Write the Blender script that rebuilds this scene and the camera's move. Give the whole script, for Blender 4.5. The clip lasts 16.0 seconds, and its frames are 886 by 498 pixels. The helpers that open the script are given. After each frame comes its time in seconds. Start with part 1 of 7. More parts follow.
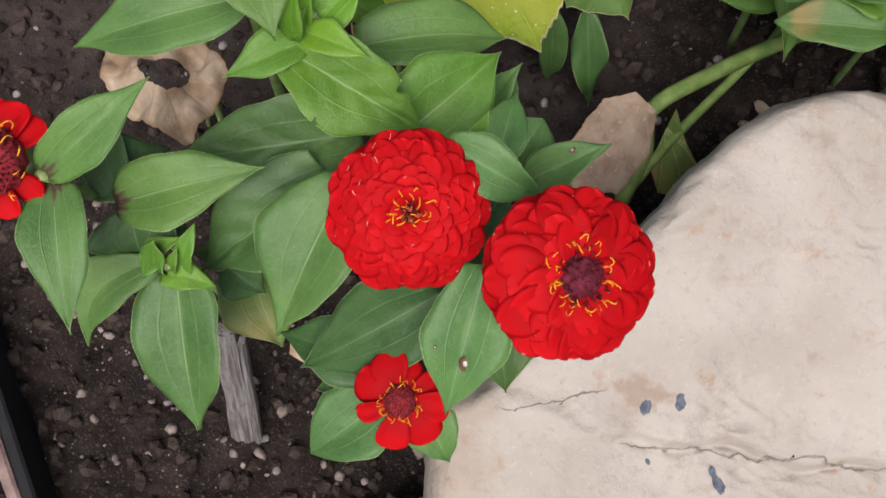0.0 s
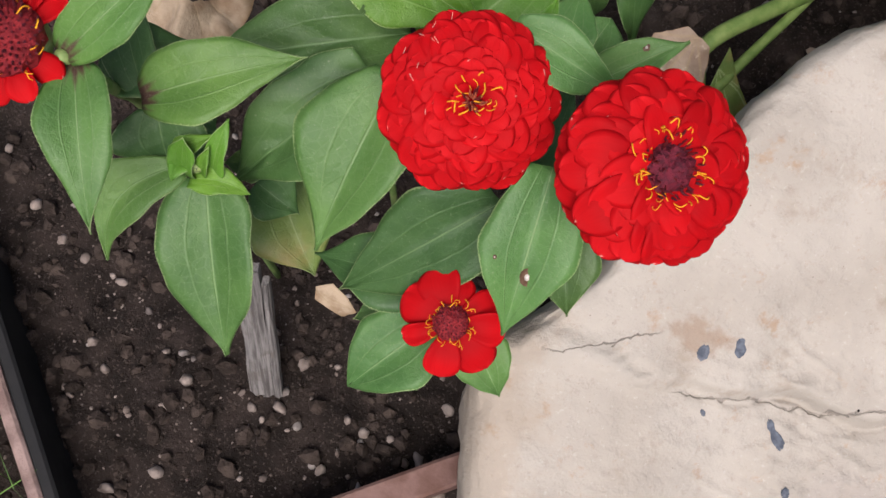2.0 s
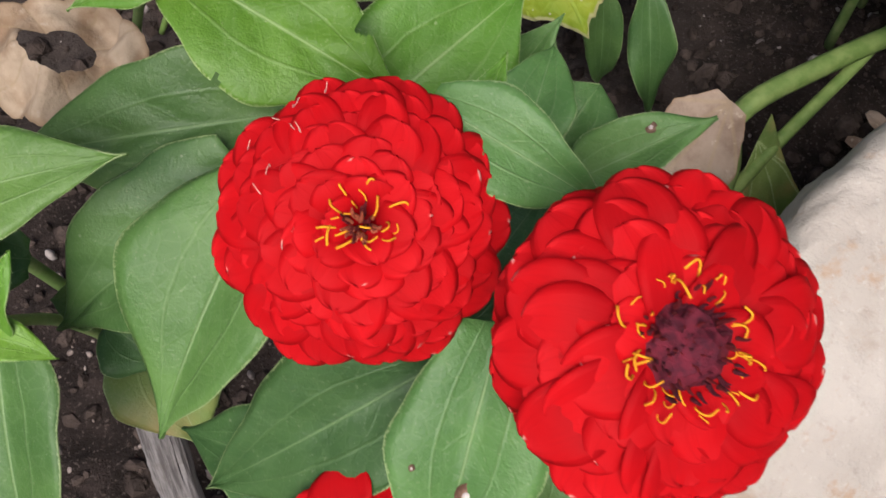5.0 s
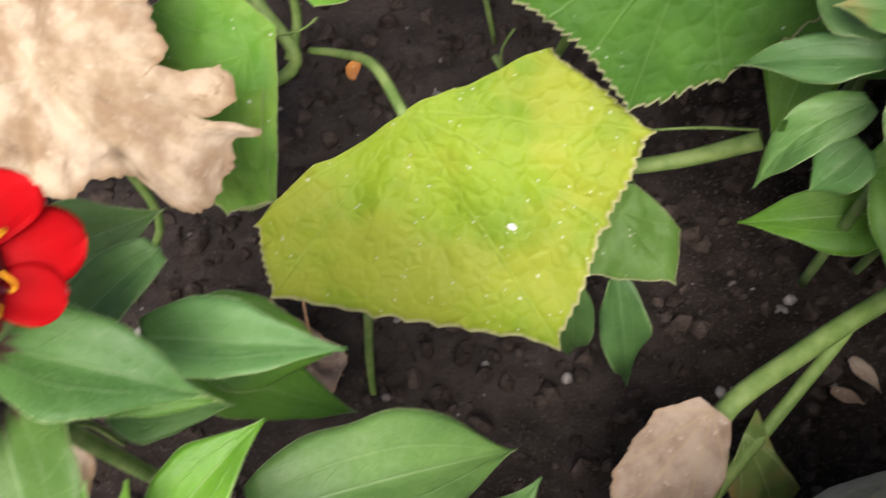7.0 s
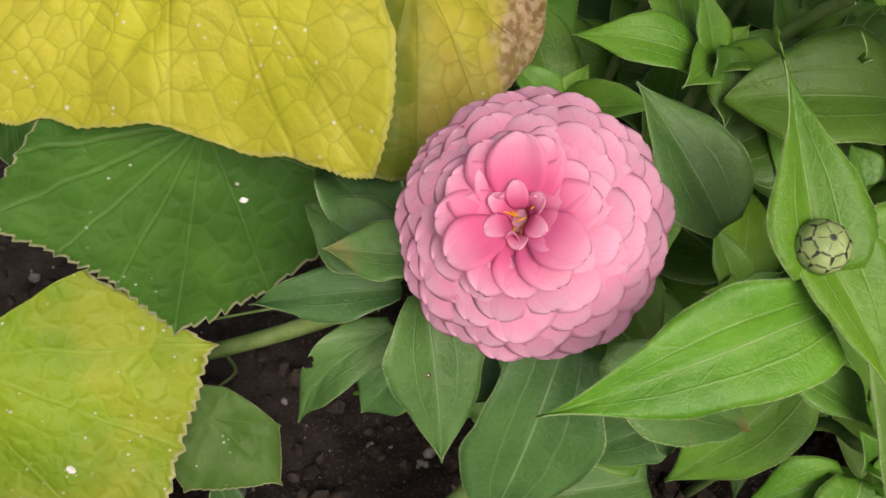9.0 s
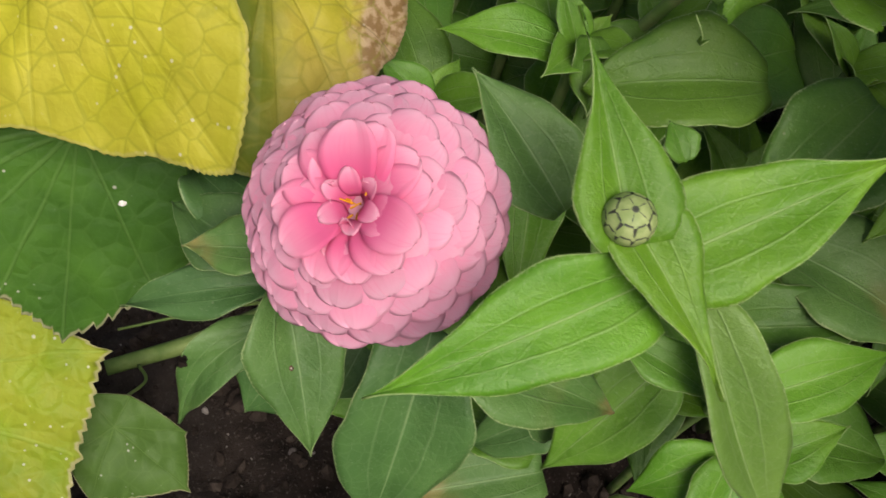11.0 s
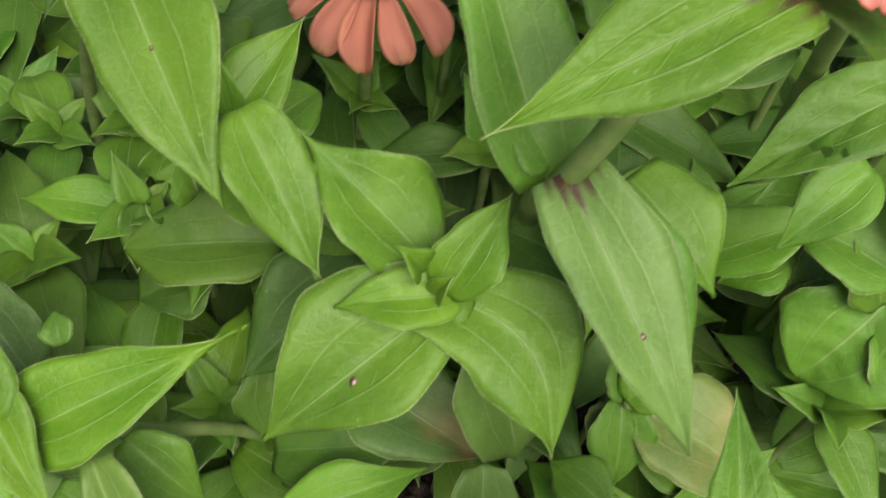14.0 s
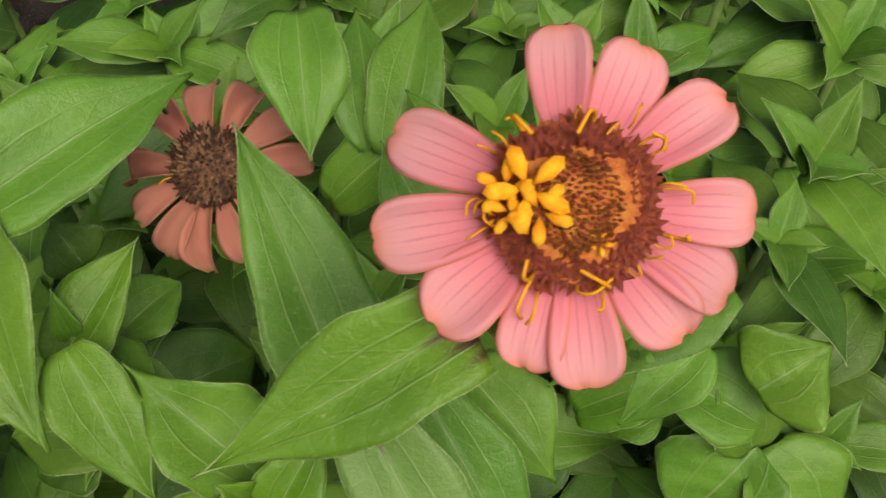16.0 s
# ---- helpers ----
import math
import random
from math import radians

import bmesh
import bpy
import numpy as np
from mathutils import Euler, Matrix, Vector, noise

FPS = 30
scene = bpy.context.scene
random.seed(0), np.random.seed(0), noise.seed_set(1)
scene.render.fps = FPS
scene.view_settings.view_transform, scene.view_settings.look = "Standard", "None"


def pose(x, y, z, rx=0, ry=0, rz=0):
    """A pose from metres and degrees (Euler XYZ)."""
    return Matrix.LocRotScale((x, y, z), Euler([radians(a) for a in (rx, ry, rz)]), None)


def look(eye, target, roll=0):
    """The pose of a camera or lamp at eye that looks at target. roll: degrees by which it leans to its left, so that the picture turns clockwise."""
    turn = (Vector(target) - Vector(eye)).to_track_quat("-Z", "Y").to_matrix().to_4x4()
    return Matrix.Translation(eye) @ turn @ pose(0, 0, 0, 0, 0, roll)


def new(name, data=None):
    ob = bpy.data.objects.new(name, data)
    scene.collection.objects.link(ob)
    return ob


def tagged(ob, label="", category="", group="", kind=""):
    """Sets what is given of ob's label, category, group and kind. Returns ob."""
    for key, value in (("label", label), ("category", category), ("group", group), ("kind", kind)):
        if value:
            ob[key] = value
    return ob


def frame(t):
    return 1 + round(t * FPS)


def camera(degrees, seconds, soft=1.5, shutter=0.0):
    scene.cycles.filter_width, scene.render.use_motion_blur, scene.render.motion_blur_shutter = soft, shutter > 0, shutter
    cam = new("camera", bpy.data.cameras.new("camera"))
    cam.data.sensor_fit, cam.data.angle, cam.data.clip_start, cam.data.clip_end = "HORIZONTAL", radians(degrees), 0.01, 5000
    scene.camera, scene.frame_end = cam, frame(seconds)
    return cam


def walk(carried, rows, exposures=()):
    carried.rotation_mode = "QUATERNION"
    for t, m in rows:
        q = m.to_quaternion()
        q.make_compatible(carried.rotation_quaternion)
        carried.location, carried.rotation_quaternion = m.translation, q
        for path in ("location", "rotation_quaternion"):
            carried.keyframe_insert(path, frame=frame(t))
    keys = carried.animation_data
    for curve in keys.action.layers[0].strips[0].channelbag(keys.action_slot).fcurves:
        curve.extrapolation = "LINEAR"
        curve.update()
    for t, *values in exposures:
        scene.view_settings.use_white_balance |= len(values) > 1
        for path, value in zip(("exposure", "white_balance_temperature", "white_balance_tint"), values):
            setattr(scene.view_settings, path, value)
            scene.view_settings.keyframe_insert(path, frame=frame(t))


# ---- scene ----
cam = camera(46.0, 16.0, soft=1.5, shutter=0.3)
PATH = [
    (0, (0.0444, -0.1236, 0.8051), (0.0300, -0.0431, 0.5165), -1.54),
    (0.5, (0.0426, -0.1372, 0.7956), (0.0277, -0.0589, 0.5064), -2.06),
    (0.8, (0.0399, -0.1434, 0.7899), (0.0245, -0.0656, 0.5005), -2.28),
    (1, (0.0362, -0.1460, 0.7857), (0.0208, -0.0682, 0.4964), -2.20),
    (1.5, (0.0283, -0.1489, 0.7714), (0.0131, -0.0705, 0.4823), -1.72),
    (2, (0.0256, -0.1518, 0.7517), (0.0106, -0.0716, 0.4630), -0.96),
    (2.5, (0.0377, -0.1463, 0.7239), (0.0212, -0.0615, 0.4366), -1.21),
    (3, (0.0590, -0.1296, 0.7026), (0.0398, -0.0393, 0.4171), -2.11),
    (3.2, (0.0663, -0.1161, 0.6969), (0.0466, -0.0254, 0.4117), -2.44),
    (5.3, (0.0387, -0.0630, 0.6096), (0.0097, 0.0348, 0.3275), -7.56),
    (5.5, (0.0234, -0.0520, 0.6073), (-0.0060, 0.0473, 0.3258), -7.46),
    (6, (-0.0034, -0.0094, 0.6140), (-0.0329, 0.0864, 0.3312), -7.37),
    (6.3, (-0.0068, 0.0091, 0.6206), (-0.0375, 0.1065, 0.3385), -8.48),
    (6.5, (-0.0010, 0.0229, 0.6247), (-0.0327, 0.1238, 0.3440), -9.10),
    (6.8, (0.0169, 0.0487, 0.6361), (-0.0108, 0.1560, 0.3573), -8.75),
    (7, (0.0340, 0.0649, 0.6402), (0.0123, 0.1759, 0.3624), -6.90),
    (7.5, (0.0758, 0.0948, 0.6447), (0.0689, 0.2093, 0.3675), -1.75),
    (7.8, (0.0887, 0.1089, 0.6448), (0.0946, 0.2288, 0.3699), 2.56),
    (8, (0.0971, 0.1180, 0.6443), (0.1154, 0.2416, 0.3716), 6.78),
    (8.5, (0.1145, 0.1393, 0.6387), (0.1552, 0.2637, 0.3687), 13.93),
    (9, (0.1225, 0.1447, 0.6335), (0.1701, 0.2689, 0.3647), 15.07),
    (9.2, (0.1244, 0.1457, 0.6307), (0.1745, 0.2702, 0.3624), 15.33),
    (11.3, (0.1688, 0.1230, 0.6399), (0.2232, 0.2504, 0.3738), 15.11),
    (11.4, (0.1727, 0.1197, 0.6424), (0.2269, 0.2470, 0.3762), 15.00),
    (11.5, (0.1774, 0.1162, 0.6427), (0.2310, 0.2439, 0.3766), 14.77),
    (12, (0.2066, 0.1024, 0.6505), (0.2584, 0.2319, 0.3849), 13.80),
    (12.5, (0.2359, 0.0816, 0.6594), (0.2834, 0.2130, 0.3939), 12.10),
    (12.9, (0.2645, 0.0781, 0.6699), (0.3066, 0.2087, 0.4031), 10.00),
    (13, (0.2690, 0.0735, 0.6729), (0.3120, 0.2076, 0.4080), 9.98),
    (13.2, (0.2882, 0.0779, 0.6829), (0.3261, 0.2113, 0.4169), 8.19),
    (13.5, (0.3082, 0.0900, 0.6983), (0.3506, 0.2258, 0.4342), 9.12),
    (14, (0.3382, 0.1077, 0.7211), (0.3824, 0.2484, 0.4599), 8.52),
    (14.5, (0.3593, 0.1196, 0.7409), (0.4003, 0.2625, 0.4804), 6.16),
    (15, (0.3782, 0.1359, 0.7562), (0.4175, 0.2804, 0.4962), 4.54),
    (15.5, (0.3888, 0.1421, 0.7616), (0.4265, 0.2875, 0.5019), 3.03),
    (16, (0.4055, 0.1436, 0.7610), (0.4438, 0.2890, 0.5014), 2.28),
]
walk(cam, [(t, look(eye, target, roll)) for t, eye, target, roll in PATH], [(0, 0.12, 6000, 15), (3, 0.2, 6000, 15), (5.5, 0.36, 6000, 15), (6.0, 0.57, 6000, 14), (6.5, 0.63, 6050, 14), (7, 0.68, 6150, 13), (7.5, 0.62, 6300, 12), (9, 0.02, 6450, 11), (11.5, 0.04, 6450, 10), (12.5, 0.2, 6400, 10), (13.0, 0.32, 6450, 10), (13.5, 0.32, 6550, 9), (14.5, 0.15, 6500, 10), (15.5, 0.02, 6550, 12), (16, -0.14, 6750, 9)])

# ---- light: a bright overcast sky ----
world = bpy.data.worlds.new("overcast_sky")
scene.world = world
world.use_nodes = True
sky = world.node_tree.nodes.new("ShaderNodeTexSky")
sky.sky_type, sky.sun_disc = "NISHITA", False
sky.sun_elevation, sky.sun_rotation = radians(61), radians(176)
sky.air_density, sky.dust_density, sky.ozone_density = 1.0, 8.0, 0.3
world.node_tree.links.new(sky.outputs[0], world.node_tree.nodes["Background"].inputs[0])
world.node_tree.nodes["Background"].inputs[1].default_value = 0.092
sun_data = bpy.data.lights.new("sun", "SUN")
sun_data.energy, sun_data.angle, sun_data.color = 3.0, radians(32), (1.0, 0.93, 0.84)
sun = new("sun", sun_data)
sun.rotation_euler = (radians(29), 0, radians(4))
scene.view_settings.exposure = 0.3


# ---- materials ----
class Shader:
    """A small wrapper round a node tree."""

    def __init__(self, name):
        self.mat = bpy.data.materials.new(name)
        self.mat.use_nodes = True
        self.tree = self.mat.node_tree
        self.bsdf = self.tree.nodes["Principled BSDF"]
        self.out = self.tree.nodes["Material Output"]

    def node(self, kind, out=0, **inputs):
        n = self.tree.nodes.new(kind)
        self.fill(n, inputs)
        return n.outputs[out]

    def fill(self, n, inputs):
        for key, value in inputs.items():
            slot = n.inputs[int(key[1:])] if key[0] == "i" and key[1:].isdigit() else n.inputs[key.replace("_", " ").title()]
            self.put(slot, value)

    def put(self, slot, value):
        if isinstance(value, bpy.types.NodeSocket):
            self.tree.links.new(value, slot)
        elif isinstance(value, tuple) and len(value) == 3 and slot.type == "RGBA":
            slot.default_value = (*value, 1)
        else:
            slot.default_value = value

    def math(self, op, a, b=0.0, clamp=False):
        n = self.tree.nodes.new("ShaderNodeMath")
        n.operation, n.use_clamp = op, clamp
        self.fill(n, {"i0": a, "i1": b})
        return n.outputs[0]

    def band(self, x, lo, hi, a=0.0, b=1.0):
        n = self.tree.nodes.new("ShaderNodeMapRange")
        n.interpolation_type = "SMOOTHSTEP"
        self.fill(n, {"i0": x, "i1": lo, "i2": hi, "i3": a, "i4": b})
        return n.outputs[0]

    def mix(self, fac, a, b, mode="MIX"):
        n = self.tree.nodes.new("ShaderNodeMix")
        n.data_type, n.blend_type = "RGBA", mode
        self.put(n.inputs[0], fac), self.put(n.inputs[6], a), self.put(n.inputs[7], b)
        return n.outputs[2]

    def noise(self, scale, detail=4.0, rough=0.55, coord=None):
        coord = coord or self.coord("Object")
        return self.node("ShaderNodeTexNoise", Vector=coord, Scale=scale, Detail=detail, Roughness=rough)

    def cells(self, scale, feature="F1", out=0, coord=None):
        coord = coord or self.coord("Object")
        n = self.tree.nodes.new("ShaderNodeTexVoronoi")
        n.feature = feature
        self.fill(n, {"Vector": coord, "Scale": scale})
        return n.outputs[out]

    def coord(self, which):
        return self.tree.nodes.new("ShaderNodeTexCoord").outputs[which]

    def uv(self):
        split = self.tree.nodes.new("ShaderNodeSeparateXYZ")
        self.tree.links.new(self.coord("UV"), split.inputs[0])
        return split.outputs[0], split.outputs[1]

    def random(self):
        return self.tree.nodes.new("ShaderNodeObjectInfo").outputs["Random"]

    def bump(self, height, strength, distance):
        return self.node("ShaderNodeBump", Height=height, Strength=strength, Distance=distance)

    def finish(self, color, rough=0.6, normal=None, translucent=0.0, through_color=None, spec=0.3):
        self.put(self.bsdf.inputs["Base Color"], color)
        self.put(self.bsdf.inputs["Roughness"], rough)
        self.put(self.bsdf.inputs["Specular IOR Level"], spec)
        if normal is not None:
            self.put(self.bsdf.inputs["Normal"], normal)
        if translucent:
            t = self.tree.nodes.new("ShaderNodeBsdfTranslucent")
            self.put(t.inputs[0], through_color if through_color is not None else color)
            m = self.tree.nodes.new("ShaderNodeMixShader")
            m.inputs[0].default_value = translucent
            self.tree.links.new(self.bsdf.outputs[0], m.inputs[1])
            self.tree.links.new(t.outputs[0], m.inputs[2])
            self.tree.links.new(m.outputs[0], self.out.inputs[0])
        return self.mat


def zinnia_leaf_material(name, dark, light, vein, aged=None, flush=None):
    s = Shader(name)
    u, v = s.uv()
    a = s.math("ABSOLUTE", s.math("SUBTRACT", s.math("MULTIPLY", u, 2.0), 1.0))
    wobble = s.math("MULTIPLY", s.math("SUBTRACT", s.noise(40, 2), 0.5), 0.12)
    aw = s.math("ADD", a, wobble)
    mid = s.band(a, 0.007, 0.030, 1, 0)
    side = s.band(s.math("ABSOLUTE", s.math("SUBTRACT", aw, 0.42)), 0.004, 0.035, 1, 0)
    rungs = s.math("PINGPONG", s.math("ADD", s.math("MULTIPLY", v, 5.5), s.math("MULTIPLY", aw, -1.7)), 0.5)
    rung = s.math("MULTIPLY", s.band(rungs, 0.0, 0.07, 1, 0), s.band(a, 0.85, 0.4, 0, 1))
    lines = s.math("MAXIMUM", mid, s.math("MAXIMUM", s.math("MULTIPLY", side, 0.34), s.math("MULTIPLY", rung, 0.05)))
    rim = s.band(s.math("ADD", a, s.math("MULTIPLY", s.math("SUBTRACT", s.noise(1300, 2), 0.5), 0.10)), 0.972, 0.995)
    base = s.mix(s.band(s.noise(28, 4), 0.32, 0.68), dark, light)
    chance = s.random()
    shift = s.math("ADD", 0.86, s.math("MULTIPLY", chance, 0.26))
    hue = s.math("FRACT", s.math("MULTIPLY", chance, 7.3))
    warm = s.math("MULTIPLY", shift, s.math("ADD", 0.92, s.math("MULTIPLY", hue, 0.18)))
    cool = s.math("MULTIPLY", shift, s.math("ADD", 1.06, s.math("MULTIPLY", hue, -0.20)))
    base = s.mix(1.0, base, s.node("ShaderNodeCombineColor", i0=warm, i1=shift, i2=cool), "MULTIPLY")
    if aged:
        base = s.mix(s.math("MULTIPLY", s.band(s.noise(34, 3), 0.42, 0.62), s.band(v, 0.35, 1.0)), base, aged)
    base = s.mix(s.math("MULTIPLY", lines, 0.6), base, vein)
    if flush:
        rays = s.math("ADD", s.math("MULTIPLY", s.math("PINGPONG", s.math("MULTIPLY", a, 3.0), 0.5), 0.16), s.math("MULTIPLY", s.noise(150, 3), 0.10))
        base = s.mix(s.math("MULTIPLY", s.band(s.math("ADD", s.math("ADD", v, s.math("MULTIPLY", a, 0.16)), rays), 0.15, 0.26, 1, 0), 0.9), base, flush)
    base = s.mix(s.math("MULTIPLY", s.band(s.noise(900, 1), 0.66, 0.74), 0.14), base, (0.45, 0.5, 0.3))
    specks = s.math("MULTIPLY", s.band(s.cells(130), 0.045, 0.09, 1, 0), s.band(s.noise(45, 2), 0.55, 0.62))
    base = s.mix(s.math("MULTIPLY", specks, 0.28), base, (0.45, 0.48, 0.32))
    base = s.mix(s.math("MULTIPLY", s.band(s.cells(210, "DISTANCE_TO_EDGE"), 0.0, 0.09, 1, 0), 0.10), base, vein)
    base = s.mix(s.math("MULTIPLY", rim, 0.6), base, (0.44, 0.54, 0.25))
    relief = s.math("MAXIMUM", s.math("MULTIPLY", mid, 0.3), s.math("MAXIMUM", s.math("MULTIPLY", side, 0.25), s.math("MULTIPLY", rung, 0.10)))
    height = s.math("ADD", s.math("MULTIPLY", relief, -1.2), s.math("ADD", s.math("MULTIPLY", s.noise(260, 2), 0.7), s.math("ADD", s.math("MULTIPLY", s.band(s.cells(210, "DISTANCE_TO_EDGE"), 0.0, 0.2), 0.10), s.math("MULTIPLY", s.noise(1500, 2), 0.4))))
    return s.finish(base, s.math("ADD", 0.38, s.math("MULTIPLY", s.noise(60), 0.22)), s.bump(height, 0.6, 0.0009), 0.26, s.mix(0.5, base, (0.16, 0.30, 0.02)), 0.45)


def vine_leaf_material(name, dark, light, vein, aged=None, amount=0.45, cell=120, relief=0.12, flecks=0.5, shade_scorch=None):
    s = Shader(name)
    u, v = s.uv()
    blistered = 0.41 < relief < 0.5
    main = s.band(u, 0.0015, 0.009, 1, 0)
    bent = s.node("ShaderNodeVectorMath", i0=s.coord("Object"), i1=s.node("ShaderNodeVectorMath", i0=s.node("ShaderNodeTexNoise", 1, Vector=s.coord("Object"), Scale=70.0, Detail=2.0), i1=(0.0018, 0.0018, 0.0018)))
    bent.node.operation, bent.node.inputs[1].links[0].from_node.operation = "ADD", "MULTIPLY"
    net = s.cells(cell, "DISTANCE_TO_EDGE", coord=bent)
    small = s.cells(cell * 2.6, "DISTANCE_TO_EDGE", coord=bent)
    fine = s.band(net, 0.0, 0.07, 1, 0)
    hair = s.band(small, 0.0, 0.09, 1, 0)
    base = s.mix(s.band(s.noise(22, 5), 0.35, 0.66), dark, light)
    if aged:
        base = s.mix(s.math("MULTIPLY", s.band(s.math("ADD", s.noise(26, 4), s.math("MULTIPLY", v, 0.22)), 0.52, 0.78), amount), base, aged)
    if shade_scorch:
        place = s.tree.nodes.new("ShaderNodeSeparateXYZ")
        s.put(place.inputs[0], s.coord("Object"))
        across = s.math("ADD", place.outputs[0], s.math("MULTIPLY", s.math("SUBTRACT", s.noise(90, 5, 0.65), 0.5), 0.022))
        # olive beside the fold: its shade put into the colour; brown edge is scorch
        base = s.mix(s.band(across, shade_scorch[0], shade_scorch[1]), (0.13, 0.17, 0.012), base)
        base = s.mix(s.math("MULTIPLY", s.band(across, shade_scorch[2], shade_scorch[3]), 0.9), base, s.mix(s.band(s.noise(300, 4), 0.4, 0.6), (0.22, 0.12, 0.06), (0.48, 0.34, 0.22)))
    base = s.mix(s.math("MULTIPLY", main, 0.15 if blistered else 0.42), base, vein)
    base = s.mix(s.math("MULTIPLY", fine, 0.5 if blistered else 0.16), base, vein)
    base = s.mix(s.math("MULTIPLY", hair, 0.08), base, vein)
    specks = s.math("MULTIPLY", s.band(s.cells(170), 0.06, 0.15, 1, 0), s.band(s.noise(38, 3), flecks, flecks + 0.08))
    dots = s.math("MULTIPLY", s.band(s.cells(70), 0.05, 0.085, 1, 0), s.band(s.noise(60, 2), flecks + 0.02, flecks + 0.06))
    base = s.mix(s.math("MULTIPLY", s.math("MAXIMUM", specks, dots), 0.75), base, (0.68, 0.66, 0.55))
    base = s.mix(s.math("MULTIPLY", s.band(s.math("ADD", v, s.math("MULTIPLY", s.noise(240, 2), 0.02)), 0.99, 1.003), 0.2 if blistered else 0.6), base, (0.6, 0.53, 0.34))
    puff = s.band(net, 0.0, 0.3)
    height = s.math("ADD", s.math("MULTIPLY", puff, relief * 1.5), s.math("MULTIPLY", s.band(small, 0.0, 0.3), relief * 0.22))
    height = s.math("ADD", s.math("ADD", height, s.math("MULTIPLY", main, -0.35 if blistered else -0.65)), s.math("MULTIPLY", s.noise(520, 2), 0.22))
    return s.finish(base, 0.55, s.bump(height, 0.6, 0.0010), 0.3, s.mix(0.4, base, (0.25, 0.34, 0.02)), 0.28)


def withered_material(name, pale, brown):
    s = Shader(name)
    u, v = s.uv()
    base = s.mix(s.band(s.noise(45, 6), 0.36, 0.66), pale, brown)
    base = s.mix(s.math("MULTIPLY", s.band(u, 0.004, 0.02, 1, 0), 0.3), base, (0.38, 0.29, 0.16))
    base = s.mix(s.math("MULTIPLY", s.band(s.noise(230, 3), 0.6, 0.75), 0.45), base, (0.58, 0.49, 0.38))
    base = s.mix(s.math("MULTIPLY", s.band(v, 0.9, 1.0), 0.5), base, (0.30, 0.19, 0.10))
    return s.finish(base, 0.8, s.bump(s.noise(220, 5), 0.8, 0.0015), 0.15, None, 0.15)


def petal_material(name, inner, outer, tip, edge=None, wilt=None, veins=None, glow=0.38):
    s = Shader(name)
    u, v = s.uv()
    a = s.math("ABSOLUTE", s.math("SUBTRACT", s.math("MULTIPLY", u, 2.0), 1.0))
    base = s.mix(s.band(v, 0.35, 0.85), inner, outer)
    base = s.mix(s.band(v, 0.78, 1.0), base, tip)
    streak = s.node("ShaderNodeTexNoise", Vector=s.node("ShaderNodeMapping", i0=s.coord("UV"), Scale=(16.0, 1.2, 1.0)), Scale=1.0, Detail=3.0)
    base = s.mix(s.math("MULTIPLY", s.band(streak, 0.5, 0.68), 0.22), base, inner)
    if veins:
        bend = s.math("ADD", a, s.math("MULTIPLY", s.math("SUBTRACT", s.noise(60, 2), 0.5), 0.12))
        lines = s.math("MAXIMUM", s.band(s.math("ABSOLUTE", s.math("SUBTRACT", bend, 0.16)), 0.01, 0.045, 1, 0), s.band(s.math("ABSOLUTE", s.math("SUBTRACT", bend, 0.52)), 0.008, 0.04, 1, 0))
        base = s.mix(s.math("MULTIPLY", s.math("MULTIPLY", lines, s.band(v, 0.97, 0.6)), 0.45), base, veins)
    if edge:
        base = s.mix(s.math("MULTIPLY", s.math("MAXIMUM", s.band(a, 0.86, 1.0), s.band(v, 0.9, 1.0)), 0.6), base, edge)
    if wilt:
        base = s.mix(s.math("MULTIPLY", s.band(v, 0.955, 0.985), s.band(s.math("FRACT", s.math("ADD", s.math("MULTIPLY", s.random(), 13.7), s.math("MULTIPLY", u, 0.25))), 0.955, 0.985)), base, wilt)
    shift = s.math("ADD", 0.88, s.math("MULTIPLY", s.random(), 0.2))
    base = s.mix(1.0, base, s.node("ShaderNodeCombineColor", i0=shift, i1=shift, i2=shift), "MULTIPLY")
    height = s.math("ADD", streak, s.math("MULTIPLY", s.noise(9, 3), 0.4))
    return s.finish(base, 0.65, s.bump(height, 0.3, 0.0006), glow, None, 0.12)


def plain_material(name, a, b, scale, rough=0.6, bump=0.4, depth=0.0006, spec=0.3, varied=0.25):
    s = Shader(name)
    base = s.mix(s.band(s.noise(scale, 4), 0.35, 0.65), a, b)
    shift = s.math("ADD", 1 - varied / 2, s.math("MULTIPLY", s.random(), varied))
    base = s.mix(1.0, base, s.node("ShaderNodeCombineColor", i0=shift, i1=shift, i2=shift), "MULTIPLY")
    return s.finish(base, rough, s.bump(s.noise(scale * 6, 4), bump, depth), 0, None, spec)


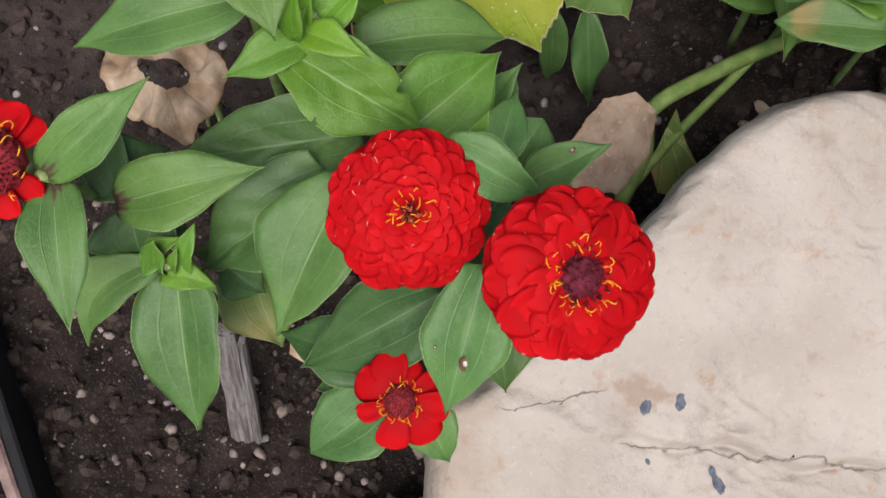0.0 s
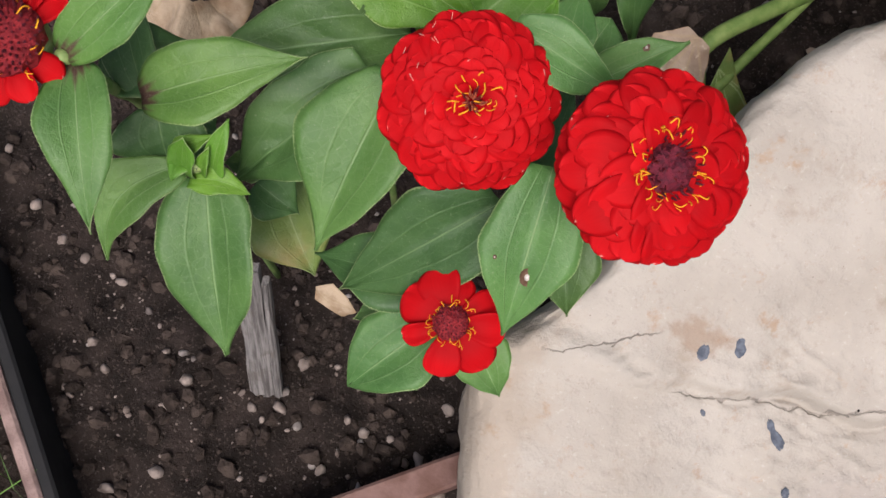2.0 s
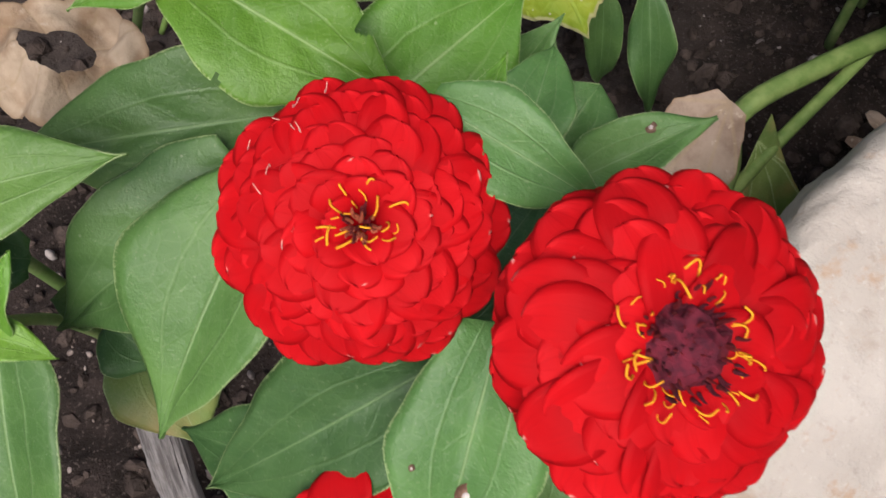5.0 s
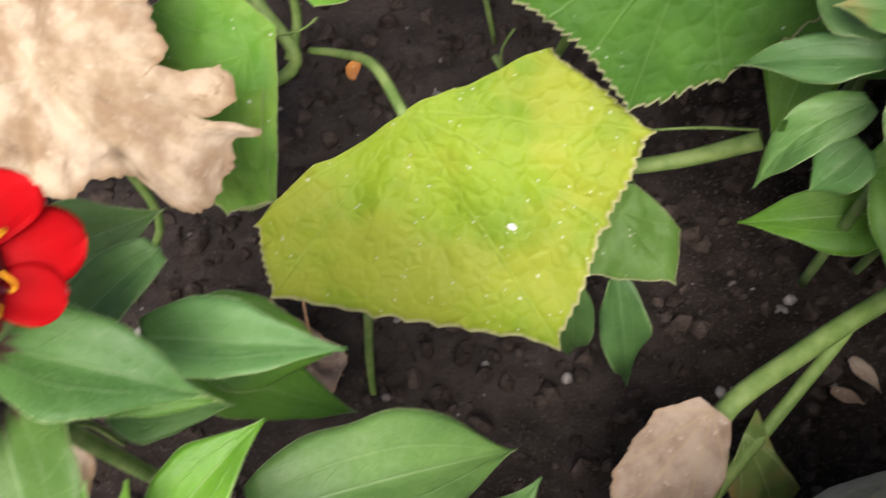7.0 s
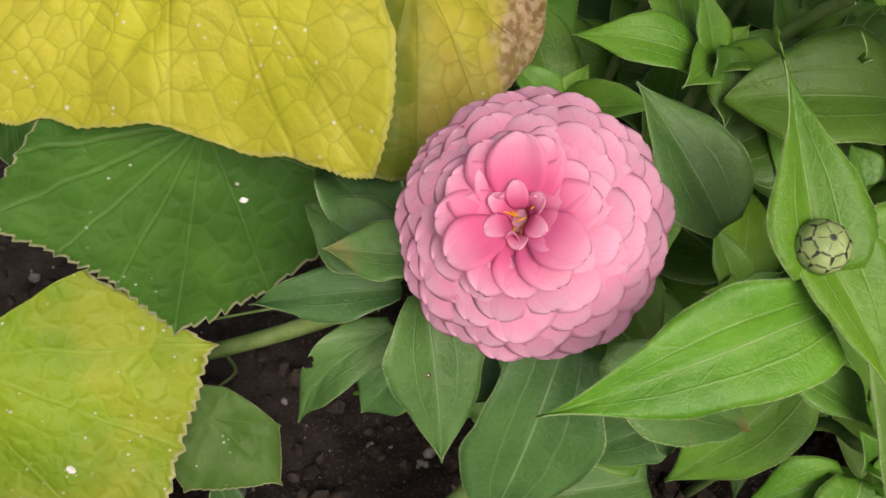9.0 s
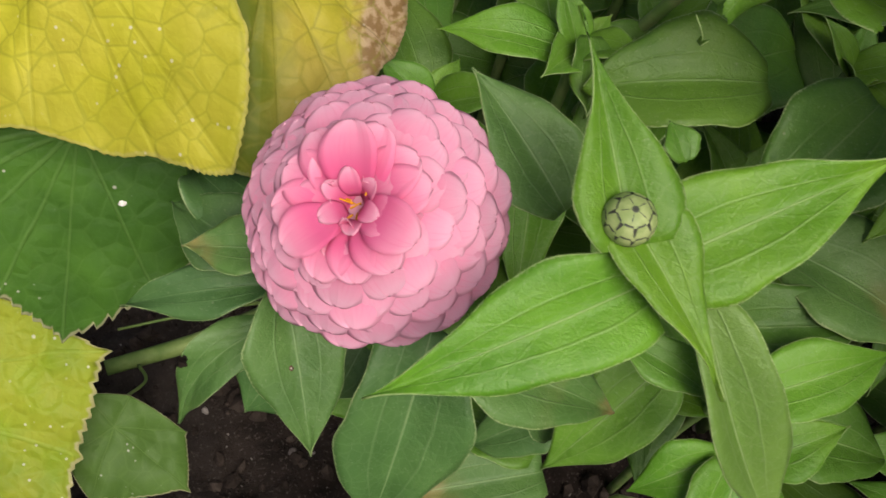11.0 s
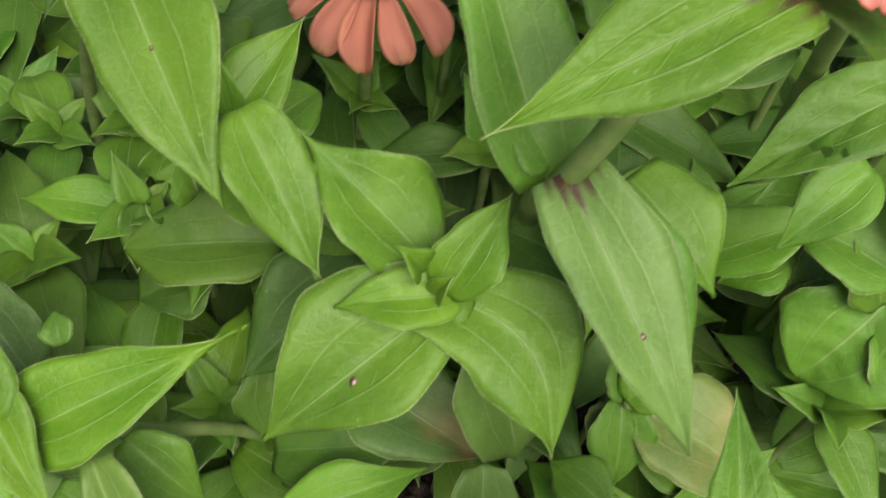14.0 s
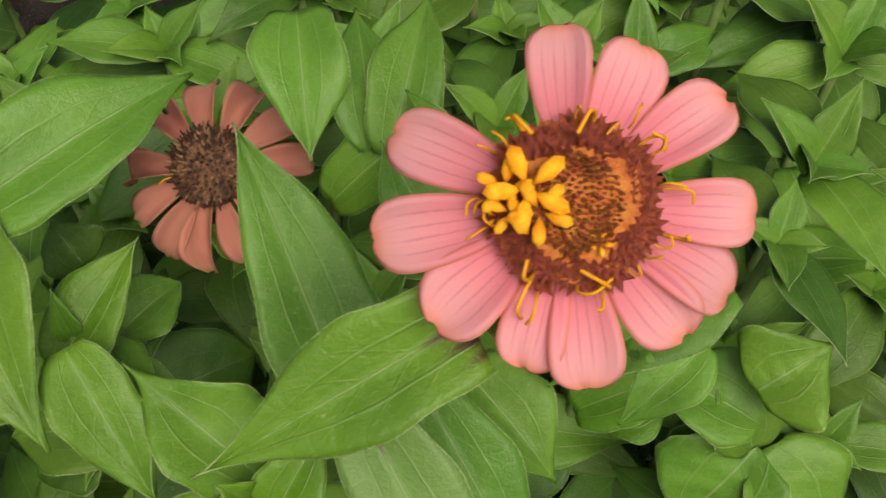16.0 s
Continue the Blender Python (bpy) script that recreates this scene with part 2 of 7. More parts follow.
def soil_material():
    s = Shader("dark_garden_soil")
    base = s.mix(s.band(s.noise(30, 6), 0.35, 0.65), (0.015, 0.011, 0.009), (0.038, 0.028, 0.0235))
    base = s.mix(s.band(s.noise(420, 4), 0.55, 0.72), base, (0.10, 0.08, 0.067))
    base = s.mix(s.math("MULTIPLY", s.band(s.cells(160), 0.03, 0.16, 1, 0), 0.5), base, (0.14, 0.115, 0.1))
    place = s.tree.nodes.new("ShaderNodeSeparateXYZ")
    s.put(place.inputs[0], s.coord("Object"))
    wander = s.math("MULTIPLY", s.math("SUBTRACT", s.noise(14, 4), 0.5), 0.12)
    dry = s.math("MULTIPLY", s.band(s.math("ADD", place.outputs[1], wander), 0.13, 0.24), s.band(s.math("ADD", place.outputs[0], wander), 0.17, 0.08))
    dry = s.math("MULTIPLY", dry, s.math("MULTIPLY", s.band(s.math("ADD", place.outputs[1], wander), 1.1, 0.75), s.band(s.math("ADD", place.outputs[0], wander), -0.8, -0.45)))
    base = s.mix(s.math("MULTIPLY", dry, 0.62), base, s.mix(s.band(s.noise(45, 5), 0.35, 0.65), (0.050, 0.040, 0.034), (0.082, 0.067, 0.058)))
    height = s.math("ADD", s.noise(170, 6, 0.7), s.math("MULTIPLY", s.noise(700, 4, 0.7), 0.5))
    return s.finish(base, 0.9, s.bump(height, 1.0, 0.004), 0, None, 0.15)


def stone_material():
    s = Shader("whitewashed_limestone")
    base = s.mix(s.band(s.noise(11, 5), 0.35, 0.65), (0.355, 0.322, 0.275), (0.415, 0.382, 0.332))
    base = s.mix(s.math("MULTIPLY", s.band(s.noise(19, 7, 0.68), 0.55, 0.70), 0.6), base, (0.27, 0.22, 0.165))
    base = s.mix(s.math("MULTIPLY", s.band(s.noise(48, 6, 0.7), 0.57, 0.72), 0.6), base, (0.33, 0.205, 0.11))
    base = s.mix(s.math("MULTIPLY", s.band(s.noise(7, 4), 0.52, 0.64), 0.35), base, (0.33, 0.29, 0.265))
    base = s.mix(s.math("MULTIPLY", s.band(s.noise(150, 5, 0.7), 0.56, 0.70), 0.35), base, (0.27, 0.225, 0.18))
    base = s.mix(s.math("MULTIPLY", s.band(s.noise(320, 3, 0.6), 0.60, 0.72), 0.30), base, (0.52, 0.49, 0.44))
    base = s.mix(s.math("MULTIPLY", s.band(s.cells(85), 0.02, 0.055, 1, 0), 0.7), base, (0.20, 0.16, 0.135))
    place = s.tree.nodes.new("ShaderNodeSeparateXYZ")
    s.put(place.inputs[0], s.coord("Object"))
    x, y = place.outputs[0], place.outputs[1]
    patch = s.math("ADD", s.math("ABSOLUTE", s.math("MULTIPLY", s.math("SUBTRACT", x, 0.142), 0.55)), s.math("ABSOLUTE", s.math("SUBTRACT", y, -0.0215)))
    patch = s.band(s.math("ADD", patch, s.math("MULTIPLY", s.math("SUBTRACT", s.noise(120, 5, 0.7), 0.5), 0.03)), 0.004, 0.016, 1, 0)
    base = s.mix(s.math("MULTIPLY", patch, 0.55), base, (0.25, 0.165, 0.105))
    crest = s.band(s.math("ADD", y, s.math("ADD", s.math("MULTIPLY", x, -0.25), s.math("MULTIPLY", s.math("SUBTRACT", s.noise(30, 6, 0.7), 0.5), 0.09))), 0.072, 0.112)
    base = s.mix(s.math("MULTIPLY", crest, 0.45), base, (0.27, 0.225, 0.18))
    flank = s.band(s.math("ADD", x, s.math("MULTIPLY", s.math("SUBTRACT", s.noise(55, 6, 0.7), 0.5), 0.08)), 0.075, 0.045)
    base = s.mix(s.math("MULTIPLY", flank, 0.35), base, (0.30, 0.225, 0.15))
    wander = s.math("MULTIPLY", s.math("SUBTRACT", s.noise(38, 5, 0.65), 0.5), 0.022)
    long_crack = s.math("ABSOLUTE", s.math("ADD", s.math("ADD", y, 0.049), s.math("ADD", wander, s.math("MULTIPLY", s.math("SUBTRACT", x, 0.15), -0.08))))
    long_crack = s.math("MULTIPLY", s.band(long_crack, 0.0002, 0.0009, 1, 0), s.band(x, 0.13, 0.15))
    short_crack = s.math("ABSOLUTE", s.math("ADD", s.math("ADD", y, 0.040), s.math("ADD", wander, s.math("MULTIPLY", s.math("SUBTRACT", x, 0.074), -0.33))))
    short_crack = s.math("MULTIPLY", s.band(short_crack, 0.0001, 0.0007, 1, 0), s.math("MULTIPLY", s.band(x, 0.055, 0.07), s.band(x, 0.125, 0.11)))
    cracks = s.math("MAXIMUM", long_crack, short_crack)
    # dark brown along the cracks stands in for the shade inside them
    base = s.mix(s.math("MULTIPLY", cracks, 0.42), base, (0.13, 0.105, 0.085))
    height = s.math("ADD", s.noise(60, 7, 0.65), s.math("MULTIPLY", s.noise(340, 4), 0.25))
    height = s.math("ADD", height, s.math("MULTIPLY", cracks, -0.8))
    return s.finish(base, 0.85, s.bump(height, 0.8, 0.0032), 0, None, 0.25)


def wood_material():
    s = Shader("weathered_grey_wood")
    turned = s.node("ShaderNodeMapping", i0=s.coord("Object"), Rotation=(radians(22), 0.0, 0.0))
    along = s.node("ShaderNodeMapping", i0=turned, Scale=(1.0, 1.0, 0.05))
    grain = s.noise(420, 4, 0.6, along)
    base = s.mix(s.band(grain, 0.35, 0.65), (0.085, 0.078, 0.074), (0.235, 0.222, 0.212))
    base = s.mix(s.math("MULTIPLY", s.band(s.noise(55, 4), 0.52, 0.66), 0.5), base, (0.10, 0.085, 0.07))
    return s.finish(base, 0.85, s.bump(grain, 0.9, 0.0015), 0, None, 0.15)


LEAF = {
    "mid": zinnia_leaf_material("zinnia_leaf_green", (0.076, 0.176, 0.041), (0.122, 0.250, 0.062), (0.27, 0.40, 0.17)),
    "sunny": zinnia_leaf_material("zinnia_leaf_light_green", (0.088, 0.216, 0.018), (0.136, 0.300, 0.028), (0.30, 0.43, 0.16)),
    "deep": zinnia_leaf_material("zinnia_leaf_deep_green", (0.046, 0.112, 0.029), (0.080, 0.168, 0.045), (0.17, 0.28, 0.11)),
    "young": zinnia_leaf_material("zinnia_leaf_young_green", (0.088, 0.232, 0.011), (0.145, 0.318, 0.019), (0.33, 0.46, 0.17)),
    # darker copy of the light green: shade of lower leaves put into colour
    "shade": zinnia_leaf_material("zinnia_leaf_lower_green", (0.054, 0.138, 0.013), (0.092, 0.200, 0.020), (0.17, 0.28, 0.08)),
    "pale": zinnia_leaf_material("zinnia_leaf_pale_green", (0.130, 0.262, 0.046), (0.182, 0.335, 0.066), (0.33, 0.44, 0.20)),
    "aged": zinnia_leaf_material("zinnia_leaf_yellowing", (0.150, 0.230, 0.055), (0.220, 0.300, 0.070), (0.33, 0.40, 0.17), (0.40, 0.27, 0.10)),
    "tipped": zinnia_leaf_material("zinnia_leaf_brown_tipped", (0.080, 0.190, 0.045), (0.125, 0.260, 0.065), (0.27, 0.40, 0.17), (0.36, 0.24, 0.09)),
    "flushed": zinnia_leaf_material("zinnia_leaf_purple_based", (0.076, 0.180, 0.036), (0.122, 0.254, 0.054), (0.27, 0.40, 0.17), None, (0.085, 0.022, 0.032)),
    "sunny_flushed": zinnia_leaf_material("zinnia_leaf_light_purple_based", (0.088, 0.216, 0.018), (0.136, 0.300, 0.028), (0.30, 0.43, 0.16), None, (0.085, 0.022, 0.032)),
    "pale_flushed": zinnia_leaf_material("zinnia_leaf_pale_purple_based", (0.130, 0.262, 0.050), (0.182, 0.335, 0.072), (0.33, 0.44, 0.20), None, (0.085, 0.022, 0.032)),
    "lime": vine_leaf_material("cucumber_leaf_lime", (0.190, 0.305, 0.012), (0.280, 0.400, 0.018), (0.33, 0.45, 0.06), (0.46, 0.43, 0.05), 0.45, 120, 0.55, 0.46),
    "green": vine_leaf_material("cucumber_leaf_green", (0.046, 0.128, 0.015), (0.078, 0.195, 0.022), (0.14, 0.26, 0.06), None, 0.45, 105, 0.38, 0.56),
    "dull": vine_leaf_material("cucumber_leaf_dull", (0.080, 0.165, 0.026), (0.118, 0.225, 0.040), (0.17, 0.28, 0.07), None, 0.3, 110, 0.25, 0.56),
    "fresh": vine_leaf_material("cucumber_leaf_fresh", (0.115, 0.290, 0.026), (0.165, 0.370, 0.040), (0.22, 0.38, 0.08), (0.30, 0.38, 0.06), 0.3, 120, 0.4, 0.54),
    "yellow": vine_leaf_material("cucumber_leaf_yellow", (0.46, 0.46, 0.024), (0.60, 0.57, 0.045), (0.30, 0.31, 0.02), (0.46, 0.35, 0.08), 0.2, 100, 0.42, 0.46),
    "scorched": vine_leaf_material("cucumber_leaf_scorched", (0.34, 0.33, 0.022), (0.50, 0.44, 0.040), (0.24, 0.24, 0.03), (0.44, 0.30, 0.11), 0.4, 100, 0.43, 0.5, (0.162, 0.184, 0.196, 0.206)),
    "dry": withered_material("withered_leaf", (0.56, 0.45, 0.32), (0.32, 0.22, 0.135)),
    "orange": withered_material("orange_withered_petal", (0.60, 0.26, 0.06), (0.36, 0.14, 0.05)),
    "husk": withered_material("grey_brown_husk", (0.33, 0.26, 0.21), (0.17, 0.125, 0.10)),
    "tan": withered_material("dry_tan_leaf", (0.37, 0.29, 0.22), (0.22, 0.155, 0.11)),
}
PETAL = {
    # red: the deeper inner colour stands in for shade between petals
    "red": petal_material("red_petal", (0.46, 0.003, 0.006), (0.62, 0.005, 0.008), (0.66, 0.010, 0.014), None, (0.78, 0.36, 0.30)),
    "pink": petal_material("pink_petal", (0.85, 0.24, 0.44), (0.90, 0.46, 0.63), (0.92, 0.59, 0.73), (0.90, 0.50, 0.65), glow=0.46),
    "rose": petal_material("deep_pink_petal", (0.83, 0.17, 0.38), (0.90, 0.36, 0.55), (0.92, 0.52, 0.67), glow=0.44),
    "coral": petal_material("coral_petal", (0.86, 0.30, 0.36), (0.91, 0.47, 0.50), (0.91, 0.46, 0.43), (0.82, 0.27, 0.13), veins=(0.58, 0.17, 0.22), glow=0.42),
    "magenta": petal_material("magenta_petal", (0.60, 0.025, 0.36), (0.78, 0.060, 0.53), (0.82, 0.11, 0.60)),
    "faded": petal_material("faded_petal", (0.58, 0.24, 0.17), (0.74, 0.33, 0.25), (0.72, 0.40, 0.24), (0.42, 0.22, 0.09)),
}
STEM = plain_material("hairy_green_stem", (0.14, 0.24, 0.06), (0.22, 0.30, 0.10), 90)
VINE = plain_material("cucumber_stem", (0.115, 0.19, 0.042), (0.20, 0.275, 0.080), 70, bump=0.7)
PURPLE = plain_material("purple_brown_node", (0.07, 0.03, 0.04), (0.16, 0.10, 0.08), 300)
STAMEN = plain_material("yellow_stamen", (0.80, 0.30, 0.008), (0.88, 0.44, 0.02), 400, spec=0.2)
PALE_STYLE = plain_material("pale_pink_style", (0.66, 0.28, 0.22), (0.78, 0.46, 0.36), 400, spec=0.2)
DISK_RED = plain_material("dark_red_disk", (0.14, 0.005, 0.010), (0.26, 0.016, 0.020), 500, bump=0.9)
DISK_PLUM = plain_material("plum_disk", (0.07, 0.006, 0.016), (0.17, 0.014, 0.03), 500, bump=0.9)
DISK_RUST = plain_material("rust_disk", (0.52, 0.13, 0.03), (0.68, 0.25, 0.05), 500, bump=0.9)
DISK_CORAL = plain_material("coral_red_disk", (0.54, 0.09, 0.045), (0.70, 0.20, 0.09), 500, bump=0.9)
DISK_BROWN = plain_material("brown_disk", (0.05, 0.022, 0.014), (0.20, 0.10, 0.05), 500, bump=0.9)
DISK_MAROON = plain_material("maroon_disk", (0.44, 0.085, 0.06), (0.62, 0.17, 0.10), 500, bump=0.9)
CHAFF = plain_material("tan_chaff", (0.26, 0.13, 0.06), (0.42, 0.26, 0.14), 500)
def bud_scale_material():
    s = Shader("dark_edged_bud_scale")
    u, v = s.uv()
    a = s.math("ABSOLUTE", s.math("SUBTRACT", s.math("MULTIPLY", u, 2.0), 1.0))
    wob = s.math("MULTIPLY", s.math("SUBTRACT", s.noise(700, 2), 0.5), 0.10)
    rim = s.math("MAXIMUM", s.band(s.math("ADD", v, wob), 0.07, 0.17, 1, 0), s.math("MULTIPLY", s.band(s.math("ADD", a, wob), 0.82, 0.93), s.band(v, 0.8, 0.55)))
    base = s.mix(s.band(s.noise(200, 3), 0.35, 0.65), (0.20, 0.275, 0.085), (0.33, 0.39, 0.16))
    base = s.mix(s.math("MULTIPLY", rim, 0.9), base, (0.03, 0.03, 0.035))
    return s.finish(base, 0.5, s.bump(s.noise(900, 2), 0.3, 0.0004), 0, None, 0.35)


BUD_SCALE = bud_scale_material()
BUD_EDGE = plain_material("dark_bud_edge", (0.035, 0.035, 0.03), (0.07, 0.07, 0.05), 300)
SOIL = soil_material()
STONE = stone_material()
PEBBLE = plain_material("grey_pebble", (0.13, 0.11, 0.10), (0.38, 0.34, 0.31), 60, 0.85, 0.6, 0.001, 0.2, 0.5)
GRAVEL = plain_material("tan_gravel", (0.17, 0.135, 0.115), (0.36, 0.30, 0.26), 70, 0.85, 0.6, 0.001, 0.2, 0.6)
CLOD = plain_material("soil_clod", (0.022, 0.0165, 0.0135), (0.054, 0.041, 0.034), 60, 0.95, 1.0, 0.002, 0.1, 0.4)
WOOD = wood_material()
BOARD = plain_material("red_brown_board", (0.13, 0.070, 0.055), (0.22, 0.135, 0.115), 35, 0.75, 0.7, 0.001, 0.2)
BOARD_PALE = plain_material("dusty_pink_board", (0.17, 0.115, 0.10), (0.30, 0.215, 0.19), 60, 0.85, 0.8, 0.0012, 0.15)
PLASTIC = plain_material("black_plastic_liner", (0.007, 0.007, 0.0075), (0.015, 0.0145, 0.0145), 30, 0.8, 0.3, 0.001, 0.4)
PAINT = plain_material("blue_grey_paint", (0.055, 0.066, 0.088), (0.115, 0.130, 0.160), 260, 0.6, 0.3, 0.0004)
GRASS = plain_material("grass_blade", (0.05, 0.12, 0.025), (0.12, 0.22, 0.05), 40)
HOLE = plain_material("brown_leaf_scar", (0.10, 0.05, 0.03), (0.20, 0.12, 0.08), 400)
PALE = plain_material("pale_scar", (0.42, 0.37, 0.33), (0.60, 0.54, 0.50), 400)
WHITE = plain_material("white_speck", (0.62, 0.58, 0.55), (0.78, 0.74, 0.70), 400)


# ---- building blocks ----
from mathutils.bvhtree import BVHTree

rng = random.Random(11)


def mesh(name, verts, faces, material, uvs=None, smooth=True):
    me = bpy.data.meshes.new(name)
    me.from_pydata([tuple(float(c) for c in v) for v in verts], [], faces)
    me.materials.append(material)
    if uvs is not None:
        layer = me.uv_layers.new(name="UVMap")
        index = np.empty(len(me.loops), dtype=np.int32)
        me.loops.foreach_get("vertex_index", index)
        layer.data.foreach_set("uv", np.asarray(uvs, dtype=np.float32)[index].ravel())
    if smooth:
        me.polygons.foreach_set("use_smooth", np.ones(len(me.polygons), dtype=bool))
    me.update()
    return me


def part(name, me, parent, label="", m=None):
    ob = new(name, me)
    ob.parent = parent
    if parent is not None:
        ob.matrix_parent_inverse = parent.matrix_world.inverted() if parent.parent is None else (parent.parent.matrix_basis @ parent.matrix_parent_inverse @ parent.matrix_basis).inverted()
    if m is not None:
        ob.matrix_basis = m
    return tagged(ob, label)


def thing(name, place, label, category, group=""):
    ob = new(name)
    ob.empty_display_size = 0.01
    ob.matrix_basis = Matrix.Translation(place)
    bpy.context.view_layer.update()
    return tagged(ob, label, category, group)


def unit(v):
    v = np.asarray(v, float)
    return v / max(np.linalg.norm(v), 1e-9)


def shell(top, uvs, rows, cols, thick):
    """Closes a grid of rows x cols points into a thin solid."""
    grid = top.reshape(rows, cols, 3)
    n = np.cross(np.gradient(grid, axis=0), np.gradient(grid, axis=1))
    n /= np.maximum(np.linalg.norm(n, axis=2, keepdims=True), 1e-12)
    low = (grid + n * thick).reshape(-1, 3)
    k, faces = rows * cols, []
    for i in range(rows - 1):
        for j in range(cols - 1):
            a, b, c, d = i * cols + j, i * cols + j + 1, (i + 1) * cols + j + 1, (i + 1) * cols + j
            faces += [(a, b, c, d), (k + d, k + c, k + b, k + a)]
    ring = [j for j in range(cols)] + [i * cols + cols - 1 for i in range(1, rows)]
    ring += [(rows - 1) * cols + j for j in range(cols - 2, -1, -1)] + [i * cols for i in range(rows - 2, 0, -1)]
    for a, b in zip(ring, ring[1:] + ring[:1]):
        faces.append((b, a, k + a, k + b))
    return np.concatenate([top, low]), faces, np.concatenate([uvs, uvs])


def leaf(plant, base, tip, width, kind="mid", arch=0.11, roll=0.0, fold=0.36, widest=0.34, butt=0.42, sway=0.0, wave=0.045, curl=0.0, holes=(), point=1.0, label="", bites=(), halves=(1.0, 1.0), hairs=True):
    """A lance-shaped leaf: a bowed midrib with two folded halves, wavy margins, a thin rim and a fringe of short hairs."""
    base, tip = np.array(base, float), np.array(tip, float)
    along = tip - base
    length = np.linalg.norm(along)
    d = along / length
    side = np.cross(d, (0, -0.25, 1.0))
    side = unit(side) if np.linalg.norm(side) > 0.15 else unit(np.cross(d, (0, 1.0, 0)))
    up = np.cross(side, d)
    widest, fold = min(widest, 0.42), min(0.72, 1.35 * fold)
    c, s = math.cos(radians(roll)), math.sin(radians(roll))
    side, up = side * c + up * s, up * c - side * s
    rows, cols = (61, 33) if bites else (25, 13)
    v = np.linspace(0, 1, rows) ** 0.92
    rise = np.where(v < widest, np.sqrt(butt ** 2 + (1 - butt ** 2) * np.sin(np.pi / 2 * np.clip(v / widest, 0, 1))),
                    np.cos(np.pi / 2 * np.clip((v - widest) / (1 - widest), 0, 1) ** (1.0 if point >= 1 else 1.15)) ** (1.34 * point if point <= 1 else 1.34 + 2.4 * (point - 1)))
    half = width / 2 * np.maximum(rise, 0.012)
    mid = base + d * (length * v)[:, None] + up * (arch * length * 4 * v * (1 - v) - curl * length * v ** 3)[:, None] + side * (sway * length * np.sin(np.pi * v))[:, None]
    a = np.linspace(-1, 1, cols)
    ph = [rng.uniform(0, 6.28) for _ in range(4)]
    ruffle = wave * width * (np.sin(9 * v + ph[0])[:, None] * np.clip(a, 0, 1) ** 2 + np.sin(8 * v + ph[1])[:, None] * np.clip(-a, 0, 1) ** 2)
    edge = 1 + ((0.02 * np.sin(27 * v + ph[0]) + 0.085 * np.sin(8.5 * v + ph[2]))[:, None] * (a > 0) + (0.02 * np.sin(24 * v + ph[1]) + 0.085 * np.sin(9.5 * v + ph[3]))[:, None] * (a < 0)) * (np.abs(a) ** 2)
    twist = radians(rng.uniform(-16, 16)) * (v - 0.35)
    sides, ups = side * np.cos(twist)[:, None] + up * np.sin(twist)[:, None], up * np.cos(twist)[:, None] - side * np.sin(twist)[:, None]
    edge = edge * np.where(a > 0, halves[1], halves[0])
    lift = fold * half[:, None] * (np.abs(a) ** 1.12) - 0.35 * fold * half[:, None] * a ** 4
    quilt = 0.012 * width * np.sin(30 * (v[:, None] - 0.3 * np.abs(a))) * (1 - np.abs(a)) * (np.abs(a) > 0.05)
    top = mid[:, None, :] + sides[:, None, :] * (half[:, None] * a * edge)[..., None] + ups[:, None, :] * (lift + ruffle + quilt)[..., None]
    uvs = np.stack([np.broadcast_to((a + 1) / 2, (rows, cols)), np.broadcast_to(v[:, None], (rows, cols))], -1).reshape(-1, 2)
    verts, faces, uvs = shell(top.reshape(-1, 3), uvs, rows, cols, -0.0004)
    for bv, ba, r in bites:
        eaten = top[int(bv * (rows - 1)), int((ba + 1) / 2 * (cols - 1))]
        faces = [f for f in faces if np.linalg.norm(verts[f[0]] - eaten) > r * (1 + 0.4 * noise.noise(Vector(verts[f[0]]) * 260))]
    if hairs and not bites:
        verts, faces, uvs = fringe(verts, faces, uvs, top, ups)
    ob = part("leaf", mesh("leaf", verts, faces, LEAF[kind], uvs), plant, label)
    for hv, ha, r in holes:
        i, j = int(hv * (rows - 1)), int((ha + 1) / 2 * (cols - 1))
        spot(ob, top[i, j] + up * 0.0007, up, r if r > 0.0029 else 0.62 * r)
    return ob


def fringe(verts, faces, uvs, top, ups):
    """Short pale hairs standing out along both margins of a leaf."""
    rows, cols = top.shape[:2]
    pts, tris = [], []
    for edge, inner in ((0, 1), (cols - 1, cols - 2)):
        line, out = top[:, edge], top[:, edge] - top[:, inner]
        steps = np.linalg.norm(np.diff(line, axis=0), axis=1)
        for i in range(rows - 1):
            n = int(steps[i] / 0.00042)
            d = unit(line[i + 1] - line[i])
            for k in range(n):
                f = (k + rng.random()) / n
                p = line[i] * (1 - f) + line[i + 1] * f
                q = p + (unit(out[i]) + d * rng.uniform(-0.1, 0.6) + ups[i] * rng.uniform(-0.3, 0.7)) * rng.uniform(0.00018, 0.00052)
                m = len(verts) + len(pts)
                pts += [p - d * 0.00006, p + d * 0.00006, q]
                tris.append((m, m + 1, m + 2))
    if not pts:
        return verts, faces, uvs
    return np.concatenate([verts, pts]), faces + tris, np.concatenate([uvs, np.full((len(pts), 2), (1.0, 0.5))])


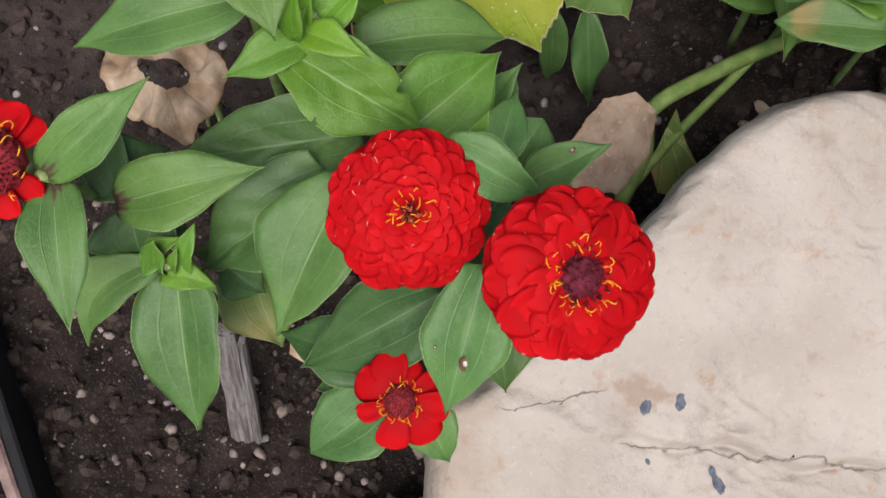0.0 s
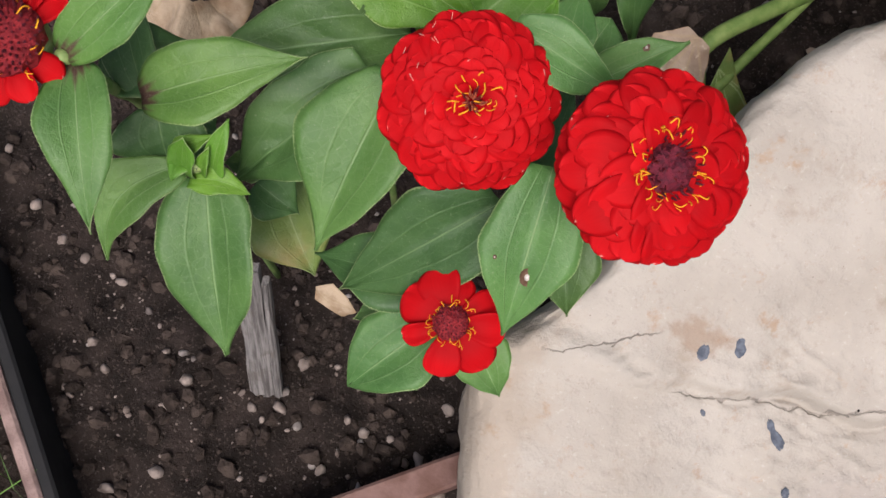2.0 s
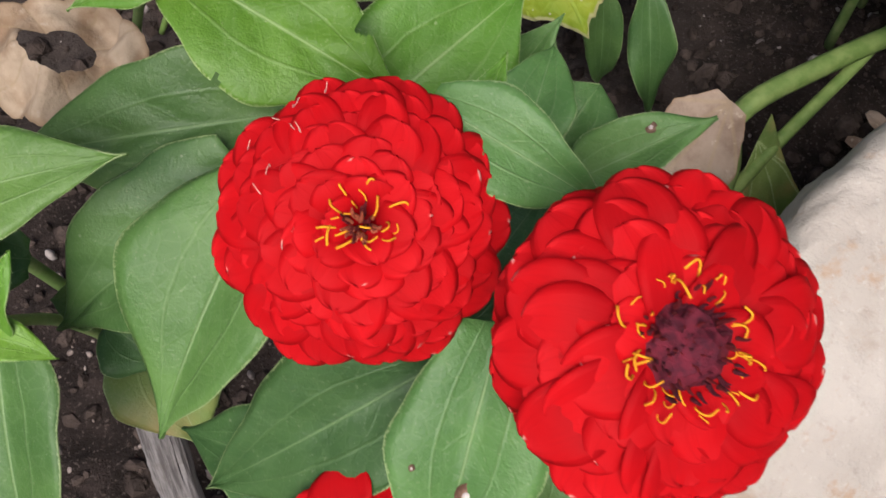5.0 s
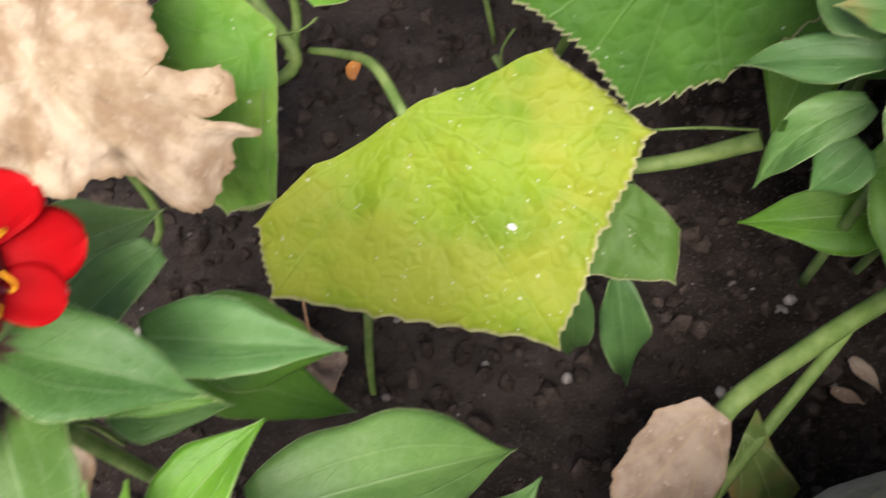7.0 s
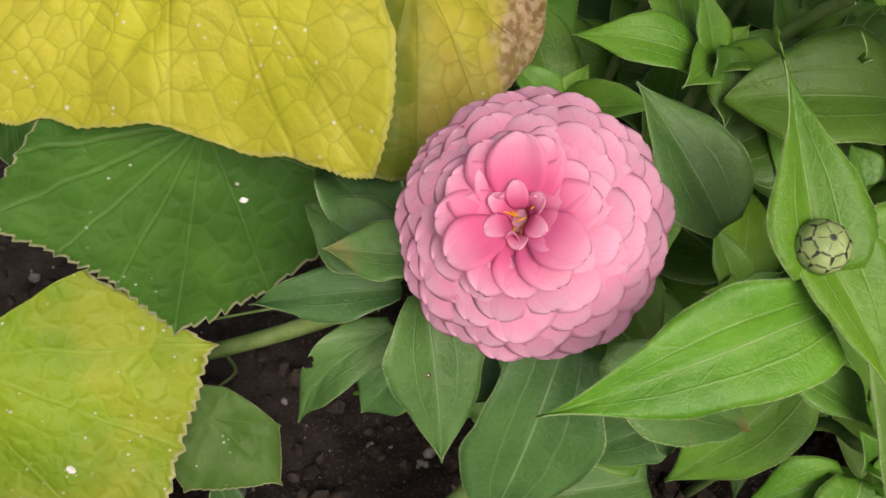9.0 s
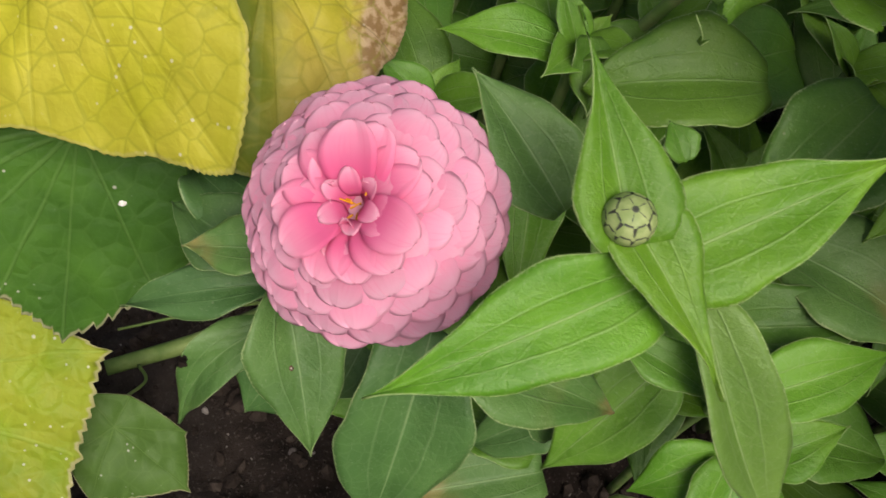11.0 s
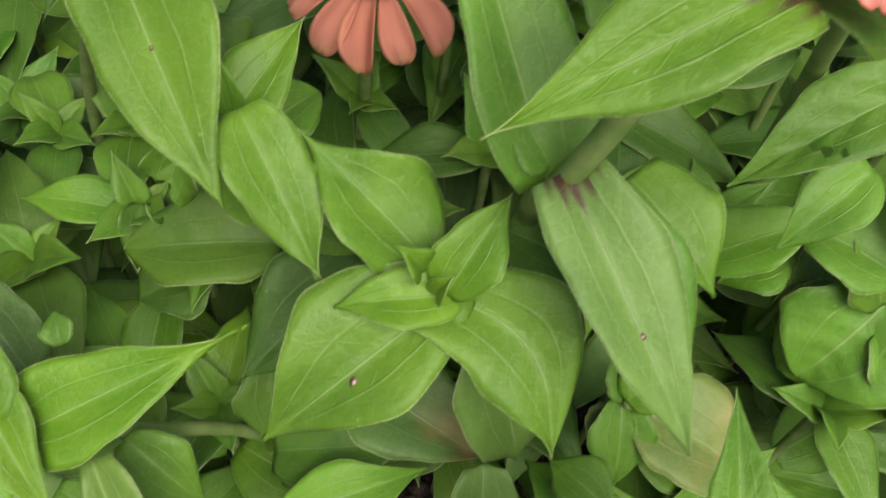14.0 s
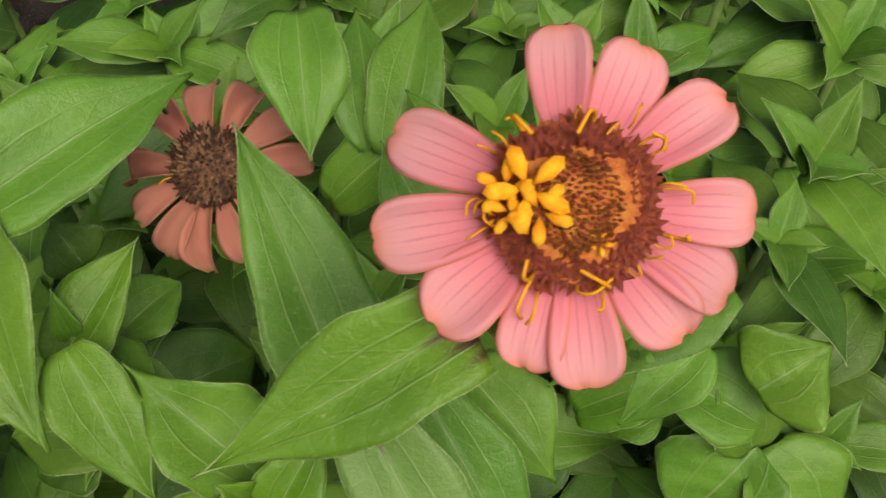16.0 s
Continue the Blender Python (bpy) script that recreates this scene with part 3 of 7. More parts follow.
def spot(parent, place, up, r):
    """A brown insect scar with a pale middle."""
    m = Matrix.Translation(place) @ Vector(up).to_track_quat("Z", "Y").to_matrix().to_4x4()
    for name, scale, lift, mat in (("scar", 1.0, 0.0, HOLE), ("scar_centre", 0.36, 0.0003, PALE)):
        n = 14
        ring = [(scale * r * (1 + 0.25 * math.sin(3 * k + 1)) * math.cos(k * 6.283 / n), scale * 1.25 * r * math.sin(k * 6.283 / n), lift) for k in range(n)]
        verts = [m @ Vector(p) for p in ring] + [m @ Vector((p[0], p[1], p[2] - 0.0006)) for p in ring]
        faces = [tuple(range(n)), tuple(range(2 * n - 1, n - 1, -1))] + [(k, n + k, n + (k + 1) % n, (k + 1) % n) for k in range(n)]
        part(name, mesh(name, verts, faces, mat), parent)


def fleck(parent, place, r, up=(0, -0.1, 1)):
    """A small chalky white fleck lying on a leaf."""
    leaf_mesh = parent.data
    tree = BVHTree.FromPolygons([v.co for v in leaf_mesh.vertices], [tuple(p.vertices) for p in leaf_mesh.polygons])
    hit = tree.ray_cast(Vector((place[0], place[1], 1.0)), Vector((0, 0, -1)))
    if hit[0] is not None:
        place, up = hit[0] + Vector((0, 0, 0.0003)), hit[1]
    bm = bmesh.new()
    bmesh.ops.create_icosphere(bm, subdivisions=2, radius=1)
    turn = Vector(up).to_track_quat("Z", "Y").to_matrix()
    for v in bm.verts:
        q = v.co * (1 + 0.25 * noise.noise(v.co * 2 + Vector(place) * 90))
        v.co = Vector(place) + turn @ Vector((q.x * r, q.y * r * 0.8, q.z * 0.0006))
    me = bpy.data.meshes.new("white_fleck")
    bm.to_mesh(me)
    bm.free()
    me.materials.append(WHITE)
    return part("white_fleck", me, parent)


def tube_mesh(name, points, radii, material, sides=8, bumps=0.0):
    """A tapering tube along a smooth curve through a few points."""
    p = np.array(points, float)
    t = np.linspace(0, len(p) - 1, 6 * (len(p) - 1) + 1)
    ext = np.vstack([2 * p[0] - p[1], p, 2 * p[-1] - p[-2]])
    line = []
    for x in t:
        i = min(int(x), len(p) - 2)
        f = x - i
        a, b, c, d = ext[i], ext[i + 1], ext[i + 2], ext[i + 3]
        line.append(0.5 * (2 * b + (c - a) * f + (2 * a - 5 * b + 4 * c - d) * f * f + (3 * b - a - 3 * c + d) * f ** 3))
    line = np.array(line)
    r = np.interp(t, np.linspace(0, len(p) - 1, len(radii)), radii)
    tang = np.gradient(line, axis=0)
    verts, ref = [], np.array([0.31, 0.87, 0.4])
    for q, g, rad in zip(line, tang, r):
        g = unit(g)
        x = unit(np.cross(g, ref))
        y = np.cross(g, x)
        for k in range(sides):
            w = k * 2 * math.pi / sides
            rr = rad * (1 + bumps * math.sin(4 * w))
            verts.append(q + rr * (math.cos(w) * x + math.sin(w) * y))
    m, faces = len(line), []
    for i in range(m - 1):
        for k in range(sides):
            faces.append((i * sides + k, i * sides + (k + 1) % sides, (i + 1) * sides + (k + 1) % sides, (i + 1) * sides + k))
    faces += [tuple(range(sides - 1, -1, -1)), tuple(range((m - 1) * sides, m * sides))]
    return mesh(name, verts, faces, material)


def stem(plant, points, radius, material=None, name="stem", end=0.75):
    return part(name, tube_mesh(name, points, (radius, radius * end), material or STEM, 10), plant)


def petal_mesh(name, material, round_tip=0.5, cup=0.25, notch=0.0, curl=0.12, neck=0.45, ruffle=0.0, broad=0.58):
    """A unit petal along +y, outer face up, with a rounded or notched tip."""
    rows, cols = 12, 9
    v, a = 1 - (1 - np.linspace(0, 1, rows)) ** 1.9, np.linspace(-1, 1, cols)
    w = neck + (1 - neck) * np.sin(np.pi / 2 * np.clip(v / broad, 0, 1))
    w = np.where(v > broad, np.clip(1 - (np.clip(v - broad, 0, 1) / (1.004 - broad)) ** 2, 0.008, 1) ** (0.5 * round_tip) * w, w)
    x = 0.5 * w[:, None] * a
    y = v[:, None] - notch * np.clip((v[:, None] - 0.8) / 0.2, 0, 1) ** 2 * np.exp(-(a / 0.28) ** 2)
    z = cup * (w[:, None] * a) ** 2 * 0.5 - curl * v[:, None] ** 3 + 0.10 * np.sin(np.pi * v)[:, None] * np.ones(cols)
    z = z + ruffle * v[:, None] ** 3 * np.sin(4.5 * a + 7 * neck) + 0.012 * v[:, None] * np.cos(9 * a)
    top = np.stack([x, y, z], -1).reshape(-1, 3)
    uvs = np.stack([np.broadcast_to((a + 1) / 2, (rows, cols)), np.broadcast_to(v[:, None], (rows, cols))], -1).reshape(-1, 2)
    verts, faces, uvs = shell(top, uvs, rows, cols, -0.012)
    return mesh(name, verts, faces, material, uvs)


PETAL_MESH = {k: [petal_mesh("petal", m, *shape) for shape in shapes] for k, m, shapes in (
    ("red", PETAL["red"], ((0.9, -0.15, 0.0, 0.16, 0.5, 0.03), (0.9, 0.1, 0.012, 0.2, 0.55, 0.035), (0.9, -0.3, 0.01, 0.12, 0.45, 0.02))),
    ("spoon", PETAL["red"], ((1.0, 0.15, 0.01, 0.12, 0.34, 0.03, 0.68), (1.0, -0.2, 0.0, 0.2, 0.38, 0.04, 0.64), (0.95, 0.3, 0.02, 0.05, 0.36, -0.03, 0.7))),
    ("pink", PETAL["pink"], ((0.86, -0.25, 0.0, 0.16, 0.55, 0.015), (0.86, -0.1, 0.012, 0.20, 0.6, 0.02), (0.9, -0.2, 0.0, 0.14, 0.5, 0.015))),
    ("rose", PETAL["rose"], ((0.88, 0.2, 0.0, 0.12, 0.5, 0.02), (0.88, 0.1, 0.01, 0.18, 0.45, 0.03), (0.9, 0.5, 0.0, -0.05, 0.5, 0.02))),
    ("coral", PETAL["coral"], ((0.8, 0.24, 0.015, 0.06, 0.30, 0.02, 0.78), (0.76, 0.16, 0.035, 0.10, 0.34, 0.03, 0.76), (0.85, 0.30, 0.02, 0.02, 0.28, -0.02, 0.74))),
    ("magenta", PETAL["magenta"], ((0.8, 0.25, 0.02, 0.14, 0.42), (0.75, 0.3, 0.0, 0.2, 0.45))),
    ("faded", PETAL["faded"], ((0.9, 0.4, 0.015, 0.25, 0.20, 0.06, 0.72), (0.95, 0.6, 0.0, 0.35, 0.24, -0.07, 0.74), (0.85, 0.2, 0.02, 0.15, 0.18, 0.08, 0.74))))}


def frame_of(x, y, z, at):
    m = Matrix.Identity(4)
    for i in range(3):
        m[i][0], m[i][1], m[i][2], m[i][3] = x[i], y[i], z[i], at[i]
    return m


def dome_mesh(name, material, r, h, rough, seed):
    bm = bmesh.new()
    bmesh.ops.create_icosphere(bm, subdivisions=3, radius=1)
    for v in bm.verts:
        k = 1 + rough * noise.noise(v.co * 9 + Vector((seed, 0, 0)))
        v.co = Vector((v.co.x * r * k, v.co.y * r * k, v.co.z * h * k))
    me = bpy.data.meshes.new(name)
    bm.to_mesh(me)
    bm.free()
    me.materials.append(material)
    return me


def strand_mesh(name, material, r, bend, fork=True):
    """A curled yellow style, two-armed at the top; one unit high."""
    pts = [(0, 0, 0), (0.05, 0.02, 0.5), (0.05 + 0.3 * bend, 0.1, 0.85), (0.75 * bend, 0.1, 0.95 - 0.3 * abs(bend))]
    return tube_mesh(name, pts, (r, r * 1.15), material, 5)


STRAND = [strand_mesh("style", STAMEN, 0.048, b) for b in (0.9, -0.8, 0.4, -1.1)]
CURL = [strand_mesh("style", PALE_STYLE, 0.04, b) for b in (0.9, -1.1)]
BRISTLE = {k: tube_mesh("bristle", [(0, 0, 0), (0.1, 0.02, 0.6), (0.0, 0.05, 1.0)], (0.15, 0.05), m, 5) for k, m in (("red", DISK_RED), ("plum", DISK_PLUM), ("rust", DISK_RUST), ("coral", DISK_CORAL), ("brown", DISK_BROWN), ("chaff", CHAFF))}


def strands(head, centre, axis, ring, count, size, meshes, name_spread=0.35, jitter=0.25, lean=0.5):
    x0 = unit(np.cross(axis, (0.13, 0.98, 0.1)))
    y0 = np.cross(axis, x0)
    for k in range(count):
        w = 2.39996 * k + rng.uniform(-0.3, 0.3)
        rr = ring * (1 + rng.uniform(-jitter, jitter))
        r = math.cos(w) * x0 + math.sin(w) * y0
        up = unit(axis + r * lean * rng.uniform(0.2, 1.2))
        s = unit(np.cross(up, (rng.uniform(-1, 1), rng.uniform(-1, 1), 0.2)))
        q = np.cross(up, s)
        z = size * rng.uniform(0.7, 1.25)
        part(meshes[0].name.split(".")[0], meshes[k % len(meshes)], head, m=frame_of(s * z, q * z, up * z, centre + r * rr))


def double_head(plant, centre, axis, radius, colour, count=105, first=0.12, flat=0.6, petal=0.5, wide=0.9, core=None, styles=16, inner=None, rough=0.05, label="", sink=0.72, steep=64, skirt=0, curls=0):
    """A full pompon head: petals in a spiral, shingled from the steep inner ones to the drooping outer ones."""
    centre, axis = np.array(centre, float), unit(axis)
    turn = Vector(axis).to_track_quat("Z", "Y").to_matrix().to_4x4()
    head = part("flower_head", dome_mesh("flower_head", PETAL[colour], radius * 0.55, radius * flat * 0.6, 0.05, 1.0), plant, label, Matrix.Translation(centre) @ turn)
    x0 = unit(np.cross(axis, (0.13, 0.98, 0.1)))
    y0 = np.cross(axis, x0)
    for k in range(count):
        f = (k + 0.5) / count
        reach = first + (1 - first) * f ** 0.55
        az = 2.39996 * k + rng.uniform(-0.06, 0.06)
        r = math.cos(az) * x0 + math.sin(az) * y0
        rise = radians(steep - (steep + 10) * reach ** 1.1) + rng.uniform(-rough, rough) * 2
        size = radius * petal * ((0.9 if inner else 0.62) + (0.14 if inner else 0.42) * min(1, reach / 0.6)) * rng.uniform(0.94, 1.06)
        d = unit(r * math.cos(rise) + axis * math.sin(rise))
        z = unit(axis * math.cos(rise) - r * math.sin(rise))
        side = np.cross(d, z)
        twist = rng.uniform(-rough, rough) * 3
        side, z = side * math.cos(twist) + z * math.sin(twist), z * math.cos(twist) - side * math.sin(twist)
        tip = centre + r * radius * (reach + rng.uniform(-rough, rough) * 0.4) + axis * radius * flat * (math.sqrt(max(0.0, 1 - 0.92 * reach ** 2)) - 0.1)
        part("petal", PETAL_MESH[colour][k % len(PETAL_MESH[colour])], head, m=frame_of(side * size * wide * rng.uniform(0.92, 1.05), d * size, z * size, tip - d * size))
    for k in range(skirt):
        az = 2 * math.pi * (k + rng.uniform(-0.2, 0.2)) / skirt
        r = math.cos(az) * x0 + math.sin(az) * y0
        low = 0.14 + 0.16 * (k % 2)
        rise = -0.35 - 1.4 * low + rng.uniform(-0.1, 0.1)
        size = radius * petal * rng.uniform(0.92, 1.05)
        d, z = unit(r * math.cos(rise) + axis * math.sin(rise)), unit(axis * math.cos(rise) - r * math.sin(rise))
        tip = centre + r * radius * (1.0 - 0.25 * low) - axis * radius * low
        part("petal", PETAL_MESH[colour][k % 3], head, m=frame_of(np.cross(d, z) * size * wide, d * size, z * size, tip - d * size))
    crown = centre + axis * radius * flat * sink
    if not core and not inner:
        strands(head, crown, axis, radius * 0.05, 26, radius * 0.12, [BRISTLE["coral"], BRISTLE["red"]], jitter=0.9)
    if core:
        part("disk", dome_mesh("disk", core, radius * 0.27, radius * 0.24, 0.25, 3.0), head, m=Matrix.Translation(crown - axis * radius * 0.12) @ turn)
        strands(head, crown + axis * radius * 0.02, axis, radius * 0.15, 120, radius * 0.10, [BRISTLE["red"], BRISTLE["plum"]], jitter=0.95)
    if inner:
        for count_in, reach, rise, long, broad in ((12, 0.52, 0.38, 0.44, 0.86), (9, 0.37, 0.62, 0.34, 0.86), (6, 0.20, 0.95, 0.20, 0.75)):
            for k in range(count_in):
                az = 2 * math.pi * (k + rng.uniform(-0.18, 0.18)) / count_in + reach * 7
                r = math.cos(az) * x0 + math.sin(az) * y0
                lift = rise + rng.uniform(-0.12, 0.12)
                d, z = unit(r * math.cos(lift) + axis * math.sin(lift)), unit(axis * math.cos(lift) - r * math.sin(lift))
                size = radius * long * rng.uniform(0.9, 1.1)
                tip = centre + r * radius * reach + axis * radius * flat * (0.93 + 0.10 * math.sin(3 * az) * reach)
                part("petal", PETAL_MESH[inner][k % 2], head, m=frame_of(np.cross(d, z) * size * broad, d * size, z * size, tip - d * size))
        for k in range(5):
            az = 1.3 * k + rng.uniform(-0.2, 0.2)
            r = math.cos(az) * x0 + math.sin(az) * y0
            d = unit(axis + r * rng.uniform(0.0, 0.5))
            side = unit(np.cross(d, r + 0.3 * rng.uniform(-1, 1) * x0 + 1e-3 * y0))
            size = radius * rng.uniform(0.18, 0.27)
            part("petal", PETAL_MESH[inner][2], head, m=frame_of(side * size * 0.5, d * size, np.cross(side, d) * size, crown + r * radius * rng.uniform(0.03, 0.11) - axis * radius * 0.06))
    strands(head, crown - axis * radius * 0.02, axis, radius * (0.29 if core else 0.12), styles, radius * (0.12 if core or inner else 0.14), STRAND, jitter=0.3 if core else 0.9, lean=0.9)
    for k in range(curls):
        r = unit(0.7 * x0 - y0 * 0.5 + np.array((rng.uniform(-0.6, 0.2), rng.uniform(-0.6, 0.6), 0.0)))
        r = unit(r - axis * (r @ axis))
        reach = rng.uniform(0.62, 0.98)
        at = centre + r * radius * reach + axis * radius * (flat * (math.sqrt(max(0.0, 1 - 0.92 * reach ** 2)) - 0.1) + 0.02)
        s = unit(np.cross(axis, r) * rng.uniform(-1, 1) + r * rng.uniform(-1, 1))
        z = radius * rng.uniform(0.05, 0.09)
        part("style", CURL[k % 2], head, "pale curled style", m=frame_of(axis * z, np.cross(s, axis) * z, s * z, at))
    return head


def single_head(plant, centre, axis, radius, colour, azimuths, disk, disk_radius, petal_width=0.42, droop=0.1, styles=14, tuft=0, bristles=90, kinds=("rust",), lengths=None, label="", skirt=0.30, widths=None, stars=0):
    """A daisy-like head: one ring of petals round a raised bristly disk."""
    centre, axis = np.array(centre, float), unit(axis)
    turn = Vector(axis).to_track_quat("Z", "Y").to_matrix().to_4x4()
    head = part("flower_head", dome_mesh("flower_head", LEAF["mid"], disk_radius * 0.9, disk_radius * 0.9, 0.05, 2.0), plant, label, Matrix.Translation(centre - axis * disk_radius * 0.75) @ turn)
    part("disk", dome_mesh("disk", disk, disk_radius * 0.95, disk_radius * 0.62, 0.2, 5.0), head, m=Matrix.Translation(centre - axis * disk_radius * 0.1) @ turn)
    x0 = np.array((1.0, 0, 0)) - axis * axis[0]
    x0 = unit(x0)
    y0 = np.cross(axis, x0)
    for k, az in enumerate(azimuths):
        size = (radius - disk_radius * 0.55) * (lengths[k] if lengths else rng.uniform(0.95, 1.05))
        r = x0 * math.cos(radians(az)) + y0 * math.sin(radians(az))
        d = unit(r - axis * (droop + rng.uniform(-0.06, 0.06)))
        z = unit(axis + r * droop)
        s = np.cross(d, z)
        tilt = rng.uniform(-0.2, 0.2)
        s, z = s * math.cos(tilt) + z * math.sin(tilt), z * math.cos(tilt) - s * math.sin(tilt)
        part("petal", PETAL_MESH[colour][k % len(PETAL_MESH[colour])], head, m=frame_of(s * (widths[k] if widths else size * petal_width * 1.25), d * size, z * size, centre + r * disk_radius * 0.55 - axis * disk_radius * skirt))
    x0 = unit(np.cross(axis, (0.13, 0.98, 0.1)))
    y0 = np.cross(axis, x0)
    for k in range(bristles):
        f = math.sqrt((k + 0.5) / bristles)
        r = (math.cos(2.39996 * k) * x0 + math.sin(2.39996 * k) * y0) * f
        up = unit(axis + r * 0.75)
        at = centre + r * disk_radius * 0.9 + axis * disk_radius * (0.5 * math.sqrt(max(0.0, 1 - f * f)) - 0.12)
        s = unit(np.cross(up, (0.2, 0.5, 0.1)))
        z = disk_radius * rng.uniform(0.22, 0.36)
        if stars and f > 0.66:
            if k % 3 == 0:
                star = unit(axis + r * 0.9)
                z = disk_radius * rng.uniform(0.11, 0.16)
                part("disk_floret", STAR[k % 2], head, m=frame_of(s * z, np.cross(star, s) * z, star * z, at + star * disk_radius * 0.16))
            continue
        if stars:
            up = unit(axis + r * (0.5 - 1.1 * f))
            s = unit(np.cross(up, (0.2, 0.5, 0.1)))
        part("bristle", BRISTLE[kinds[rng.randrange(len(kinds))]], head, m=frame_of(s * z, np.cross(up, s) * z, up * z, at))
    strands(head, centre + axis * disk_radius * 0.12, axis, disk_radius * 0.98, styles, disk_radius * 0.42, STRAND, jitter=0.12, lean=1.1)
    return head


def star_mesh(material):
    """A small open five-pointed disk floret, one unit wide."""
    verts, faces = [(0, 0, -0.9)], []
    for k in range(10):
        w = k * math.pi / 5
        far = 1.25 if k % 2 == 0 else 0.55
        verts.append((far * math.cos(w), far * math.sin(w), 0.5 if k % 2 == 0 else 0.1))
    for k in range(10):
        w = k * math.pi / 5
        verts.append((0.5 * math.cos(w), 0.5 * math.sin(w), -1.6))
    for k in range(10):
        faces += [(0, 1 + k, 1 + (k + 1) % 10), (1 + k, 11 + k, 11 + (k + 1) % 10, 1 + (k + 1) % 10)]
    return mesh("disk_floret", verts, faces, material, smooth=False)


STAR = [star_mesh(DISK_CORAL), star_mesh(DISK_MAROON)]


def floret(head, place, axis, size, turn):
    """A five-lobed yellow disk floret."""
    axis = unit(axis)
    x0 = unit(np.cross(axis, (0.13, 0.98, 0.1)))
    y0 = np.cross(axis, x0)
    verts, faces = [], []
    for k in range(5):
        w = turn + k * 2 * math.pi / 5
        d = math.cos(w) * x0 + math.sin(w) * y0
        s = np.cross(axis, d)
        ring = [(0.12, 0.0, 0.0), (0.5, 0.19, 0.22), (0.85, 0.17, 0.30), (1.0, 0.0, 0.24), (0.85, -0.17, 0.30), (0.5, -0.19, 0.22)]
        n = len(verts)
        for lift in (0.0, -0.12):
            verts += [np.array(place) + size * (a * d + b * s + (c + lift) * axis) for a, b, c in ring]
        verts.append(np.array(place) + size * (0.6 * d + 0.36 * axis))
        faces += [(n + i, n + (i + 1) % 6, n + 12) for i in range(6)] + [(n + i, n + 6 + i, n + 6 + (i + 1) % 6, n + (i + 1) % 6) for i in range(6)]
        faces.append(tuple(n + 6 + i for i in range(5, -1, -1)))
    return part("floret", mesh("floret", verts, faces, STAMEN), head)


def bud_head(plant, centre, axis, r, label="round pale green bud with dark-edged scales"):
    """A round bud wrapped in overlapping scales with dark edges."""
    centre, axis = np.array(centre, float), unit(axis)
    turn = Vector(axis).to_track_quat("Z", "Y").to_matrix().to_4x4()
    bud = part("bud", dome_mesh("bud", BUD_EDGE, r * 0.93, r * 0.86, 0.02, 7.0), plant, label, Matrix.Translation(centre) @ turn)
    for tier, (count, lat) in enumerate(((5, 66), (8, 38), (10, 8), (10, -24))):
        for k in range(count):
            az = (k + 0.5 * (tier % 2)) * 2 * math.pi / count + 0.4
            half = math.pi / count * 1.06
            verts, uvs, n = [], [], 5
            for i in range(n):
                for j in range(n):
                    f = i / (n - 1)
                    la = radians(lat + (16 if tier else 21) - 38 * f)
                    w = half * (math.sqrt(max(0, 1 - (1 - f) ** 2 * 0.62)) if tier else 1.0)
                    lo = az + w * (2 * j / (n - 1) - 1)
                    rr = r * (1.0 - 0.012 * tier - 0.02 * f + 0.006 * (k % 2)) if tier else r * (0.965 + 0.012 * (k % 2))
                    verts.append(Vector((math.cos(la) * math.cos(lo) * rr, math.cos(la) * math.sin(lo) * rr, math.sin(la) * rr * 0.93)))
                    uvs.append((j / (n - 1), f))
            faces = [(i * n + j, (i + 1) * n + j, (i + 1) * n + j + 1, i * n + j + 1) for i in range(n - 1) for j in range(n - 1)]
            part("bud_scale", mesh("bud_scale", verts, faces, BUD_SCALE, uvs), bud, m=Matrix.Translation(centre) @ turn)
    return bud


def bud_tip(bud, centre, axis, r):
    """Petal tips pushing out of an opening bud."""
    axis = unit(axis)
    x0 = unit(np.cross(axis, (0.13, 0.98, 0.1)))
    y0 = np.cross(axis, x0)
    for k in range(9):
        w = k * 2.39996
        d = math.cos(w) * x0 + math.sin(w) * y0
        up = unit(axis * (1.0 - 0.05 * k) - d * (0.35 - 0.06 * k))
        side = unit(np.cross(up, d))
        size = r * 0.95
        part("petal", PETAL_MESH["coral"][k % 3], bud, m=frame_of(side * size * 0.8, up * size, np.cross(side, up) * size, np.array(centre) + axis * r * 0.35 + d * r * (0.12 + 0.045 * k)))


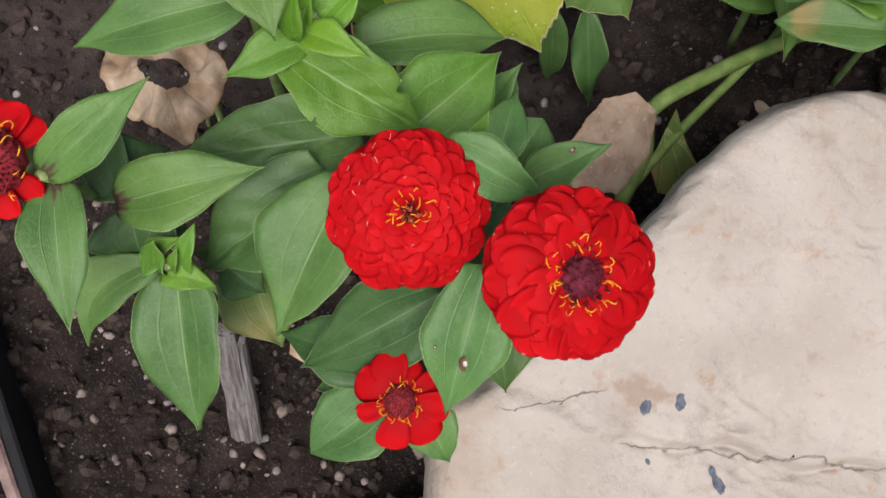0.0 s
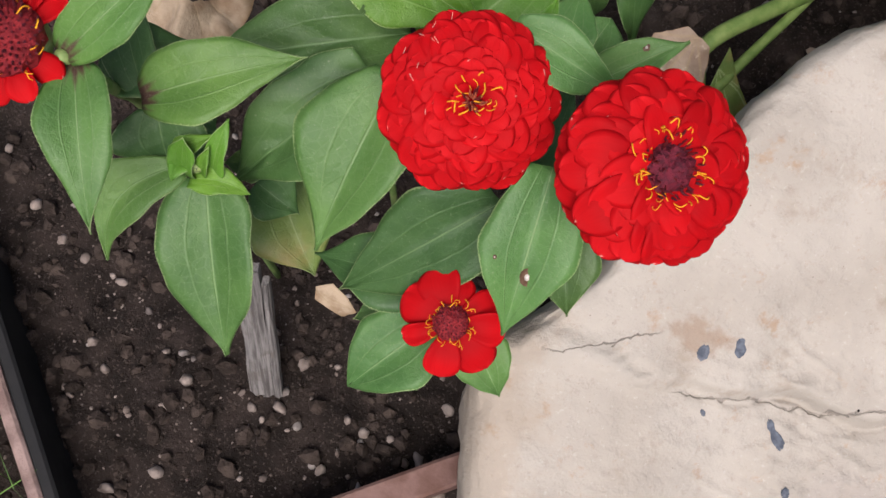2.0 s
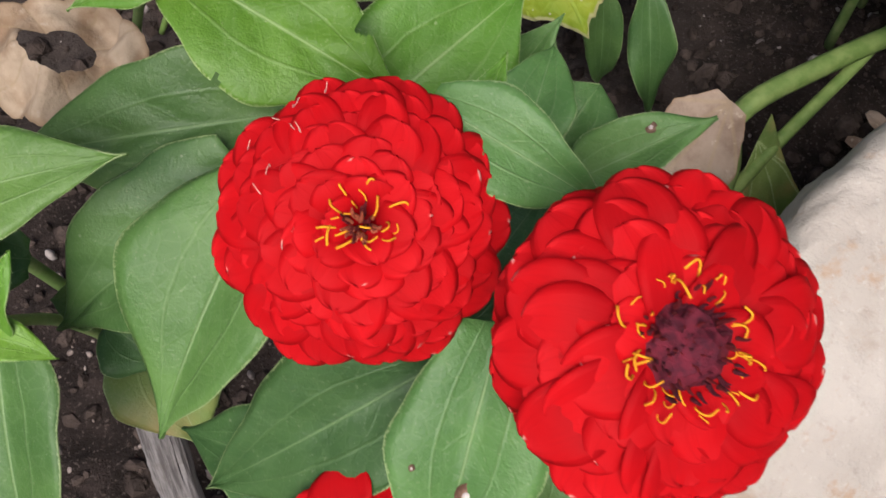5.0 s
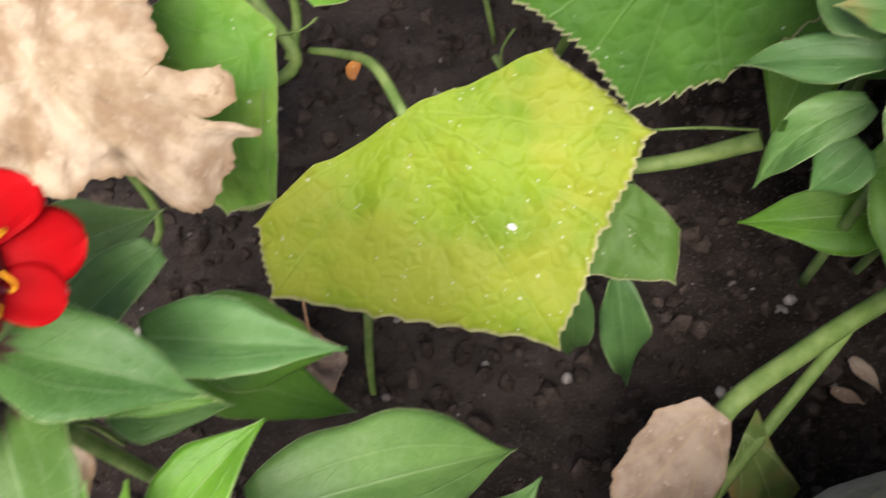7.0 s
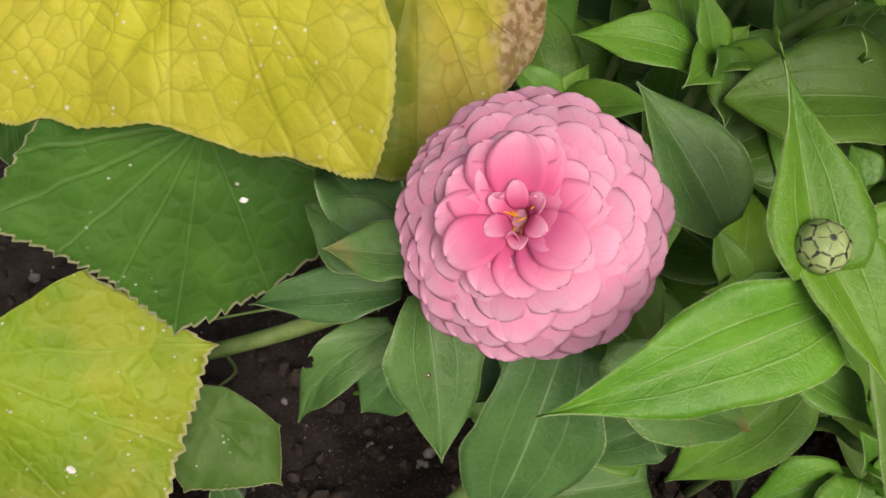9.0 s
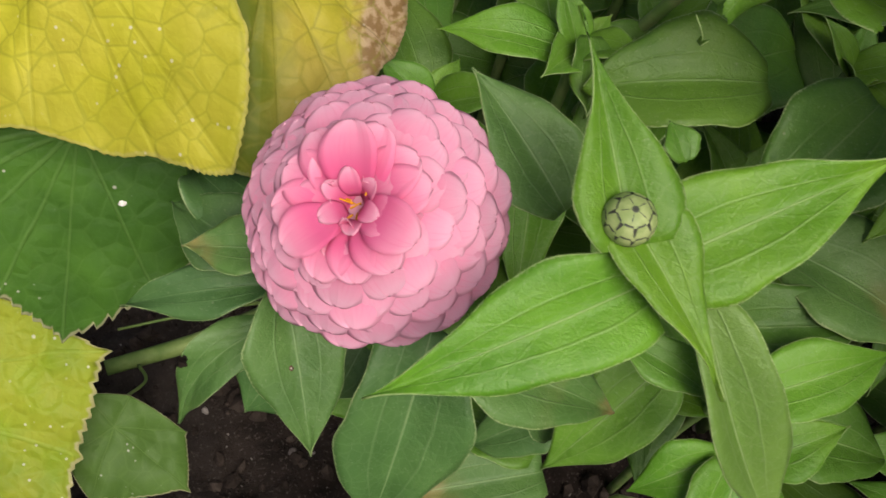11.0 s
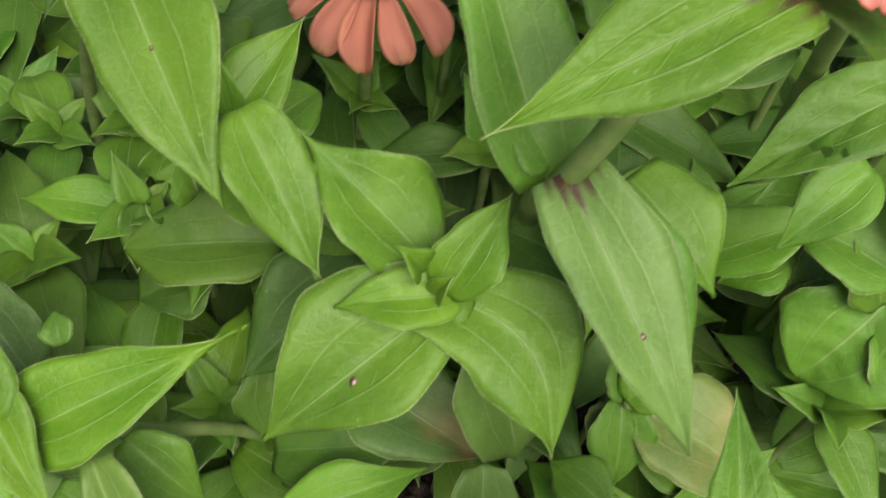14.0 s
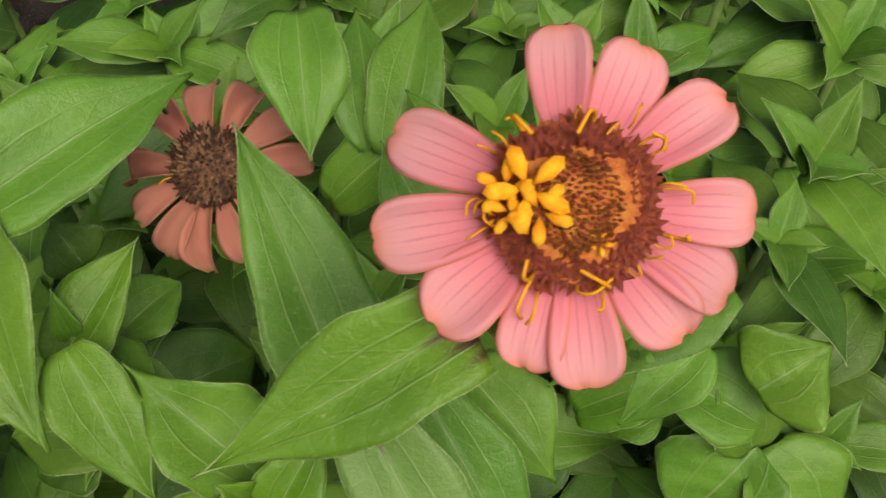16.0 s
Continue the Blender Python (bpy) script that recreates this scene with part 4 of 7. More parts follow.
def lobed_leaf(plant, attach, corners, tilt, kind, crumple=0.006, droop=0.0, teeth=0.0115, holes=0.0, seed=0, crease=0.0, label="", name="leaf", hollow=0.0, pitch=3):
    """A broad angular leaf: straight-sided lobes given as (bearing, reach) about its stalk, toothed margin, sunken main veins."""
    attach = np.array(attach, float)
    pts = np.array([(r * math.cos(radians(b)), r * math.sin(radians(b))) for b, r in corners])
    outline, steps = [], 36
    for i in range(len(pts)):
        a, b = pts[i], pts[(i + 1) % len(pts)]
        for k in range(steps):
            f = k / steps
            bow = 0.025 * math.sin(math.pi * f)
            q = a + (b - a) * f
            q = q * (1 + bow) if np.linalg.norm(q) > 0.006 else q
            rough = 0.0 if kind not in ("dry", "tan", "husk") else 0.10 * noise.noise(Vector((q[0] * 75, q[1] * 75, seed))) + 0.035 * noise.noise(Vector((q[0] * 300, q[1] * 300, seed)))
            teeth = 0.0 if kind in ("dry", "tan", "husk") else 0.006 if kind in ("yellow", "scorched") else teeth
            if teeth > 0.01:
                rough += 0.035 * math.exp(-(min(k, steps - k) / 1.3) ** 2) * (1 if np.linalg.norm(q) > 0.02 else 0)
            outline.append(q * (1 + rough + teeth * ((k % pitch) * 2 / (pitch - 1) - 1) * rng.uniform(0.2, 1.0) * math.sin(math.pi * f) ** 0.4 + 0.012 * noise.noise(Vector((q[0] * 90, q[1] * 90, seed)))))
    outline = np.array(outline)
    size = np.linalg.norm(pts, axis=1).max()
    rings, m = 18, len(outline)
    verts, uvs = [], []
    veins = [unit(np.r_[p, 0])[:2] for p in pts if np.linalg.norm(p) > 0.3 * size]
    keep = []
    for i in range(rings):
        f = hollow + (1 - hollow) * ((i + 0.02) / (rings - 1)) ** 0.9
        for q in outline:
            x, y = q * min(f, 1)
            d = min((abs(x * w[1] - y * w[0]) if x * w[0] + y * w[1] > 0 else math.hypot(x, y)) for w in veins) / size
            rr = math.hypot(x, y) / size
            p = Vector((attach[0] + x, attach[1] + y, 0))
            z = attach[2] + tilt[0] * x + tilt[1] * y - droop * size * rr ** 2.2
            z += crumple * (noise.noise(p * 28 + Vector((seed, 3, 1))) + 0.5 * noise.noise(p * 75 + Vector((seed, 8, 2))))
            z += 0.0013 * (1 - math.exp(-d * 13)) + 0.0011 * noise.noise(p * 95) + 0.0005 * noise.noise(p * 190)
            if crease:
                z += crease * abs(noise.noise(p * 14 + Vector((seed, 1, 9))))
            verts.append((p.x, p.y, z))
            uvs.append((d, min(f, 1)))
            keep.append(noise.noise(p * 38 + Vector((seed, 5, 5))) + 0.35 * rr)
    k = len(verts)
    verts += [(x, y, z - 0.0006) for x, y, z in verts]
    faces = []
    alive = lambda *ids: not holes or min(keep[j] for j in ids) < 0.62 - holes  # noqa: E731
    for i in range(rings - 1):
        for j in range(m):
            a, b, c, d = i * m + j, i * m + (j + 1) % m, (i + 1) * m + (j + 1) % m, (i + 1) * m + j
            if alive(a, b, c, d):
                faces += [(a, d, c, b), (k + b, k + c, k + d, k + a)]
    last = (rings - 1) * m
    if not holes:
        faces += [(last + j, k + last + j, k + last + (j + 1) % m, last + (j + 1) % m) for j in range(m)]
    return part(name, mesh(name, verts, faces, LEAF[kind], uvs + uvs), plant, label)


# ---- ground, bed frame and stone ----
def spread(lo, hi, fine, far, ratio=1.35):
    xs = list(np.arange(lo, hi + fine / 2, fine))
    step = fine
    while xs[-1] < far:
        step *= ratio
        xs.append(xs[-1] + step)
    step, left = fine, [lo]
    while left[-1] > -far:
        step *= ratio
        left.append(left[-1] - step)
    return np.array(left[:0:-1] + xs)


def ground():
    xs, ys = spread(-0.44, 0.80, 0.004, 400), spread(-0.24, 0.72, 0.004, 400)
    verts = []
    for y in ys:
        for x in xs:
            p = Vector((x, y, 0))
            near = 1 if abs(x) < 1 and abs(y) < 1 else 0
            z = near * (0.010 * noise.noise(p * 9) + 0.007 * noise.noise(p * 31) + 0.0045 * noise.noise(p * 83) + 0.0026 * noise.noise(p * 190))
            verts.append((x, y, z))
    n = len(xs)
    faces = [(j * n + i, j * n + i + 1, (j + 1) * n + i + 1, (j + 1) * n + i) for j in range(len(ys) - 1) for i in range(n - 1)]
    return tagged(new("ground", mesh("ground", verts, faces, SOIL)), "bare dark crumbly garden soil", "soil", kind="structure")


def scatter(name, label, category, material, count, area, sizes, seed, fine=1):
    """Crumbs or pebbles strewn over the soil, one joined mesh."""
    r = random.Random(seed)
    bm = bmesh.new()
    bmesh.ops.create_icosphere(bm, subdivisions=fine, radius=1)
    unit_v, unit_f = [v.co.copy() for v in bm.verts], [[v.index for v in f.verts] for f in bm.faces]
    bm.free()
    verts, faces = [], []
    for _ in range(count):
        x, y = r.uniform(area[0], area[1]), r.uniform(area[2], area[3])
        s = sizes[0] + (sizes[1] - sizes[0]) * r.random() ** 4
        off, m = Vector((r.uniform(0, 99), 0, 0)), Euler((r.uniform(0, 6), r.uniform(0, 6), r.uniform(0, 6))).to_matrix()
        p = Vector((x, y, 0))
        z = 0.010 * noise.noise(p * 9) + 0.007 * noise.noise(p * 31) + 0.0045 * noise.noise(p * 83)
        sx, sy = r.uniform(0.8, 1.4), r.uniform(0.6, 0.9)
        k = len(verts)
        for v in unit_v:
            q = v * (1 + 0.45 * noise.noise(v * 1.7 + off))
            q = m @ Vector((q.x * sx, q.y, q.z * sy)) * s
            verts.append((q.x + x, q.y + y, q.z + z + s * 0.25))
        faces += [[k + i for i in f] for f in unit_f]
    return tagged(new(name, mesh(name, verts, faces, material, smooth=fine > 1)), label, category, kind="stuff")


ground()
scatter("soil_crumbs", "loose dark soil crumbs over the bed", "soil", CLOD, 11000, (-0.42, 0.66, -0.24, 0.66), (0.0012, 0.0085), 3)
scatter("pebbles", "small grey and tan pebbles strewn on the soil", "pebbles", PEBBLE, 900, (-0.42, 0.66, -0.24, 0.66), (0.0007, 0.0045), 5, 2)
scatter("gravel", "pale tan and grey gravel on the soil by the bed frame", "gravel", GRAVEL, 420, (-0.40, 0.02, -0.24, 0.10), (0.0010, 0.0056), 6, 2)


def box_mesh(name, a, b, lo, hi, thick, material, out, wobble=0.0):
    """A board from a to b (plan), between two heights, its thickness to the side given."""
    a, b = np.array((*a, 0.0)), np.array((*b, 0.0))
    d = unit(b - a)
    o = np.array((-d[1], d[0], 0.0)) * out
    n, verts = 24, []
    bev = min(0.002, thick * 0.3)
    sect = [(0, lo), (0, hi - bev), (bev, hi), (thick - bev, hi), (thick, hi - bev), (thick, lo)]
    for i in range(n + 1):
        p = a + (b - a) * i / n
        w = wobble * noise.noise(Vector(p) * 9)
        for s, z in sect:
            verts.append(p + o * (s + w) + np.array((0, 0, z + (0.5 * w if z > lo else 0))))
    k = len(sect)
    faces = [(i * k + j, i * k + (j + 1) % k, (i + 1) * k + (j + 1) % k, (i + 1) * k + j) for i in range(n) for j in range(k)]
    faces += [tuple(range(k)), tuple(range((n + 1) * k - 1, n * k - 1, -1))]
    return mesh(name, verts, faces, material, smooth=False)


bed = thing("raised_bed_frame", (-0.185, -0.207, 0), "weathered red-brown board frame of a raised flower bed", "bed frame")
part("side_board", box_mesh("side_board", (-0.2089, -0.2225), (-0.6139, 0.4073), -0.08, 0.048, 0.0095, BOARD_PALE, 1, 0.002), bed)
part("front_board", box_mesh("front_board", (-0.183, -0.206), (0.40, 0.115), -0.08, 0.050, 0.020, BOARD, -1, 0.002), bed)
part("liner", box_mesh("liner", (-0.2001, -0.2167), (-0.6051, 0.4133), -0.06, 0.046, 0.0100, PLASTIC, 1, 0.0), bed, "black plastic liner inside the board")


def boulder():
    """A squat rounded limestone block, its top sloping towards the front of the bed."""
    cx, cy = 0.245, -0.04
    bearings = np.array([-30, 0, 30, 60, 81, 86, 96, 105, 113, 130, 168, 175, 182, 196, 210, 240, 290, 330, 360])
    reach = np.array([0.23, 0.22, 0.20, 0.216, 0.219, 0.213, 0.209, 0.201, 0.184, 0.162, 0.168, 0.196, 0.226, 0.231, 0.235, 0.22, 0.20, 0.23, 0.22])
    cols = 260
    rings = [(math.cos(radians(q)) ** 0.085, math.sin(radians(q)) ** 0.30) for q in np.linspace(0.4, 66, 44)]
    rings += [(g, math.sin(math.acos(g ** (1 / 0.085))) ** 0.30) for g in np.linspace(0.922, 0.004, 110)]
    rows = len(rings) - 1
    verts = []
    for i, (flat, tall) in enumerate(rings):
        for j in range(cols):
            w = j * 360 / cols
            rho = sum(np.interp((w + k + 30) % 360 - 30, bearings, reach) for k in (-6, -3, 0, 3, 6)) / 5
            x, y = cx + rho * flat * math.cos(radians(w)), cy + rho * flat * math.sin(radians(w))
            top = max(0.09, 0.188 + (0.56 if y > -0.028 else 0.40) * (y + 0.028) - 0.28 * (x - 0.145))
            z = -0.03 + (top + 0.03) * tall
            p = Vector((x, y, z))
            q = p - Vector((cx, cy, 0.02))
            amp = 0.011 * noise.noise(p * 11) + 0.006 * noise.noise(p * 27) + 0.0032 * abs(noise.noise(p * 48)) + 0.0011 * noise.noise(p * 130)
            ledge = 0.008 * math.tanh(26 * (noise.noise(p * 5.5 + Vector((3, 1, 0))) - 0.05))
            step = y + 0.047 + 0.012 * noise.noise(Vector((x * 22, 3, 1))) - 0.05 * (x - 0.15)
            p += q.normalized() * (amp + 0.5 * ledge)
            if tall > 0.6:
                side = y + 0.036 + 0.010 * noise.noise(Vector((x * 30, 7, 1))) + 0.25 * (x - 0.09)
                crack = math.exp(-(step / 0.0026) ** 2) if x > 0.13 else 0.0
                p.z -= 0.011 / (1 + math.exp(max(-60, min(60, step * 1100)))) + 0.006 * crack
                block = x - 0.148 + 0.012 * noise.noise(Vector((y * 26, 2, 8)))
                if y < -0.03:
                    p.z += 0.007 / (1 + math.exp(max(-60, min(60, block * 130)))) * min(1.0, (-0.03 - y) / 0.02)
                p.z -= 0.004 * math.exp(-(side / 0.0018) ** 2) * (1 if 0.06 < x < 0.13 else 0)
                p.z -= 0.003 * abs(noise.noise(Vector((x * 40, y * 90, 2)))) ** 0.6
            verts.append(p)
    faces = [(i * cols + j, i * cols + (j + 1) % cols, (i + 1) * cols + (j + 1) % cols, (i + 1) * cols + j) for i in range(rows) for j in range(cols)]
    return verts, faces


def daub(parent, bvh, x, y, rx, ry, turn, waist=0.0):
    """A thin dab of blue-grey paint lying on the stone, long way ry, pinched where waist says, its edge ragged."""
    verts, n, rings, c, s = [], 56, 6, math.cos(radians(turn)), math.sin(radians(turn))
    for i in range(1, rings + 1):
        for k in range(n):
            w = k * 2 * math.pi / n
            f = 1 + 0.13 * math.sin(2 * w + 1) + 0.16 * noise.noise(Vector((2.2 * math.cos(w), 2.2 * math.sin(w), x * 90))) + 0.10 * noise.noise(Vector((6 * math.cos(w), 6 * math.sin(w), y * 90)))
            dx, dy = f * rx * math.cos(w) * i / rings, f * ry * math.sin(w) * i / rings
            dx *= 1 - waist * math.exp(-((dy / ry - 0.25) / 0.3) ** 2)
            hit = bvh.ray_cast(Vector((x + c * dx - s * dy, y + s * dx + c * dy, 0.6)), Vector((0, 0, -1)))[0]
            verts.append(hit + Vector((0, 0, 0.0007 if i < rings else 0.0002)))
    faces = [((i * n + k), (i * n + (k + 1) % n), ((i + 1) * n + (k + 1) % n), ((i + 1) * n + k)) for i in range(rings - 1) for k in range(n)]
    faces.append(tuple(reversed(range(n))))
    part("paint_mark", mesh("paint_mark", verts, faces, PAINT), parent)


verts, faces = boulder()
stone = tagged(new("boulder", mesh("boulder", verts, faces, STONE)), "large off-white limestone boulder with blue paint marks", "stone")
stone_bvh = BVHTree.FromPolygons([Vector(v) for v in verts], faces)
daub(stone, stone_bvh, 0.1461, -0.0295, 0.0031, 0.0044, 1)
daub(stone, stone_bvh, 0.1667, -0.0229, 0.0032, 0.0052, 22, 0.30)
daub(stone, stone_bvh, 0.2002, -0.0611, 0.0033, 0.0101, 38, 0.55)
daub(stone, stone_bvh, 0.2121, -0.0917, 0.0022, 0.0038, 18)
daub(stone, stone_bvh, 0.1546, -0.0581, 0.0012, 0.0023, 52)

def stake_mesh(a, b, wide, thick):
    """A flat split lath with a rough, splintered section."""
    a, b = np.array(a), np.array(b)
    g = unit(b - a)
    x = unit(np.cross(g, (0.05, -0.75, 0.65)))
    y = np.cross(g, x)
    rows, sect = 40, [(-1, -0.6), (-0.9, 0.7), (-0.45, 1.0), (-0.2, 0.72), (0.1, 0.95), (0.55, 0.7), (0.92, 0.9), (1, -0.5), (0.4, -1), (-0.4, -1)]
    verts = []
    for i in range(rows + 1):
        f = i / rows
        for k, (p, q) in enumerate(sect):
            n = noise.noise(Vector((k * 7.3, f * 5, 1))) * 0.22 + noise.noise(Vector((k * 3.1, f * 22, 4))) * 0.08
            verts.append(a + (b - a) * f + x * wide * (p * (1.05 - 0.3 * f) + n * 0.5) + y * thick * (q + n))
    m = len(sect)
    faces = [(i * m + k, i * m + (k + 1) % m, (i + 1) * m + (k + 1) % m, (i + 1) * m + k) for i in range(rows) for k in range(m)]
    faces += [tuple(range(m - 1, -1, -1)), tuple(range(rows * m, rows * m + m))]
    return mesh("shaft", verts, faces, WOOD, smooth=False)


stake = thing("wooden_stake", (-0.120, -0.067, 0), "split grey weathered wooden stake leaning in the soil", "stake")
part("shaft", stake_mesh((-0.1235, -0.080, -0.03), (-0.1225, -0.012, 0.135), 0.0095, 0.0055), stake)
part("splinter", stake_mesh((-0.1122, -0.081, -0.03), (-0.1116, -0.016, 0.126), 0.0030, 0.0042), stake, "grey splinter split from the stake's edge")


def grass():
    r = random.Random(8)
    verts, faces = [], []
    for _ in range(1500):
        s, q = r.uniform(-0.1, 0.62), r.uniform(0.03, 0.30)
        x, y = -0.205 - 0.54 * s - 0.84 * q, -0.22 + 0.84 * s - 0.54 * q
        w, h, a = r.uniform(0.0012, 0.0028), r.uniform(0.03, 0.09), r.uniform(0, 6.28)
        lean = (r.uniform(-0.05, 0.05), r.uniform(-0.05, 0.05))
        k = len(verts)
        for f in (0, 0.5, 1):
            ww = w * (1 - 0.85 * f)
            verts += [(x + lean[0] * f * f - ww * math.cos(a), y + lean[1] * f * f - ww * math.sin(a), h * f - 0.01), (x + lean[0] * f * f + ww * math.cos(a), y + lean[1] * f * f + ww * math.sin(a), h * f - 0.01)]
        faces += [(k, k + 1, k + 3, k + 2), (k + 2, k + 3, k + 5, k + 4)]
    tagged(new("grass", mesh("grass", verts, faces, GRASS)), "low green grass outside the bed frame", "grass", kind="stuff")


grass()

# ---- the plants ----

red_a = thing("zinnia", (-0.0168, 0.0134, 0.0000), "red zinnia with a full pompon flower and broad green leaves", "flower", "zinnias in the bed")
double_head(red_a, (0.0067, 0.0068, 0.3896), (0.143, -0.367, 0.919), 0.0360, "red", 92, flat=0.60, petal=0.50, wide=0.92, styles=22, rough=0.05, skirt=30, curls=8, label="bright red pompon flower")
stem(red_a, [(-0.0208, 0.0321, -0.0100), (-0.0183, 0.0306, 0.1549), (-0.0008, 0.0166, 0.2928), (0.0081, 0.0045, 0.3793)], 0.0035)
leaf(red_a, (-0.0272, 0.0606, 0.3321), (-0.1189, 0.0337, 0.3265), 0.0480, "deep", arch=0.08, roll=8, bites=((0.35, -0.3, 0.0014), (0.55, 0.2, 0.001)))
leaf(red_a, (-0.0370, 0.0340, 0.3380), (-0.0970, -0.0130, 0.3060), 0.0480, "deep", arch=0.06, widest=0.42, butt=0.6, bites=((0.52, -0.25, 0.0012), (0.3, 0.5, 0.0009)))
leaf(red_a, (-0.0248, 0.0253, 0.3633), (-0.0502, -0.0427, 0.3244), 0.0503, "mid", roll=-10, arch=0.06)
leaf(red_a, (0.0246, -0.0143, 0.3432), (-0.0401, -0.0517, 0.2990), 0.0430, "deep", arch=0.07, roll=10)
leaf(red_a, (0.0282, -0.0117, 0.3290), (0.0085, -0.0383, 0.3028), 0.0351, "deep")
leaf(red_a, (0.0050, -0.0429, 0.3016), (-0.0563, -0.0346, 0.2876), 0.0336, "deep")
leaf(red_a, (0.0013, -0.0442, 0.2807), (-0.0358, -0.0578, 0.2662), 0.0261, "deep")
leaf(red_a, (-0.0876, 0.0059, 0.2507), (-0.0630, -0.0338, 0.2374), 0.0467, "aged", widest=0.5, butt=0.6)
leaf(red_a, (-0.0627, 0.0787, 0.3766), (0.0057, 0.0565, 0.3539), 0.0424, "sunny", arch=0.1, roll=-6, widest=0.45, bites=((0.72, -1.0, 0.0035), (0.35, 0.98, 0.002), (0.6, 0.5, 0.0008)))
leaf(red_a, (-0.0364, 0.0983, 0.3458), (0.0365, 0.1285, 0.3167), 0.0385, "mid", arch=0.12, roll=10, widest=0.5)
leaf(red_a, (-0.0153, 0.0525, 0.3315), (0.0341, 0.1073, 0.3441), 0.0532, "sunny", arch=0.1, roll=-14, widest=0.5, butt=0.5)

red_b = thing("zinnia", (0.0734, 0.0117, 0.0000), "red zinnia with a dark-centred flower leaning over the boulder", "flower", "zinnias in the bed")
double_head(red_b, (0.0750, -0.0164, 0.4112), (0.267, -0.285, 0.921), 0.0365, "red", 70, first=0.34, flat=0.52, petal=0.52, wide=0.92, steep=50, core=DISK_PLUM, styles=40, rough=0.06, skirt=20, label="bright red flower with a dark red disk")
stem(red_b, [(0.0564, 0.0158, -0.0100), (0.0593, 0.0142, 0.1810), (0.0745, -0.0036, 0.3356), (0.0777, -0.0140, 0.3988)], 0.0035)
leaf(red_b, (0.0422, -0.0086, 0.3765), (0.0336, -0.0688, 0.3389), 0.0368, "mid", arch=0.06, widest=0.45, butt=0.5, holes=((0.62, -0.1, 0.003), (0.5, 0.7, 0.0012)))
leaf(red_b, (0.0499, -0.0180, 0.3409), (0.0594, -0.0526, 0.3218), 0.0298, "deep")
leaf(red_b, (0.0260, 0.0000, 0.3350), (0.0490, 0.0460, 0.3350), 0.0330, "deep", arch=0.06, butt=0.6)
leaf(red_b, (0.0186, 0.0351, 0.4004), (0.0650, 0.0208, 0.3834), 0.0233, "mid", roll=-8, arch=0.08)
leaf(red_b, (0.0281, 0.0379, 0.3810), (0.0344, 0.0552, 0.3928), 0.0090, "young", fold=0.5)
leaf(red_b, (0.0400, 0.0488, 0.3496), (0.0443, 0.0853, 0.3465), 0.0228, "mid")
leaf(red_b, (0.0466, 0.0516, 0.3360), (0.0590, 0.0762, 0.3426), 0.0295, "mid", widest=0.5, butt=0.5, point=0.7)
leaf(red_b, (0.0549, 0.0421, 0.3481), (0.0901, 0.0597, 0.3638), 0.0215, "mid", arch=0.06, wave=0.08, holes=((0.62, -0.35, 0.0022),))
leaf(red_b, (0.0399, 0.1005, 0.2797), (0.0428, 0.1229, 0.2916), 0.0115, "mid")
leaf(red_b, (0.0293, 0.1062, 0.2783), (0.0453, 0.1232, 0.3029), 0.0167, "mid")

red_c = thing("zinnia", (0.0056, -0.0570, 0.0000), "small half-open red zinnia on a low side shoot", "flower", "zinnias in the bed")
single_head(red_c, (0.0122, -0.0650, 0.3290), (0.048, -0.268, 0.962), 0.0255, "spoon", (115, 160, 205, -94, -45, 1, 38, 88), DISK_RED, 0.0080, 0.62, 0.10, 30, 0, 90, ("red", "plum", "plum"), lengths=(0.92, 0.9, 0.8, 0.92, 0.98, 0.9, 0.85, 0.75), widths=(0.0190, 0.0185, 0.0100, 0.0160, 0.0185, 0.0150, 0.0115, 0.0155), label="small red flower with a dark centre")
stem(red_c, [(-0.0046, -0.0284, -0.0100), (-0.0003, -0.0395, 0.1766), (0.0115, -0.0630, 0.3180)], 0.0026)
leaf(red_c, (0.0068, -0.0555, 0.2947), (-0.0313, -0.0907, 0.2743), 0.0365, "mid", widest=0.5, butt=0.5, point=0.75)
leaf(red_c, (0.0202, -0.0606, 0.2956), (0.0377, -0.0847, 0.2810), 0.0263, "mid", widest=0.45)

red_d = thing("zinnia", (-0.2723, 0.0360, 0.0000), "red zinnia with a dark centre and paired pointed leaves", "flower", "zinnias in the bed")
single_head(red_d, (-0.1633, -0.0037, 0.4077), (0.051, -0.261, 0.964), 0.0280, "spoon", (134, 104, 74, 51, -29, -63, -96, 189, 224, 159), DISK_RED, 0.0150, 0.62, 0.05, 18, 0, 150, ("red", "plum", "plum"), lengths=(1, 1, .95, .9, .75, .8, .85, .9, 1, 1), label="red flower with a wide dark red disk")
stem(red_d, [(-0.1603, 0.0361, -0.0100), (-0.1515, 0.0245, 0.2654), (-0.1406, 0.0033, 0.3558), (-0.1454, -0.0039, 0.3999)], 0.0032)
leaf(red_d, (-0.1448, -0.0028, 0.3971), (-0.1046, 0.0396, 0.4153), 0.0244, "flushed", fold=0.3, roll=-15)
leaf(red_d, (-0.1419, -0.0035, 0.3933), (-0.1258, -0.0636, 0.3748), 0.0280, "flushed", roll=10, fold=0.25)
leaf(red_d, (-0.1256, -0.0012, 0.3621), (-0.0597, 0.0218, 0.3747), 0.0338, "flushed", arch=0.08, fold=0.25)
leaf(red_d, (-0.1460, 0.0070, 0.3506), (-0.1145, 0.0355, 0.3425), 0.0343, "deep")
leaf(red_d, (-0.1288, 0.0048, 0.3524), (-0.1522, 0.0557, 0.3518), 0.0237, "deep")
